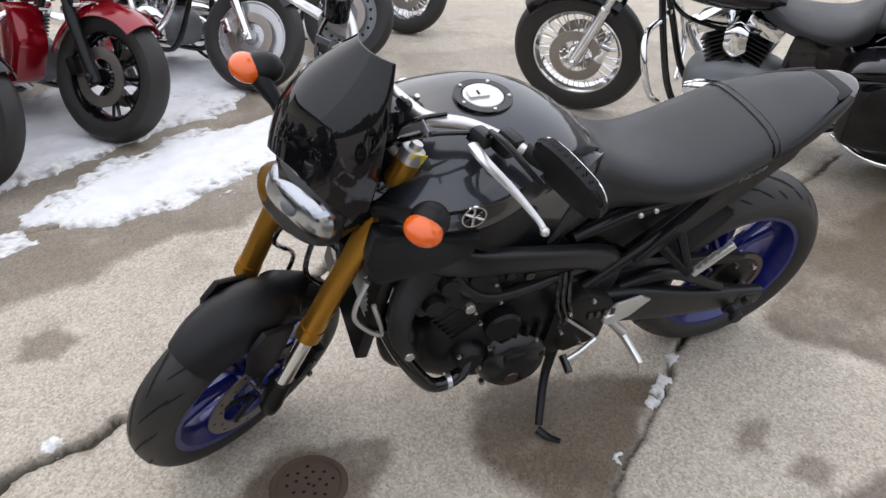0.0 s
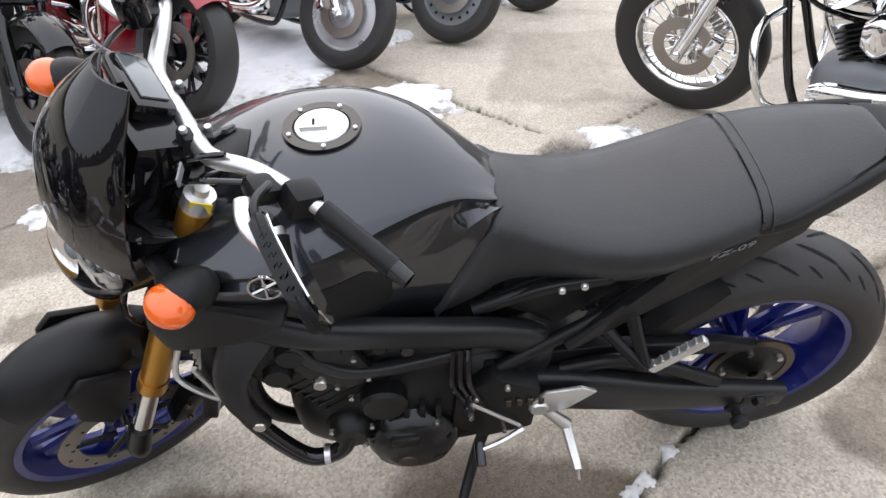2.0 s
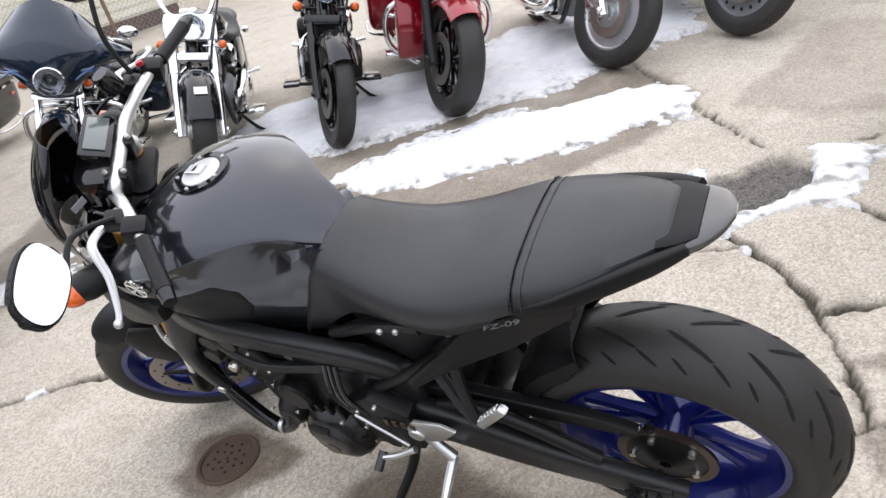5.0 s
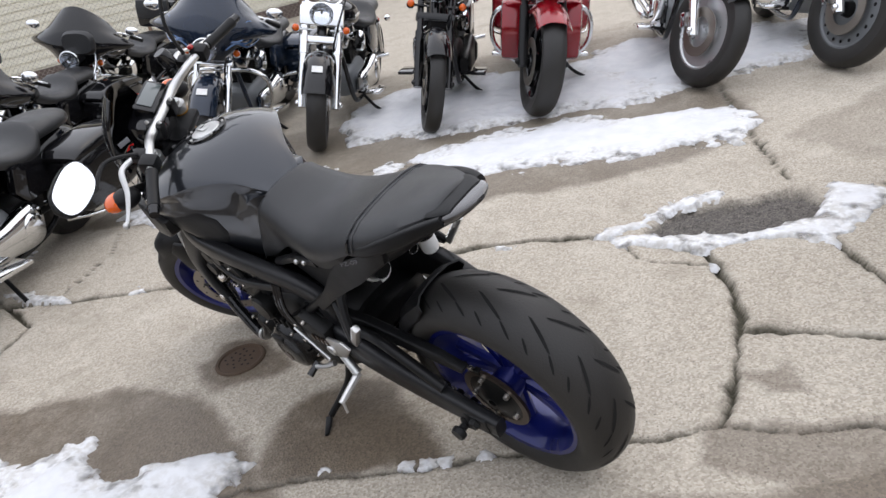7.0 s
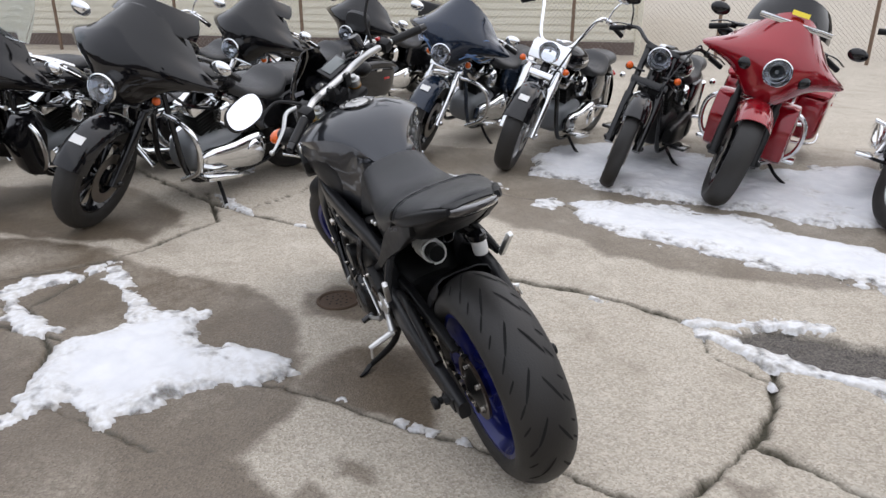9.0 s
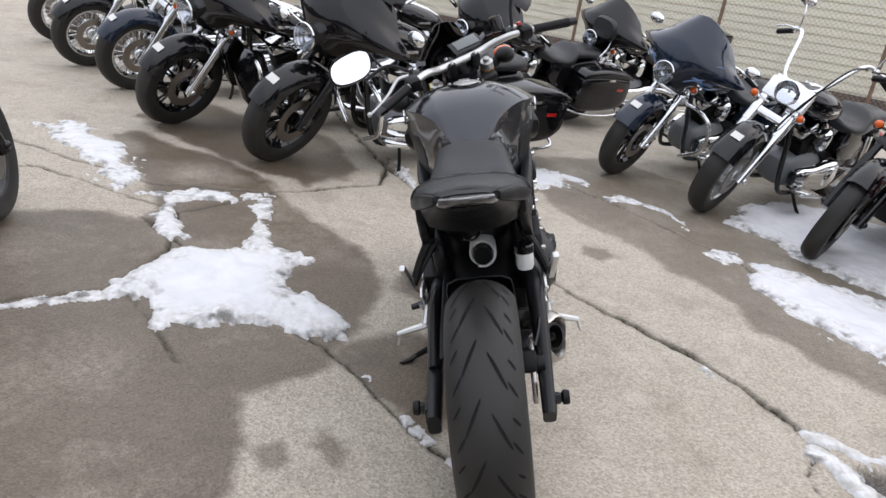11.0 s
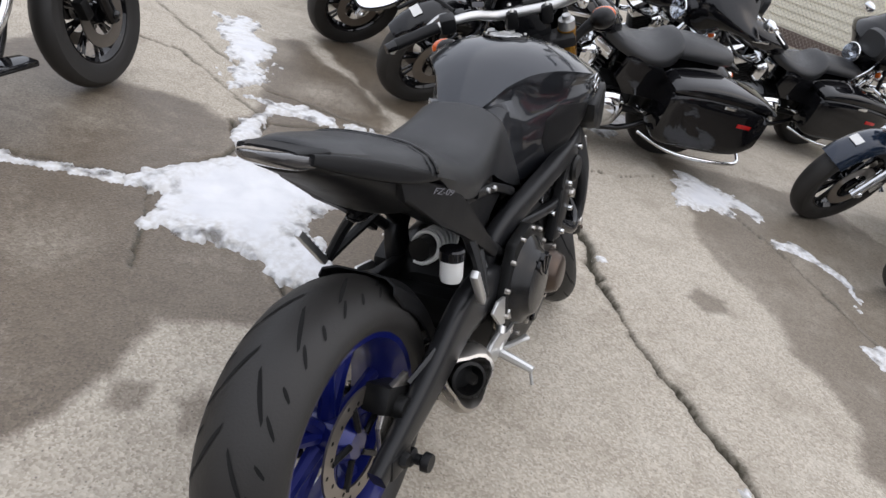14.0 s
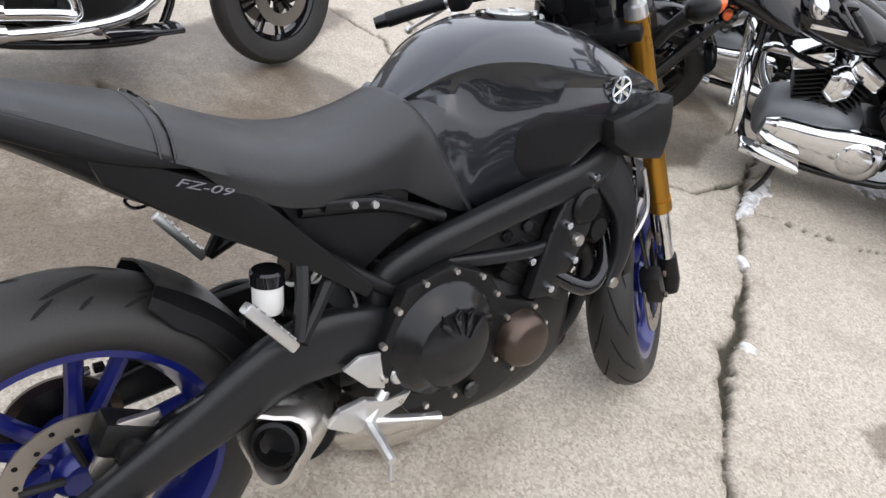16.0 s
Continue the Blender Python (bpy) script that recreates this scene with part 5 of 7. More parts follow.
# ---- front end, turned with the bars ----
for s in (1, -1):
    y = 0.110 * s
    top, low, bot = on_fork(0.78, 0.033, y), on_fork(0.245, 0.033, y), on_fork(-0.02, 0.033, y)
    hb("fork_tube", rod(on_fork(0.755, 0.033, y), low, 0.0268, 24), GOLD, "gold anodised upside-down fork tube", m=turned)
    hb("fork_collar", rod(on_fork(0.275, 0.033, y), on_fork(0.24, 0.033, y), 0.0292, 24), GOLD, m=turned)
    hb("fork_slider", rod(low, on_fork(0.03, 0.033, y), 0.0205, 20), CHROME, "polished fork slider", m=turned)
    hb("fork_foot", tube([on_fork(0.08, 0.035, y), on_fork(0.0, 0.03, y), on_fork(-0.04, 0.02, y)], [0.026, 0.03, 0.022], 14, flat=0.9), ENGINE, m=turned)
    hb("fork_cap", lathe([(0.003, 0.02), (0.012, 0.02), (0.013, 0.008), (0.024, 0.006), (0.026, -0.03)], "Z", (0, 0, 0), 24), ALU, "silver fork cap", m=turned @ Matrix.Translation(on_fork(0.775, 0.033, y)) @ Matrix.Rotation(-RAKE, 4, "Y"))
    cal = on_fork(0.075, -0.075, s * 0.085)
    hb("front_caliper", box((0, 0, 0), (0.05, 0.055, 0.11), bevel=0.014, m=Matrix.Rotation(-RAKE - 0.2, 4, "Y")), ENGINE, "black front brake caliper", m=turned @ Matrix.Translation(cal))
    bolts("caliper_bolt", [cal + Vector((0.0, s * 0.028, 0.03)), cal + Vector((0.01, s * 0.028, -0.03))], 0.008, s * 0.008, BRONZE, bike, m=turned)
    hb("brake_hose", tube([on_fork(0.14, -0.08, s * 0.08), on_fork(0.3, -0.06, s * 0.07), on_fork(0.42, 0.08, s * 0.05), on_fork(0.6, 0.06, s * 0.02)], 0.006, 8), GLOSSB, m=turned)
    # fender stays
    hb("fender_stay", plate([(1.33, 0.56), (1.41, 0.615), (1.45, 0.58), (1.46, 0.48), (1.42, 0.40), (1.375, 0.44)], s * 0.074, s * 0.09, 0.006), MATT, "dark grey fork guard", m=turned)
hb("front_axle", rod(axle_f + Vector((0, -0.13, 0)), axle_f + Vector((0, 0.13, 0)), 0.012, 14), STEEL, m=turned)
# front fender
rings = []
for i in range(21):
    t = i / 20
    a = radians(61 + 66 * t)
    rr = 0.325 + 0.01 * math.sin(math.pi * t)
    half = 0.078 * (0.55 + 0.45 * math.sin(math.pi * min(1, 0.12 + t * 1.1)) ** 0.5) if t < 0.8 else 0.07 * (1 - 0.6 * (t - 0.8) / 0.2)
    ring = []
    for lift, order in ((0.0, range(11)), (-0.004, range(10, -1, -1))):
        for k in order:
            b = -1 + k / 5
            drop = 0.055 * abs(b) ** 2.6 - lift
            ring.append(axle_f + Vector(((rr - drop) * math.cos(a), half * b, (rr - drop) * math.sin(a))))
    rings.append(ring)
hb("front_fender", skin(bmesh.new(), rings), MATT, "matt dark grey front fender", m=turned)
# clamps
for h, n in ((0.735, "top_clamp"), (0.50, "bottom_clamp")):
    b = box((0, 0, 0), (0.075, 0.25, 0.032), bevel=0.01, m=Matrix.Rotation(-RAKE, 4, "Y"))
    hb(n, b, SATIN, m=turned @ Matrix.Translation(on_fork(h, 0.015, 0)))
hb("steering_stem", rod(on_fork(0.5), on_fork(0.76), 0.03, 18), SATIN, m=turned)
# handlebar
def at_bar(fwd, y, up):
    return on_fork(0.872 + up, fwd + 0.01, y)
hb("handlebar", tube([at_bar(-0.10, 0.36, 0.010), at_bar(-0.058, 0.25, 0.012), at_bar(-0.02, 0.165, 0.0), at_bar(0.012, 0.10, -0.03), at_bar(0.015, 0.05, -0.035), at_bar(0.015, 0, -0.035), at_bar(0.015, -0.05, -0.035), at_bar(0.012, -0.10, -0.03), at_bar(-0.02, -0.165, 0.0), at_bar(-0.058, -0.25, 0.012), at_bar(-0.10, -0.36, 0.010)], [0.011, 0.011, 0.0125, 0.0142, 0.0142, 0.0142, 0.0142, 0.0142, 0.0125, 0.011, 0.011], 14), ALU, "satin silver tapered handlebar", m=turned)
for s in (1, -1):
    hb("bar_clamp", box((0, 0, 0), (0.05, 0.035, 0.055), bevel=0.01, m=Matrix.Rotation(-RAKE, 4, "Y")), SATIN, m=turned @ Matrix.Translation(at_bar(0.015, s * 0.05, -0.05)))
    bolts("clamp_bolt", [at_bar(0.034, s * 0.05, -0.022), at_bar(-0.004, s * 0.05, -0.022)], 0.006, 0.008, ALU, bike, "Z", m=turned)
    g0, g1 = at_bar(-0.066, s * 0.265, 0.012), at_bar(-0.112, s * 0.385, 0.010)
    hb("grip", tube([g0, (g0 + g1) / 2, g1], [0.0165, 0.0158, 0.0168], 16), MATT, "black rubber grip", m=turned)
    hb("bar_end", tube([g1, g1 + (g1 - g0).normalized() * 0.028], [0.0155, 0.013], 14, smooth=False), GLOSSB, m=turned)
    hb("switch_box", box((0, 0, 0), (0.05, 0.045, 0.045), bevel=0.012, m=Matrix.Rotation(-RAKE, 4, "Y")), MATT, m=turned @ Matrix.Translation(at_bar(-0.05, s * 0.235, 0.008)))
    hb("lever_perch", box((0, 0, 0), (0.045, 0.04, 0.03), bevel=0.008, m=Matrix.Rotation(-RAKE, 4, "Y")), SATIN, m=turned @ Matrix.Translation(at_bar(-0.01, s * 0.2, 0.0)))
    hb("lever", tube([at_bar(0.02, s * 0.205, -0.01), at_bar(0.035, s * 0.25, -0.012), at_bar(0.005, s * 0.31, -0.032), at_bar(-0.012, s * 0.375, -0.052), at_bar(-0.012, s * 0.395, -0.06)], [0.013, 0.011, 0.009, 0.007, 0.0075], 10, flat=0.6), ALU, "silver hand lever with a ball end", m=turned)
    hb("lever_ball", ball(at_bar(-0.012, s * 0.398, -0.061), 0.0095, 12), ALU, m=turned)
hb("kill_switch", box(at_bar(-0.03, -0.225, 0.036), (0.016, 0.014, 0.012), bevel=0.003), REDLENS, m=turned)
hb("brake_master", lathe([(0.002, 0.03), (0.02, 0.03), (0.024, 0.02), (0.024, -0.02)], "Z", at_bar(0.03, -0.17, 0.03), 20), GLOSSB, m=turned)
for y, bow in ((0.13, 0.03), (0.09, 0.02), (-0.14, 0.05)):
    hb("control_cable", tube([at_bar(0.01, y * 1.4, 0.0), at_bar(0.03 + bow, y, -0.04), at_bar(0.02 + bow, y * 0.4, -0.14), at_bar(-0.02, y * 0.2, -0.26)], 0.0048, 8), GLOSSB, "black control cable", m=turned)
# mirrors: one upright, one folded out and down
hb("mirror_stem", tube([at_bar(-0.01, -0.21, 0.02), at_bar(0.03, -0.24, 0.1), at_bar(0.04, -0.3, 0.18)], 0.006, 8), SATIN, m=turned)
hb("mirror_stem", tube([at_bar(-0.01, 0.21, 0.02), at_bar(0.05, 0.27, 0.045), at_bar(0.05, 0.36, 0.03)], 0.006, 8), SATIN, m=turned)
def mirror(centre, aim, spin, size=1.0):
    m4 = Matrix.Translation(centre) @ aim @ pose(0, 0, 0, 0, 0, spin) @ Matrix.Diagonal((size, size, size, 1))
    shape = [(-0.085, -0.02), (-0.07, 0.03), (-0.03, 0.052), (0.04, 0.05), (0.08, 0.03), (0.085, -0.005), (0.06, -0.04), (0.0, -0.05), (-0.055, -0.045)]
    ring = smooth_path(shape[-2:] + shape + shape[:3], 4)
    ring = [(p.x, p.y) for p in ring[8:8 + 4 * len(shape)]]
    shape = ring
    b = plate(shape, -0.022, 0.0, 0.012, plane="XY")
    shell = hb("mirror", b, MATT, "black mirror shell", m=m4)
    part("mirror_glass", plate([(x * 0.92, y * 0.92) for x, y in shape], 0.0005, 0.003, 0, plane="XY"), MIRROR, shell, "bright mirror glass", m=m4, smooth=False)
face = Vector((-0.89, -0.32, 0.31)).normalized()
long_way = Vector((-0.41, 0.87, -0.28))
long_way = (long_way - face * long_way.dot(face)).normalized()
back_left = Matrix((long_way, face.cross(long_way), face)).transposed().to_4x4()
mirror(Vector((0.847, 0.376, 1.093)), back_left, 0, 0.92)
mirror(turned @ at_bar(0.04, -0.34, 0.205), pose(0, 0, 0, 70, 0, 255), 0)
# meter
hb("meter", box((0, 0, 0), (0.032, 0.128, 0.068), bevel=0.012, m=Matrix.Rotation(0.9, 4, "Y")), GLOSSB, "rectangular instrument pod", m=turned @ Matrix.Translation(at_bar(0.06, -0.05, -0.02)))
hb("meter_screen", box((0, 0, 0), (0.004, 0.096, 0.044), bevel=0.0015, m=Matrix.Translation((-0.011, 0, 0.0145)) @ Matrix.Rotation(0.9, 4, "Y")), LCD, "grey liquid crystal display", m=turned @ Matrix.Translation(at_bar(0.06, -0.05, -0.02)))
# flyscreen
rows = []
for i in range(13):
    t = i / 12
    up = -0.195 + 0.250 * t
    fwd = 0.212 - 0.062 * t + 0.026 * math.sin(math.pi * t)
    half = 0.132 - 0.086 * t ** 1.5 + 0.020 * math.sin(math.pi * t)
    row = []
    for lift in (0.0, -0.004):
        order = range(13) if lift == 0 else range(12, -1, -1)
        for k in order:
            b = -1 + k / 6
            back = 0.12 * abs(b) ** 2.2 * (1 - 0.75 * t)
            row.append(at_bar(fwd - back + lift - 0.015 * math.cos(3 * b) * (1 - t), half * b, up - 0.05 * abs(b) ** 2 * (1 - t)))
    rows.append(row)
screen = hb("flyscreen", skin(bmesh.new(), rows), SMOKE, "dark smoked flyscreen", m=turned)
for s in (1, -1):
    bolts("screen_bolt", [at_bar(0.17, s * 0.07, -0.15), at_bar(0.11, s * 0.13, -0.145)], 0.008, 0.008, GLOSSB, screen, "X", m=turned)
    hb("screen_sticker", box((0, 0, 0), (0.035, 0.003, 0.014), m=None), PRINT, "small pale brand decal", m=turned @ Matrix.Translation(at_bar(0.075, s * 0.133, -0.02)) @ pose(0, 0, 0, 0, -10, s * 60))
hb("warning_label", box((0, 0, 0), (0.032, 0.002, 0.024), m=None), YELLOW, "yellow warning label", m=turned @ Matrix.Translation(at_bar(0.03, 0.13, -0.1)) @ pose(0, 0, 0, 0, -20, -28))
hb("screen_bracket", box((0, 0, 0), (0.1, 0.14, 0.2), bevel=0.03, m=Matrix.Rotation(-RAKE, 4, "Y")), GLOSSB, m=turned @ Matrix.Translation(at_bar(0.06, 0, -0.13)))
# headlamp
lamp_c = on_fork(0.60, 0.115)
lm = turned @ Matrix.Translation(lamp_c) @ Matrix.Rotation(-0.1, 4, "Y")
rings = []
for x, w, zt, zb in ((-0.11, 0.07, 0.05, -0.05), (-0.06, 0.115, 0.075, -0.07), (0.0, 0.125, 0.075, -0.08), (0.03, 0.118, 0.06, -0.082), (0.05, 0.105, 0.045, -0.08)):
    rings.append([Vector((x - 0.05 * (abs(y) ** 2) * (x > -0.08), w * y, z)) for y, z in ((-1, zt), (-0.5, zt + 0.006), (0, zt + 0.008), (0.5, zt + 0.006), (1, zt), (0.98, zt * 0.2), (0.72, zb * 0.8), (0.4, zb), (0, zb * 1.04), (-0.4, zb), (-0.72, zb * 0.8), (-0.98, zt * 0.2))])
shell = hb("headlamp", skin(bmesh.new(), rings), GLOSSB, "trapezoid headlamp with clear lens", m=lm)
part("reflector", loft([(-0.01, 0.085, -0.06, 0.035, -0.012), (0.02, 0.09, -0.062, 0.03, -0.014), (0.042, 0.07, -0.05, 0.015, -0.016), (0.05, 0.03, -0.03, 0.0, -0.016)], power=3), REFLECT, shell, "faceted bright reflector", m=lm, smooth=False)
part("bulb_shield", ball((0.05, 0.0, -0.015), (0.01, 0.02, 0.014), 12), GREYD, shell, m=lm)
part("lens", ball((0.022, 0, -0.018), (0.062, 0.112, 0.06), 24), CLEAR, shell, "clear headlamp lens", m=lm)
# indicators
for s in (1, -1):
    c = on_fork(0.72, 0.115, s * 0.240)
    hb("indicator_stalk", tube([on_fork(0.66, 0.09, s * 0.13), on_fork(0.69, 0.10, s * 0.17), c], [0.016, 0.014, 0.026], 12), MATT, m=turned)
    im = turned @ Matrix.Translation(c) @ pose(0, 0, 0, 0, -12, s * 14)
    ind = hb("indicator", ball((-0.02, 0, 0), (0.046, 0.038, 0.03), 20), MATT, "indicator with amber lens", m=im)
    part("amber_lens", ball((0.012, s * 0.004, 0), (0.034, 0.038, 0.0255), 20), ORANGE, ind, "orange lens", m=im)

# cast drain cover in the concrete
drain = tagged(part("drain_cover", lathe([(0.1, -0.02), (0.1, 0.006), (0.094, 0.012), (0.085, 0.010), (0.082, 0.004), (0.002, 0.007)], "Z", (0, 0, 0), 40), mat("rusty_iron", (0.095, 0.065, 0.045), 0.75, 0.3, bump=0.6, scale=40, vary=0.5), None), "small round rusty drain cover set in concrete", "drain cover")
drain.location = (1.3, 0.19, 0.0)
for k in range(19):
    a, rr = k * 2.4, 0.012 * math.sqrt(k * 1.6)
    # shade of each hole put on as a dark disc above the cover
    part("drain_hole", lathe([(0.005, 0.0), (0.0005, 0.0003)], "Z", (rr * math.cos(a), rr * math.sin(a), 0.0085), 8), RECESS_SHADE, drain)


# ---- cruisers parked round about ----
def cruiser(name, front, heading, label, lean=11, steer=14, size=1.0, fr=0.325, fw=0.12, rr=0.315, wheel_kind="mag", fork=CHROME, paint=GLOSSB, fender=None,
            fairing=None, shield=None, bars="std", bags=False, wide_seat=True, backrest=False, nacelle=False, crash=True, engine=CHROME, lowers=False, passing=False, tag=True, rake=29.0, topbox=False, mirror_kind=True, pipe_wrap=False, flames=False, rim=None, lamp_guard=False):
    h = radians(heading)
    wb = 1.6
    fwd = Vector((math.cos(h), math.sin(h), 0))
    foot = Vector((*front, 0)) - fwd * wb * size
    top = thing(name, Matrix.Translation(foot) @ pose(0, 0, 0, 0, 0, heading) @ pose(0, 0, 0, -lean, 0, 0) @ Matrix.Scale(size, 4), label, "motorcycle", "parked motorcycles")
    ra = radians(rake)
    up, ahead = Vector((-math.sin(ra), 0, math.cos(ra))), Vector((math.cos(ra), 0, math.sin(ra)))
    axle = Vector((wb, 0, fr))
    base = axle - 0.05 * ahead
    T = Matrix.Translation(base) @ Matrix.Rotation(radians(steer), 4, up) @ Matrix.Translation(-base)
    fender = fender or paint
    rim_mat = rim or (CHROME if wheel_kind in ("spoke",) else SILVERP if wheel_kind == "disc" else GREYD if wheel_kind == "holes" else GLOSSB)

    def p(n, bm, material, lab="", m=None, parent=None, **k):
        return part(n, bm, material, parent or top, lab, m=m, **k)

    def F(along, f=0.05, y=0.0):
        return base + along * up + f * ahead + Vector((0, y, 0))

    def one_wheel(tag_, r, w, c, m):
        rimr = r * 0.68
        t = p(tag_ + "_tyre", tyre_bm(r, w, c, rimr, w * 0.62, 44), RUBBER, "black road tyre", m=m)
        hh = w * 0.36
        p(tag_ + "_rim", lathe([(rimr + 0.006, hh), (rimr - 0.012, hh), (rimr - 0.03, hh * 0.5), (rimr - 0.03, -hh * 0.5), (rimr - 0.012, -hh), (rimr + 0.006, -hh)], "Y", c, 40, closed=True), rim_mat, m=m)
        p("hub", lathe([(0.01, -w * 0.6), (0.04, -w * 0.6), (0.05, -w * 0.3), (0.04, 0), (0.05, w * 0.3), (0.04, w * 0.6), (0.01, w * 0.6)], "Y", c, 20), rim_mat if wheel_kind != "holes" else ENGINE, m=m)
        c = Vector(c)
        if wheel_kind == "spoke":
            for k in range(44):
                a = 2 * math.pi * k / 44
                s = 1 if k % 2 else -1
                o = 0.22 if (k // 2) % 2 else -0.22
                p("spoke", rod(c + Vector((0.045 * math.cos(a + o), s * w * 0.26, 0.045 * math.sin(a + o))), c + Vector(((rimr - 0.02) * math.cos(a), s * 0.006, (rimr - 0.02) * math.sin(a))), 0.0034, 5), CHROME, m=m)
        elif wheel_kind == "mag":
            for k in range(9):
                a = 2 * math.pi * k / 9
                for o in (-0.1, 0.1):
                    p("spoke", rod(c + Vector((0.04 * math.cos(a), 0, 0.04 * math.sin(a))), c + Vector(((rimr - 0.02) * math.cos(a + o), 0, (rimr - 0.02) * math.sin(a + o))), 0.009, 6), rim_mat, m=m)
        else:
            for s in (1, -1):
                disc = p("wheel_disc", lathe([(0.03, s * w * 0.36), (rimr * 0.5, s * w * 0.30), (rimr * 0.85, s * w * 0.2), (rimr - 0.015, s * w * 0.28)], "Y", c, 40), rim_mat, "solid cast wheel face", m=m)
                if wheel_kind == "holes":
                    for k in range(18):
                        a = 2 * math.pi * k / 18
                        # dark disc laid on the wheel face paints the hole's shade
                        part("wheel_hole", lathe([(0.011, s * (w * 0.215 + 0.012)), (0.001, s * (w * 0.215 + 0.0125))], "Y", c + Vector((rimr * 0.8 * math.cos(a), 0, rimr * 0.8 * math.sin(a))), 10), RECESS_SHADE, disc, m=m)
        for s in (1, -1):
            p("brake_disc", lathe([(0.09, -0.003), (0.145, -0.003), (0.145, 0.003), (0.09, 0.003)], "Y", c + Vector((0, s * w * 0.56, 0)), 32, closed=True), DISC, m=m)
            if tag_ == "rear":
                break

    one_wheel("rear", rr, 0.15, (0, 0, rr), None)
    one_wheel("front", fr, fw, axle, T)

    def fender_bm(c, r, half, a0, a1, depth, n=16):
        rings = []
        for i in range(n + 1):
            a = radians(a0 + (a1 - a0) * i / n)
            ring = []
            for lift, order in ((0.0, range(9)), (-0.005, range(8, -1, -1))):
                for k in order:
                    b = -1 + k / 4
                    q = r - depth * abs(b) ** 2.8 + lift
                    ring.append(Vector(c) + Vector((q * math.cos(a), half * b, q * math.sin(a))))
            rings.append(ring)
        return skin(bmesh.new(), rings)

    ff = p("front_fender", fender_bm(axle, fr + 0.035, fw * 0.5 + 0.035, 52 if fairing is RED else 28 if nacelle or fairing else 45, 165 if fairing or nacelle else 130, 0.07), fender, "painted front fender", m=T)
    if tag:
        part("price_tag", box((0, 0, 0), (0.002, 0.07, 0.05)), WHITE, ff, "blank white paper tag", m=T @ Matrix.Translation(axle + Vector(((fr + 0.04) * math.cos(0.95), 0, (fr + 0.04) * math.sin(0.95)))) @ Matrix.Rotation(-0.95, 4, "Y"))
    p("rear_fender", fender_bm((0, 0, rr), rr + 0.05, 0.105, 35, 200, 0.11), paint, "painted rear fender")
    # fork
    top_len = 0.66
    for s in (1, -1):
        y = s * (fw * 0.5 + 0.05)
        p("fork_slider", rod(F(-0.03, 0.05, y), F(0.34, 0.05, y), 0.030, 14), fork, m=T)
        p("fork_tube", rod(F(0.34, 0.05, y), F(top_len, 0.05, y), 0.036 if nacelle else 0.022, 14), fork if nacelle or fork is not CHROME else CHROME, m=T)
        p("axle_nut", ball(F(0, 0.05, y * 1.25), 0.02, 10), fork, m=T)
        p("brake_caliper", box((0, 0, 0), (0.05, 0.05, 0.09), bevel=0.012, m=Matrix.Rotation(-ra, 4, "Y")), fork if fork is CHROME else ENGINE, m=T @ Matrix.Translation(F(0.1, -0.06, s * (fw * 0.56 + 0.02))))
        ind = p("indicator", ball(F(0.50, 0.09, s * 0.17), (0.03, 0.028, 0.028), 14), CHROME if fork is CHROME else GLOSSB, m=T)
        part("amber_lens", ball(F(0.50, 0.108, s * 0.17), (0.02, 0.025, 0.025), 12), ORANGE, ind, "amber lens", m=T)
        p("indicator_stalk", rod(F(0.50, 0.08, s * 0.06), F(0.50, 0.085, s * 0.15), 0.008, 8), fork, m=T)
    p("fork_clamp", box((0, 0, 0), (0.07, fw + 0.16, 0.045), bevel=0.01, m=Matrix.Rotation(-ra, 4, "Y")), fork, m=T @ Matrix.Translation(F(0.44, 0.04)))
    p("top_clamp", box((0, 0, 0), (0.08, fw + 0.15, 0.03), bevel=0.01, m=Matrix.Rotation(-ra, 4, "Y")), fork, m=T @ Matrix.Translation(F(top_len + 0.02, 0.03)))
    if nacelle:
        p("fork_shroud", box((0, 0, 0), (0.06, fw + 0.17, 0.14), bevel=0.02, m=Matrix.Rotation(-ra, 4, "Y")), CHROME, m=T @ Matrix.Translation(F(0.60, 0.07)))
    # headlamp
    drop = 0.09 if fairing is RED else 0.0
    lm = T @ Matrix.Translation(F(0.6, 0.12) if not fairing else F(0.62, 0.1) + Vector((0.303, 0, -0.03))) @ Matrix.Scale(0.86, 4)
    lamp = p("headlamp", lathe([(0.03, -0.1), (0.075, -0.05), (0.09, 0.0), (0.094, 0.012), (0.088, 0.02), (0.084, 0.012), (0.085, 0.0), (0.071, -0.05), (0.03, -0.09)], "X", (0, 0, 0), 32, closed=True), CHROME, "round headlamp with chrome ring", m=lm)
    part("reflector", lathe([(0.083, 0.01), (0.071, -0.014), (0.067, -0.010), (0.052, -0.036), (0.048, -0.031), (0.03, -0.052), (0.001, -0.060), (0.001, -0.066), (0.03, -0.058), (0.054, -0.042), (0.074, -0.02), (0.084, 0.004)], "X", (0, 0, 0), 11, closed=True), REFLECT, lamp, m=lm)
    part("bulb", ball((-0.035, 0, 0), 0.014, 10), GREYD, lamp, m=lm)
    part("lens", lathe([(0.083, 0.014), (0.06, 0.024), (0.03, 0.029), (0.001, 0.03), (0.001, 0.026), (0.03, 0.025), (0.06, 0.02), (0.083, 0.01)], "X", (0, 0, 0), 28, closed=True), CLEAR, lamp, m=lm)
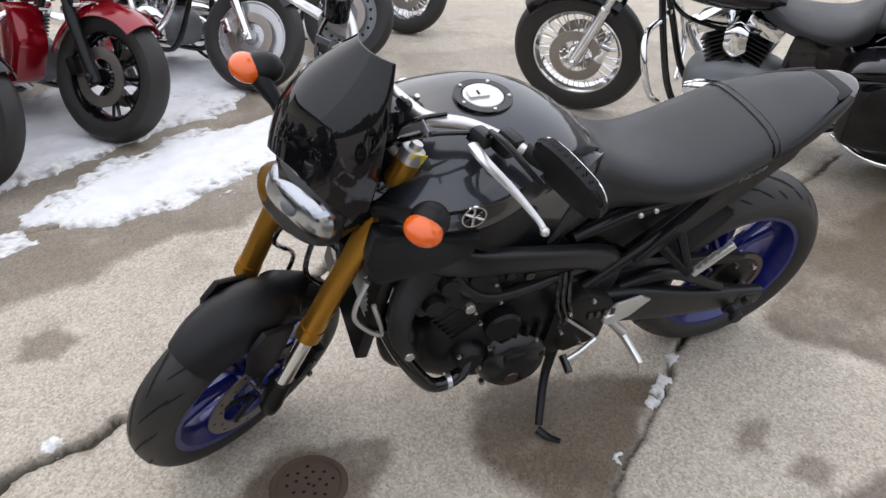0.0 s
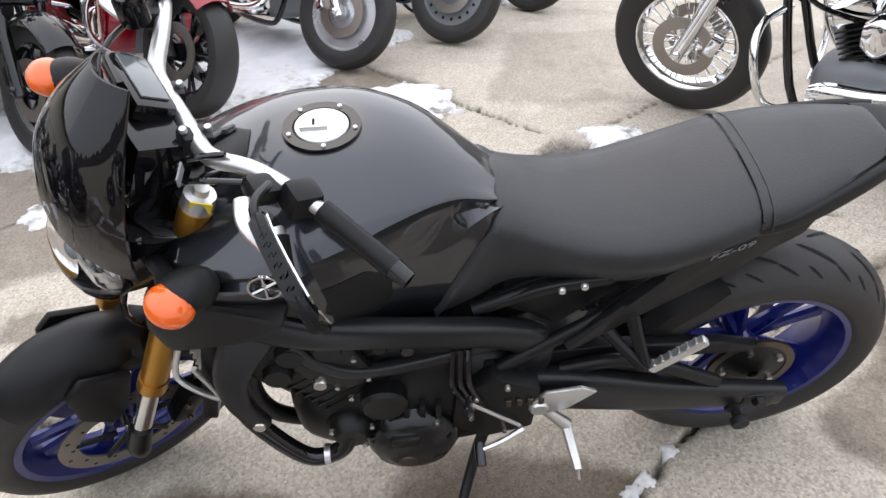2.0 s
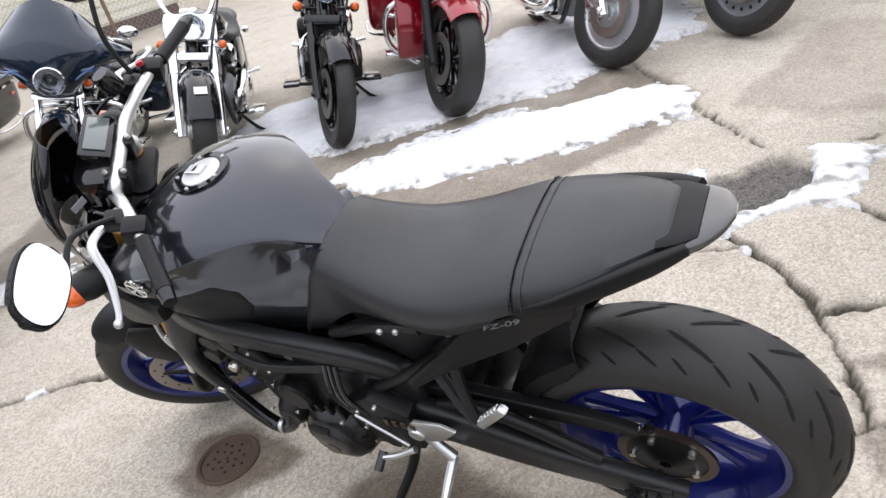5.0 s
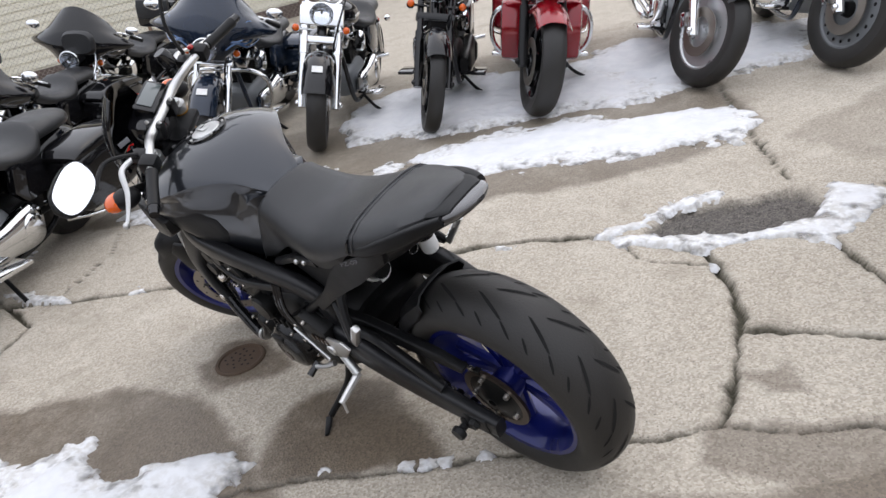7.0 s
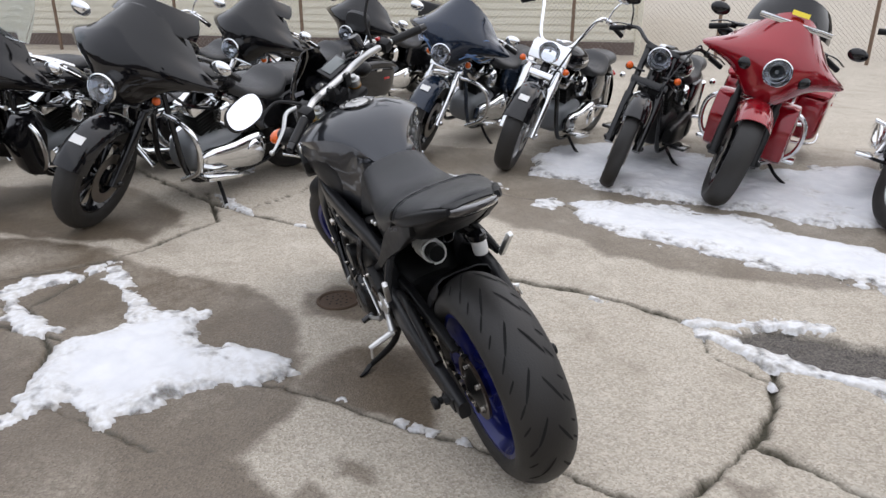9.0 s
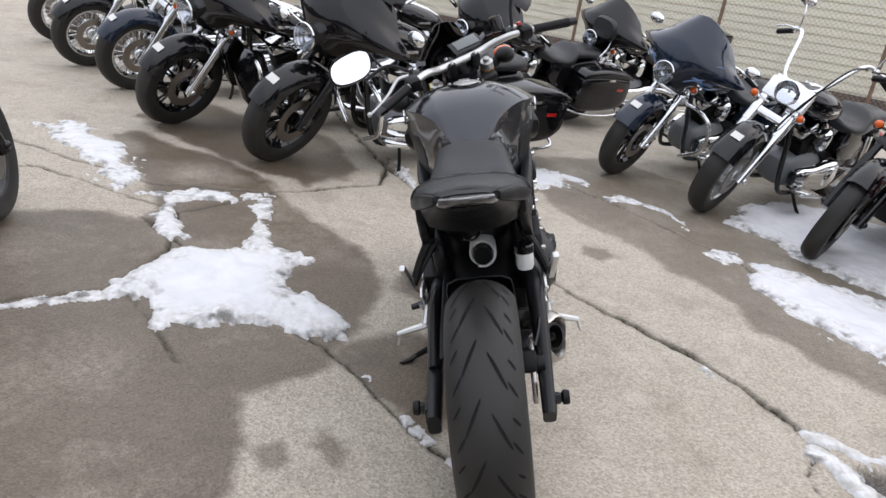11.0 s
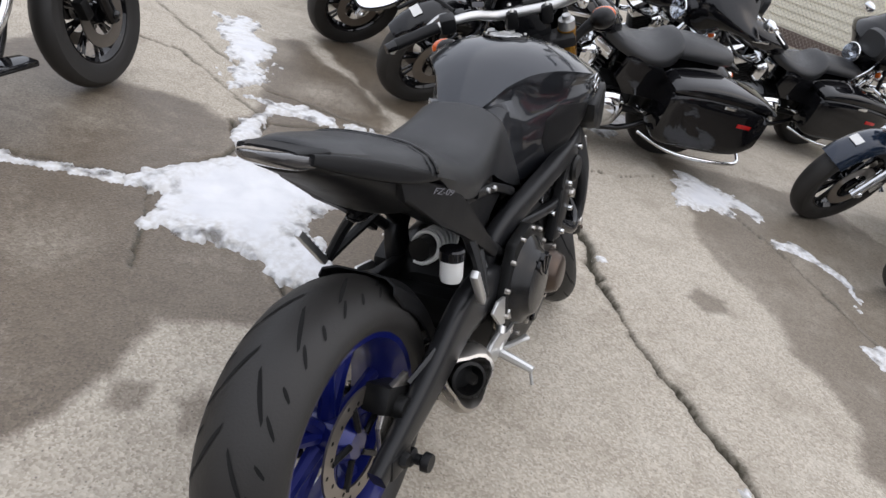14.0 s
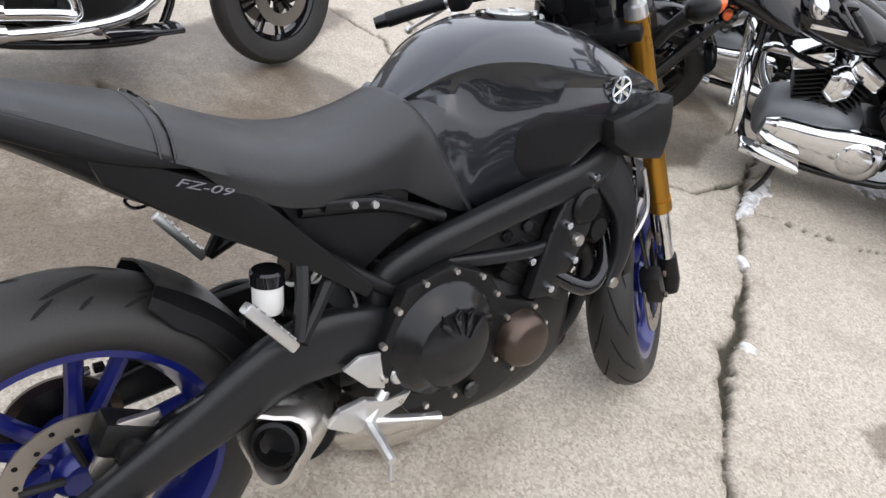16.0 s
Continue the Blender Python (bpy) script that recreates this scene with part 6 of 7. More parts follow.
    if passing:
        for s in (1, -1):
            q = p("passing_lamp", lathe([(0.02, -0.05), (0.05, -0.02), (0.056, 0.01), (0.05, 0.015)], "X", F(0.545, 0.17, s * 0.17), 22), CHROME, "small chrome passing lamp", m=T)
            part("lens", lathe([(0.05, 0.01), (0.03, 0.02), (0.001, 0.022)], "X", F(0.545, 0.17, s * 0.17), 18), REFLECT, q, m=T)
        p("lamp_bar", rod(F(0.545, 0.13, -0.17), F(0.545, 0.13, 0.17), 0.012, 8), CHROME, m=T)
    # bars
    rise = {"std": 0.14, "ape": 0.36, "low": 0.08}[bars]
    b0 = top_len + 0.04
    bar_mat = CHROME if fork is CHROME else GLOSSB
    p("handlebar", tube([F(b0 + rise * 0.9, -0.24, 0.40), F(b0 + rise, -0.16, 0.30), F(b0 + rise * 0.85, -0.06, 0.22), F(b0 + 0.02, 0.02, 0.12), F(b0, 0.03, 0.0), F(b0 + 0.02, 0.02, -0.12), F(b0 + rise * 0.85, -0.06, -0.22), F(b0 + rise, -0.16, -0.30), F(b0 + rise * 0.9, -0.24, -0.40)], 0.0135, 12, 5), bar_mat, "curved handlebar", m=T)
    for s in (1, -1):
        p("grip", tube([F(b0 + rise * 0.97, -0.18, s * 0.32), F(b0 + rise * 0.9, -0.25, s * 0.42)], 0.019, 12, smooth=False), MATT, m=T)
        p("lever_clamp", box(F(b0 + rise * 0.98, -0.14, s * 0.29), (0.06, 0.04, 0.04), bevel=0.01), bar_mat, m=T)
        p("lever", tube([F(b0 + rise * 0.96, -0.1, s * 0.29), F(b0 + rise * 0.94, -0.11, s * 0.36), F(b0 + rise * 0.9, -0.17, s * 0.43)], 0.008, 8, flat=0.6), bar_mat, m=T)
        if mirror_kind and not fairing:
            p("mirror_stem", tube([F(b0 + rise, -0.13, s * 0.28), F(b0 + rise + 0.08, -0.08, s * 0.30), F(b0 + rise + 0.14, -0.08, s * 0.33)], 0.006, 8), bar_mat, m=T)
            ms = p("mirror", ball((0, 0, 0), (0.018, 0.06, 0.035), 14), bar_mat, "oval mirror", m=T @ Matrix.Translation(F(b0 + rise + 0.17, -0.08, s * 0.34)))
            part("mirror_glass", ball((-0.008, 0, 0), (0.012, 0.053, 0.03), 14), MIRROR, ms, m=T @ Matrix.Translation(F(b0 + rise + 0.17, -0.08, s * 0.34)))
    p("dash_cable", tube([F(b0 + rise * 0.9, -0.1, 0.25), F(b0 + rise * 0.5, 0.1, 0.2), F(0.45, 0.12, 0.1), F(0.3, 0.0, 0.09)], 0.007, 6), GLOSSB, m=T)
    # fairing
    if fairing:
        prof = [(-0.15, 0.10, 0.22), (-0.10, 0.15, 0.245), (-0.04, 0.22, 0.25), (0.02, 0.38, 0.245), (0.075, 0.44, 0.235), (0.14, 0.41, 0.21), (0.21, 0.345, 0.165), (0.28, 0.28, 0.11), (0.34, 0.22, 0.05)]
        rows = []
        for z, half, f in smooth_sections(prof, 3):
            row = []
            for lift, order in ((0.0, range(17)), (0.012, range(16, -1, -1))):
                for k in order:
                    b = -1 + k / 8
                    row.append(F(0.62, 0.1) + Vector((f - 0.3 * (half / 0.44) * abs(b) ** 2.2 - lift, half * b, z + 0.03 - drop - (0.015 if z < 0 else min(0.15, 0.02 + 0.55 * z)) * abs(b) ** 2)))
            rows.append(row)
        fa = p("fairing", skin(bmesh.new(), rows), fairing, "glossy handlebar fairing", m=T)
        if flames:
            for s in (1, -1):
                for k in range(5):
                    q0 = F(0.62, 0.1) + Vector((0.165, s * 0.12, -0.05 + 0.03 * k))
                    pts = [q0 + Vector((0.03 - 0.1 * t * t * 2, s * (0.1 * t * 2), 0.03 * math.sin(6 * t + k) + 0.05 * t)) for t in (0, 0.35, 0.7, 1.0)]
                    part("flame_stripe", tube(pts, [0.006, 0.009, 0.006, 0.002], 6), FLAME, fa, "blue painted flame lick", m=T)
        if fairing is RED:
            for s in (1, -1):
                part("air_intake", ball(F(0.62, 0.1) + Vector((0.17, s * 0.165, -0.05)), (0.05, 0.05, 0.042), 16), GLOSSB, fa, "black oval intake", m=T)
        p("dash", box((0, 0, 0), (0.1, 0.4, 0.2), bevel=0.04), MATT, m=T @ Matrix.Translation(F(0.62, 0.1) + Vector((0.0, 0, 0.06))))
        for s in (1, -1):
            if mirror_kind:
                ms = p("mirror", ball(F(0.62, 0.1) + Vector((-0.1, s * 0.42, 0.16)), (0.03, 0.06, 0.04), 14), CHROME if fairing is not RED else GLOSSB, m=T)
    if shield:
        rows = []
        for i in range(7):
            t = i / 6
            row = []
            for lift, order in ((0, range(13)), (0.006, range(12, -1, -1))):
                for k in order:
                    b = -1 + k / 6
                    row.append(F(0.62, 0.1) + Vector((0.08 - 0.10 * t - 0.18 * abs(b) ** 2 - lift, (0.25 - 0.06 * t * t) * b, 0.30 - drop + shield[1] * t - 0.06 * abs(b) ** 2)))
            rows.append(row)
        ws = p("windshield", skin(bmesh.new(), rows), shield[0], "curved windshield", m=T)
        if fairing is RED:
            part("shield_trim", box((0, 0, 0), (0.02, 0.42, 0.03), bevel=0.006), CHROME, ws, m=T @ Matrix.Translation(F(0.62, 0.1) + Vector((0.085, 0, 0.31 - drop))))
            part("warning_label", box((0, 0, 0), (0.002, 0.1, 0.03)), YELLOW, ws, "yellow sticker", m=T @ Matrix.Translation(F(0.62, 0.1) + Vector((0.08, 0.0, 0.37 - drop))) @ pose(0, 0, 0, 0, -35, 0))
    # tank, seat
    p("fuel_tank", loft([(0.62, 0.06, 0.70, 0.76, 0.72), (0.70, 0.12, 0.69, 0.83, 0.76), (0.85, 0.165, 0.69, 0.89, 0.78), (1.0, 0.17, 0.71, 0.92, 0.81), (1.12, 0.14, 0.75, 0.92, 0.83), (1.2, 0.08, 0.80, 0.90, 0.85)]), paint, "rounded teardrop fuel tank")
    p("tank_cap", lathe([(0.002, 0.02), (0.03, 0.02), (0.036, 0.01), (0.036, -0.02)], "Z", (0.97, -0.06, 0.905), 20), CHROME)
    p("tank_console", loft([(0.7, 0.02, 0.8, 0.845, 0.82), (0.85, 0.035, 0.86, 0.905, 0.88), (1.02, 0.035, 0.9, 0.94, 0.92), (1.1, 0.02, 0.9, 0.935, 0.92)]), CHROME if fork is CHROME else GLOSSB)
    for s in (1, -1):
        p("tank_badge", box((0.95, s * 0.173, 0.80), (0.14, 0.004, 0.02), bevel=0.0015, m=pose(0, 0, 0, 0, 4, 0)), CHROME, "plain chrome tank badge")
    sw = 0.17 if wide_seat else 0.13
    p("rider_seat", seat_bm([(0.70, 0.08, 0.77, 0.02, 0.68), (0.6, 0.13, 0.725, 0.02, 0.64), (0.48, sw, 0.70, 0.02, 0.62), (0.36, sw + 0.01, 0.715, 0.025, 0.62), (0.28, sw * 0.95, 0.775, 0.03, 0.64), (0.25, sw * 0.85, 0.79, 0.03, 0.68)]), VINYL, "scooped black leather saddle")
    p("passenger_seat", seat_bm([(0.26, sw * 0.8, 0.77, 0.03, 0.68), (0.15, sw * 0.85, 0.78, 0.03, 0.69), (-0.02, sw * 0.75, 0.775, 0.03, 0.69), (-0.12, sw * 0.5, 0.755, 0.02, 0.69)]), VINYL, "black pillion pad")
    if backrest:
        p("backrest", loft([(-0.16, 0.12, 0.86, 1.04, 0.95), (-0.13, 0.15, 0.85, 1.06, 0.95), (-0.09, 0.13, 0.87, 1.04, 0.95)], power=3), VINYL, "padded black backrest")
        for s in (1, -1):
            p("backrest_bar", tube([(-0.02, s * 0.11, 0.66), (-0.14, s * 0.11, 0.8), (-0.16, s * 0.1, 0.96)], 0.009, 8), CHROME)
    if topbox:
        tb = p("top_box", box((-0.3, 0, 0.92), (0.36, 0.46, 0.28), bevel=0.06), paint, "hard luggage trunk")
        part("trunk_pad", box((-0.1, 0, 0.98), (0.06, 0.36, 0.2), bevel=0.025), VINYL, tb)
    # frame
    for s in (1, -1):
        p("frame_tube", tube([(1.18, s * 0.03, 0.80), (1.14, s * 0.08, 0.55), (1.06, s * 0.12, 0.24), (0.9, s * 0.13, 0.16), (0.4, s * 0.13, 0.18), (0.15, s * 0.12, 0.32)], 0.018, 10, 4), paint if fork is CHROME else GLOSSB)
        p("shock", tube([(0.02, s * 0.13, 0.33), (0.12, s * 0.13, 0.6)], 0.028, 12, smooth=False), CHROME)
        p("swingarm", tube([(0.5, s * 0.11, 0.3), (0.0, s * 0.12, rr)], 0.022, 10, smooth=False), SATIN)
    p("steering_head", rod(F(0.44, -0.0), F(0.66, 0.0), 0.035, 14), paint)
    # engine
    p("crankcase", loft([(0.55, 0.09, 0.22, 0.40, 0.31), (0.65, 0.13, 0.18, 0.45, 0.31), (0.82, 0.14, 0.18, 0.47, 0.31), (0.98, 0.12, 0.2, 0.42, 0.31), (1.02, 0.08, 0.25, 0.38, 0.31)], power=3), ENGINE if engine is ENGINE else GREYD, "V-twin crankcase")
    p("gearbox", box((0.5, 0, 0.33), (0.2, 0.24, 0.2), bevel=0.03), ENGINE)
    for side, ang in ((1, 24), (-1, -24)):
        cm = Matrix.Translation((0.80, 0, 0.36)) @ pose(0, 0, 0, 0, ang, 0)
        p("cylinder", lathe([(0.066, 0.04), (0.066, 0.24)], "Z", (0, 0, 0), 20), ENGINE, m=cm)
        for k in range(9):
            p("cooling_fin", box((0, 0, 0.06 + 0.021 * k), (0.165 - 0.004 * abs(k - 3), 0.18, 0.008), bevel=0.003), ENGINE if k % 1 == 0 else ALU, m=cm)
        p("rocker_cover", box((0, 0, 0.285), (0.17, 0.17, 0.075), bevel=0.022), engine, "rocker cover", m=cm)
        for yy in (-0.03, 0.03):
            p("pushrod_tube", rod((0.02 * side, -0.11 + yy * 0.5, 0.02), (0.0, -0.10 + yy, 0.26), 0.011, 10), engine, m=cm)
        p("exhaust_pipe", tube([(0.80 + side * 0.16, -0.1, 0.56), (0.80 + side * 0.22 + 0.06, -0.17, 0.5), (0.95 if side > 0 else 0.72, -0.19, 0.3), (0.6, -0.2, 0.225 if side > 0 else 0.29), (0.0, -0.205, 0.225 if side > 0 else 0.30)], 0.024, 12, 5), CHROME, "chrome exhaust pipe")
    pipes = [(-0.42, 0.225), ] if not pipe_wrap else [(-0.25, 0.225), (-0.2, 0.30)]
    for xe, z in pipes:
        p("muffler", lathe([(0.001, xe + 0.02), (0.034, xe + 0.02), (0.038, xe), (0.046, xe + 0.03), (0.046, 0.38), (0.03, 0.48)], "X", (0, -0.205, z), 20), CHROME, "long chrome muffler")
    if pipe_wrap:
        for k in range(3):
            p("heat_shield_slot", lathe([(0.047, -0.008), (0.0475, 0), (0.047, 0.008)], "X", (0.18 - 0.05 * k, -0.205, 0.225), 20), GLOSSB)
    p("air_cleaner", lathe([(0.003, -0.07), (0.055, -0.07), (0.075, -0.055), (0.08, -0.02), (0.06, 0.0)], "Y", (0.80, -0.12, 0.56), 28), engine, "round air cleaner")
    p("cam_cover", loft([(0.66, 0.03, 0.26, 0.36, 0.31), (0.72, 0.05, 0.22, 0.42, 0.31), (0.86, 0.055, 0.21, 0.43, 0.31), (0.95, 0.03, 0.26, 0.38, 0.31)], power=3), engine, m=Matrix.Translation((0, -0.14, 0)))
    # primary side: long cover with round derby and horn
    p("primary_cover", loft([(0.46, 0.03, 0.24, 0.38, 0.31), (0.50, 0.05, 0.20, 0.42, 0.31), (0.60, 0.055, 0.19, 0.42, 0.31), (0.75, 0.05, 0.21, 0.39, 0.30), (0.92, 0.05, 0.22, 0.38, 0.30), (0.99, 0.03, 0.25, 0.35, 0.30)], power=3), engine, "long polished primary cover", m=Matrix.Translation((0, 0.16, 0)))
    p("derby_cover", lathe([(0.002, 0.02), (0.06, 0.02), (0.075, 0.01), (0.082, 0.0)], "Y", (0.58, 0.205, 0.31), 30), engine, "round derby cover")
    p("horn_cover", loft([(0.74, 0.035, 0.53, 0.63, 0.58), (0.79, 0.05, 0.5, 0.66, 0.58), (0.84, 0.035, 0.53, 0.63, 0.58)], power=3), CHROME, "chrome horn cover", m=Matrix.Translation((0, 0.13, 0)))
    p("oil_tank", box((0.42, -0.1, 0.52), (0.18, 0.1, 0.2), bevel=0.04), paint)
    p("side_cover", plate([(0.28, 0.42), (0.5, 0.42), (0.58, 0.5), (0.55, 0.64), (0.36, 0.66), (0.27, 0.56)], 0.12, 0.17, 0.02), paint)
    p("battery_cover", plate([(0.28, 0.42), (0.5, 0.42), (0.58, 0.5), (0.55, 0.64), (0.36, 0.66), (0.27, 0.56)], -0.17, -0.15, 0.008), paint)
    for s in (1, -1):
        p("footboard", box((0.93, s * 0.27, 0.24), (0.28, 0.11, 0.025), bevel=0.01, m=pose(0, 0, 0, 0, -6, 0)), CHROME if engine is CHROME else GLOSSB, "footboard")
        p("footboard_bracket", rod((0.93, s * 0.13, 0.22), (0.93, s * 0.27, 0.23), 0.012, 8), ENGINE)
        p("passenger_peg", rod((0.38, s * 0.16, 0.36), (0.36, s * 0.27, 0.38), 0.015, 10), CHROME)
    if crash:
        for s in (1, -1):
            p("crash_bar", tube([(1.15, s * 0.04, 0.60), (1.18, s * 0.2, 0.60), (1.16, s * 0.31, 0.52), (1.12, s * 0.30, 0.33), (1.1, s * 0.13, 0.2)], 0.016, 12, 6), CHROME, "chrome crash bar")
            if lowers:
                p("leg_fairing", plate([(1.22, 0.62), (1.28, 0.45), (1.2, 0.25), (1.08, 0.22), (1.06, 0.5), (1.12, 0.64)], s * 0.1, s * 0.26, 0.04), paint, "painted lower fairing")
    for s in (1, -1):
        if bags:
            bag = p("saddlebag", loft([(0.30, 0.09, 0.30, 0.55, 0.44), (0.24, 0.115, 0.25, 0.60, 0.44), (0.0, 0.12, 0.24, 0.62, 0.44), (-0.25, 0.12, 0.26, 0.60, 0.44), (-0.36, 0.10, 0.32, 0.56, 0.44)], power=4.5), paint, "hard saddlebag", m=Matrix.Translation((0, s * 0.26, 0)))
            part("lid", loft([(0.31, 0.10, 0.58, 0.60, 0.585), (0.24, 0.12, 0.585, 0.645, 0.60), (0.0, 0.125, 0.59, 0.67, 0.61), (-0.25, 0.125, 0.58, 0.645, 0.6), (-0.37, 0.105, 0.56, 0.6, 0.58)], power=4), paint, bag, m=Matrix.Translation((0, s * 0.26, 0)))
            part("latch", box((-0.05, s * 0.386, 0.575), (0.08, 0.008, 0.022), bevel=0.003), CHROME, bag)
            part("reflector", box((-0.2, s * 0.383, 0.48), (0.09, 0.006, 0.025), bevel=0.002), REDLENS, bag, "red reflector")
            p("bag_rail", tube([(0.3, s * 0.2, 0.22), (0.1, s * 0.36, 0.21), (-0.3, s * 0.36, 0.22), (-0.38, s * 0.22, 0.24)], 0.012, 10), CHROME)
        rear_i = p("rear_indicator", ball((-0.3, s * 0.14, 0.55), (0.03, 0.03, 0.03), 12), CHROME)
        part("amber_lens", ball((-0.315, s * 0.14, 0.55), (0.02, 0.026, 0.026), 10), ORANGE, rear_i)
    p("tail_lamp", ball((-0.34, 0, 0.53), (0.04, 0.06, 0.035), 14), REDLENS, "red tail lamp")
    p("side_stand", tube([(0.85, 0.15, 0.18), (0.88, 0.24, 0.1), (0.93, 0.33, 0.065)], 0.012, 8), SATIN)
    p("wiring", tube([(1.16, 0.05, 0.75), (1.05, 0.1, 0.66), (0.9, 0.11, 0.62), (0.7, 0.1, 0.6)], 0.01, 6), GLOSSB)
    return top


HEAD = 127
cruiser("motorcycle", (2.85, 1.27), HEAD, "black touring cruiser with handlebar fairing and hard saddlebags", wheel_kind="mag", fork=GLOSSB, fairing=GLOSSB, shield=(SMOKE, 0.1), bags=True, steer=24, size=1.03)
cruiser("motorcycle", (3.38, 2.14), HEAD, "black touring cruiser with chrome fork and clear windshield", wheel_kind="mag", fork=CHROME, fairing=GLOSSB, shield=(WSHIELD, 0.28), bags=True, passing=True, lowers=True, steer=22)
cruiser("motorcycle", (4.25, 2.82), HEAD, "black touring cruiser with chrome lamps and flame-striped fender", wheel_kind="spoke", fork=CHROME, nacelle=True, bags=True, passing=True, flames=False, fender=NAVY)
cruiser("motorcycle", (4.9, 3.52), HEAD, "black cruiser with spoked wheels and chrome nacelle", wheel_kind="spoke", fork=CHROME, nacelle=True, bars="std")
cruiser("motorcycle", (5.9, 4.3), HEAD, "black cruiser with chrome fork at the end of the row", wheel_kind="spoke", fork=CHROME, bars="std")
cruiser("motorcycle", (3.80, -1.10), HEAD, "dark blue touring cruiser with blue flames on its fairing", wheel_kind="mag", fork=CHROME, paint=NAVY, fairing=NAVY, flames=True, bags=True)
cruiser("motorcycle", (3.13, -1.59), HEAD, "black cruiser with white chrome fork and high handlebar", wheel_kind="disc", fork=CHROME, nacelle=True, bars="ape", crash=False, fw=0.13)
cruiser("motorcycle", (2.46, -2.06), HEAD, "black stripped cruiser with black cast wheels", wheel_kind="mag", fork=GLOSSB, engine=ENGINE, bars="std", crash=False, wide_seat=False, tag=False, fw=0.1)
cruiser("motorcycle", (1.86, -2.46), HEAD, "candy red touring motorcycle with large fairing", wheel_kind="mag", fork=SATIN, paint=RED, fairing=RED, shield=(SMOKE, 0.16), bags=True, lowers=True, tag=False, size=1.04, fw=0.14)
cruiser("motorcycle", (1.07, -3.08), HEAD, "black cruiser with solid silver front wheel", wheel_kind="disc", fork=CHROME, bars="std", crash=False, tag=False, steer=26)
cruiser("motorcycle", (0.38, -3.47), HEAD, "black cruiser with drilled grey disc wheels", wheel_kind="holes", fork=CHROME, bars="std", crash=False, tag=False, paint=NAVY, steer=22)
cruiser("motorcycle", (-0.27, -4.13), HEAD, "black cruiser with bright spoked wheels", wheel_kind="spoke", fork=CHROME, bars="std", crash=False, tag=False)
cruiser("motorcycle", (-0.72, -2.08), -50, "black bagger with large chrome spoked front wheel", wheel_kind="spoke", fork=CHROME, bars="ape", bags=True, fr=0.36, fw=0.12, tag=False, steer=8, size=1.04)
cruiser("motorcycle", (1.33, 2.17), 2, "black cruiser with chrome staggered exhaust and cast wheels", wheel_kind="mag", fork=GLOSSB, engine=ENGINE, bars="low", crash=False, wide_seat=False, tag=False, pipe_wrap=True, fw=0.11, lean=6)
cruiser("motorcycle", (4.75, 0.35), HEAD, "black touring cruiser with batwing fairing parked in the second row", wheel_kind="mag", fork=CHROME, fairing=GLOSSB, shield=(SMOKE, 0.08), bags=True, backrest=True, passing=True)
cruiser("motorcycle", (5.3, 1.3), HEAD, "chrome-laden cruiser with high handlebar in the second row", wheel_kind="spoke", fork=CHROME, bars="ape", backrest=True)
cruiser("motorcycle", (5.9, -0.9), HEAD, "black touring cruiser with luggage trunk in the second row", wheel_kind="mag", fork=CHROME, fairing=GLOSSB, bags=True, topbox=True)


# ---- building and fence behind the row ----
wall_dir = Vector((0.50, 0.866, 0)).normalized()
wall_out = Vector((-wall_dir.y, wall_dir.x, 0))
corner = Vector((9.5, -7.4, 0))
SIDING = mat("cream_painted_siding", (0.78, 0.75, 0.63), 0.55, bump=0.15, scale=12, vary=0.08)
FENCE = mat("galvanised_wire", (0.36, 0.33, 0.29), 0.5, 0.3, vary=0.3)
POST = mat("rusty_post", (0.2, 0.14, 0.1), 0.65, 0.3, vary=0.4)
BRICK = mat("dark_stone", (0.12, 0.09, 0.08), 0.8, bump=0.4, scale=20, vary=0.4)


def wall_bm(a, along, length, height, thick, board=0.13):
    """A wall of lapped boards: a core with overlapping courses on its face."""
    n = Vector((-along.y, along.x, 0))
    bm = bmesh.new()
    rows = int(height / board)
    for side in (0,):
        prof = [(0, 0)]
        for k in range(rows):
            prof += [(0.022, k * board), (0.004, (k + 1) * board)]
        prof += [(0, rows * board), (-thick, rows * board), (-thick, 0)]
        rings = [[a + along * u + n * d + Vector((0, 0, z)) for d, z in prof] for u in (0, length)]
        skin(bm, rings)
    return bm


building = thing("building", Matrix.Identity(4), "cream lap-sided building behind a wire fence", "building")
part("wall", wall_bm(corner, wall_dir, 26, 3.64, 0.2), SIDING, building, "cream lap siding", smooth=False)
part("wall", wall_bm(corner - wall_out * 14 - wall_dir * 0.0, wall_out, 13.98, 3.64, 0.2), SIDING, building, "cream lap siding", smooth=False)
part("foundation", box((0, 0, 0.1), (26, 0.1, 0.25)), BRICK, building, m=Matrix.Translation(corner + wall_dir * 13 + wall_out * 0.0) @ Matrix.Rotation(math.atan2(wall_dir.y, wall_dir.x), 4, "Z"))
part("corner_board", box((0, 0, 1.82), (0.1, 0.1, 3.64), bevel=0.01), SIDING, building, m=Matrix.Translation(corner + wall_out * 0.02) @ Matrix.Rotation(math.atan2(wall_dir.y, wall_dir.x), 4, "Z"))
part("roof", plate([(-0.4, -0.6), (26.5, -0.6), (26.5, 14.4), (-0.4, 14.4)], 3.64, 3.8, 0.02, plane="XY"), BRICK, building, m=Matrix.Translation(corner) @ Matrix.Rotation(math.atan2(wall_dir.y, wall_dir.x), 4, "Z") @ Matrix.Scale(-1, 4, (0, 1, 0)))
win = part("window", box((-0.03, 0, 1.5), (0.06, 0.9, 1.1), bevel=0.01), WHITE, building, "white framed window", m=Matrix.Translation(corner - wall_out * 3.0 - wall_dir * 0.0) @ Matrix.Rotation(math.atan2(wall_dir.y, wall_dir.x), 4, "Z"))
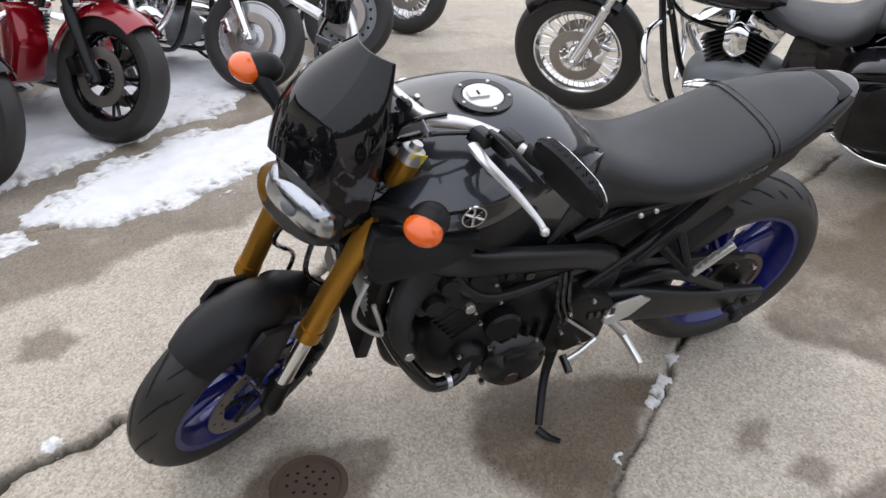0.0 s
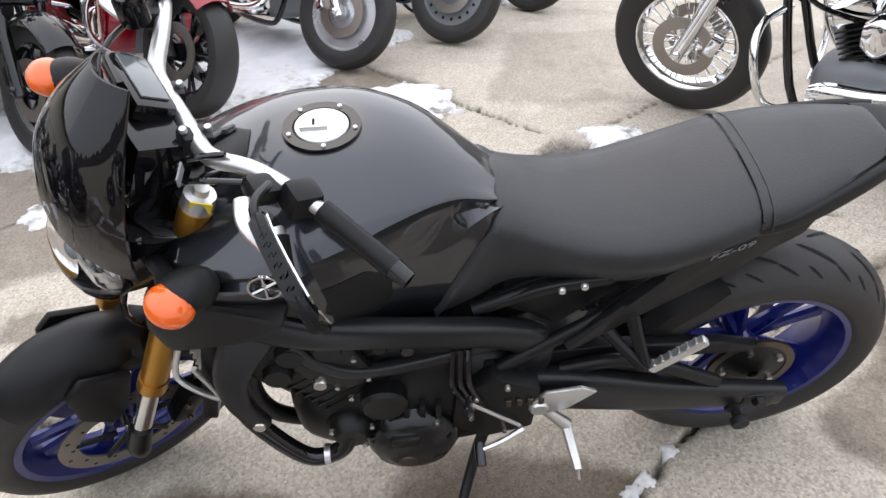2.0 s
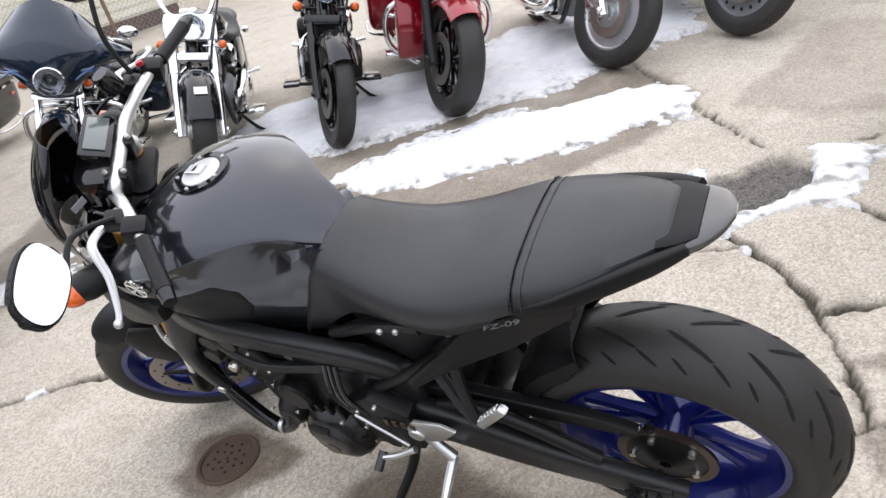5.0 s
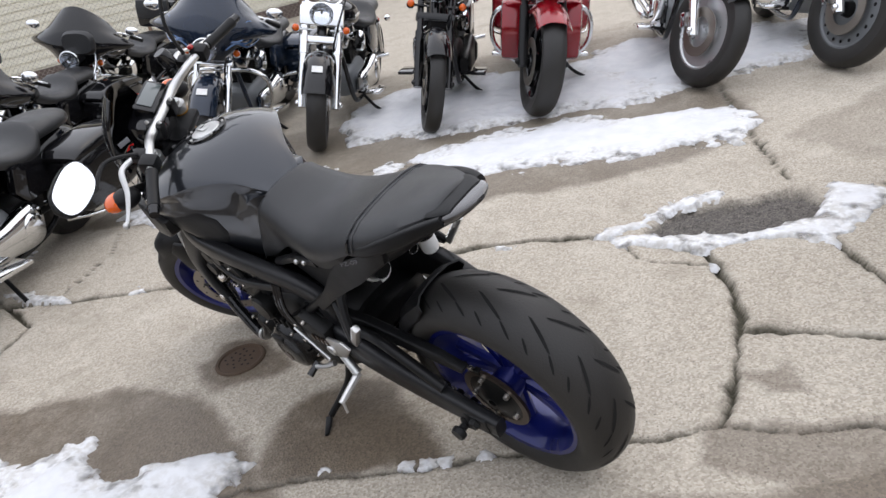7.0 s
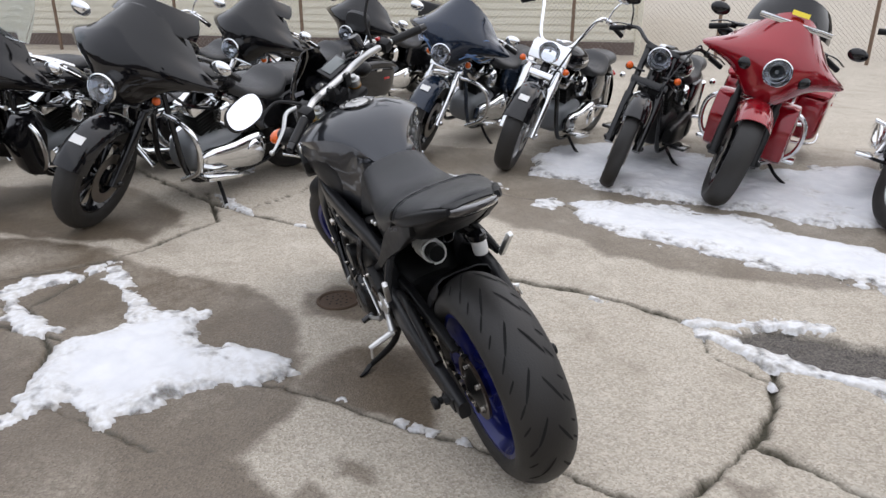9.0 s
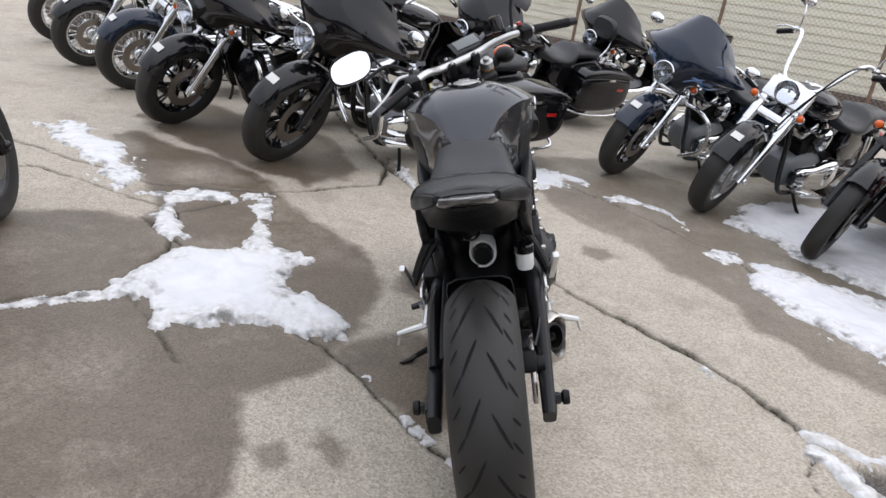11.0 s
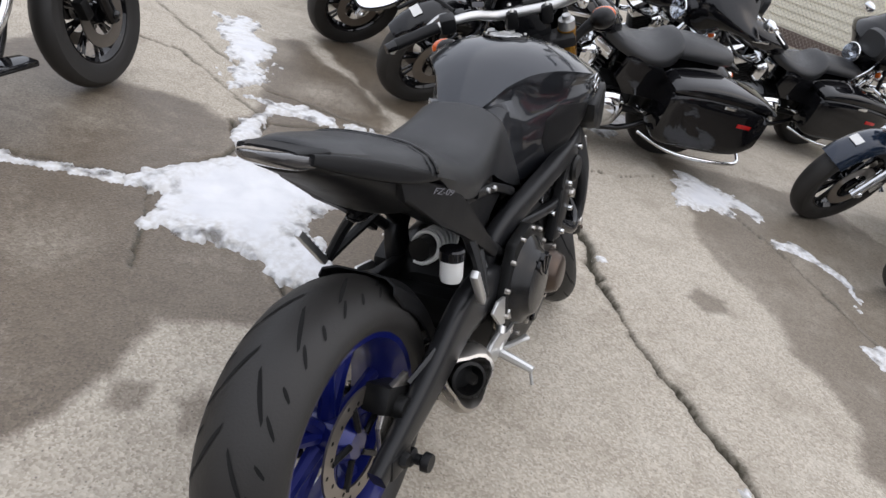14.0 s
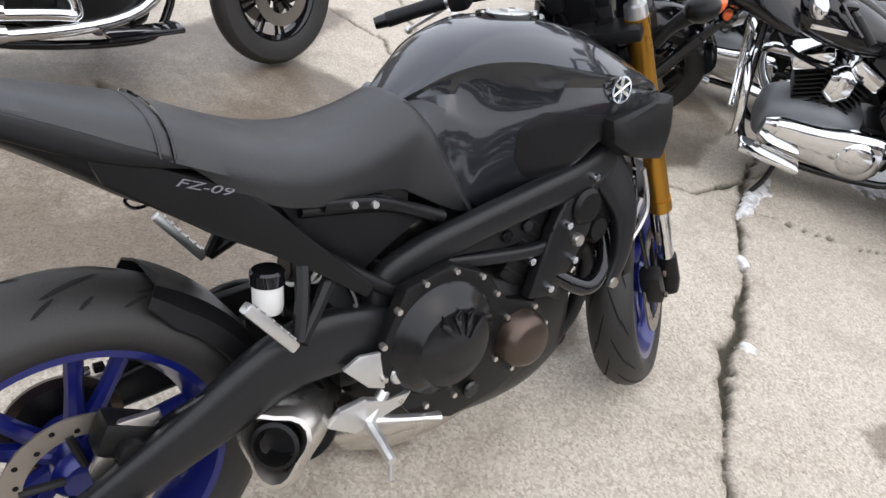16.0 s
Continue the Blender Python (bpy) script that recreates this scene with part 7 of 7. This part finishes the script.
part("pane", box((-0.065, 0, 1.5), (0.01, 0.78, 0.98)), GLOSSB, win, m=Matrix.Translation(corner - wall_out * 3.0) @ Matrix.Rotation(math.atan2(wall_dir.y, wall_dir.x), 4, "Z"))

fence = thing("fence", Matrix.Identity(4), "chain-link fence on rusty posts before the building", "fence")
f0 = corner + wall_out * 0.9 - wall_dir * 6.0
for k in range(13):
    q = f0 + wall_dir * 2.4 * k
    part("post", rod(q, q + Vector((0, 0, 1.9)), 0.03, 10), POST, fence, "rusty steel post")
part("rail", rod(f0 + Vector((0, 0, 1.86)), f0 + wall_dir * 28.8 + Vector((0, 0, 1.86)), 0.02, 8), POST, fence)
verts, edges, faces = [], [], []
step = 0.075
count = int(28.8 / step)
for k in range(-25, count):
    for sgn in (1, -1):
        u0, u1, z0, z1 = k * step, k * step + 1.8, 0.05, 1.85
        if u0 < 0:
            z0, u0 = z0 - u0, 0
        if u1 > 28.8:
            z1, u1 = z1 - (u1 - 28.8), 28.8
        if z1 <= z0:
            continue
        if sgn < 0:
            z0, z1 = 1.9 - z0, 1.9 - z1
        a, b = f0 + wall_dir * u0 + Vector((0, 0, z0)), f0 + wall_dir * u1 + Vector((0, 0, z1))
        d = (b - a).normalized().cross(wall_out).normalized() * 0.0019
        i = len(verts)
        for q in (a, b):
            verts += [q + d, q + wall_out * 0.003, q - d]
        faces += [(i, i + 1, i + 4, i + 3), (i + 1, i + 2, i + 5, i + 4), (i + 2, i, i + 3, i + 5)]
wire_me = bpy.data.meshes.new("wire_mesh")
wire_me.from_pydata([tuple(v) for v in verts], [], faces)
wire_me.materials.append(FENCE)
wire = tagged(new("wire_mesh", wire_me), "diamond wire mesh", kind="stuff")
wire.parent = fence

# added ring of dull brown all round: closes the horizon and darkens reflections
RING_BROWN = mat("backdrop_ring_brown", (0.085, 0.075, 0.065), 0.9, bump=0.5, scale=3, vary=0.5)
rows = [[], []]
rng = np.random.RandomState(5)
for k in range(240):
    a = 2 * math.pi * k / 240
    hgt = 7 + 2.5 * math.sin(5 * a) + 3.0 * rng.rand()
    rows[0].append((70 * math.cos(a), 70 * math.sin(a), -0.5))
    rows[1].append((72 * math.cos(a), 72 * math.sin(a), hgt))
tagged(part("backdrop", skin(bmesh.new(), rows, caps=False), RING_BROWN, None), "added dark ring that closes the horizon and darkens reflections", "trees", kind="structure")
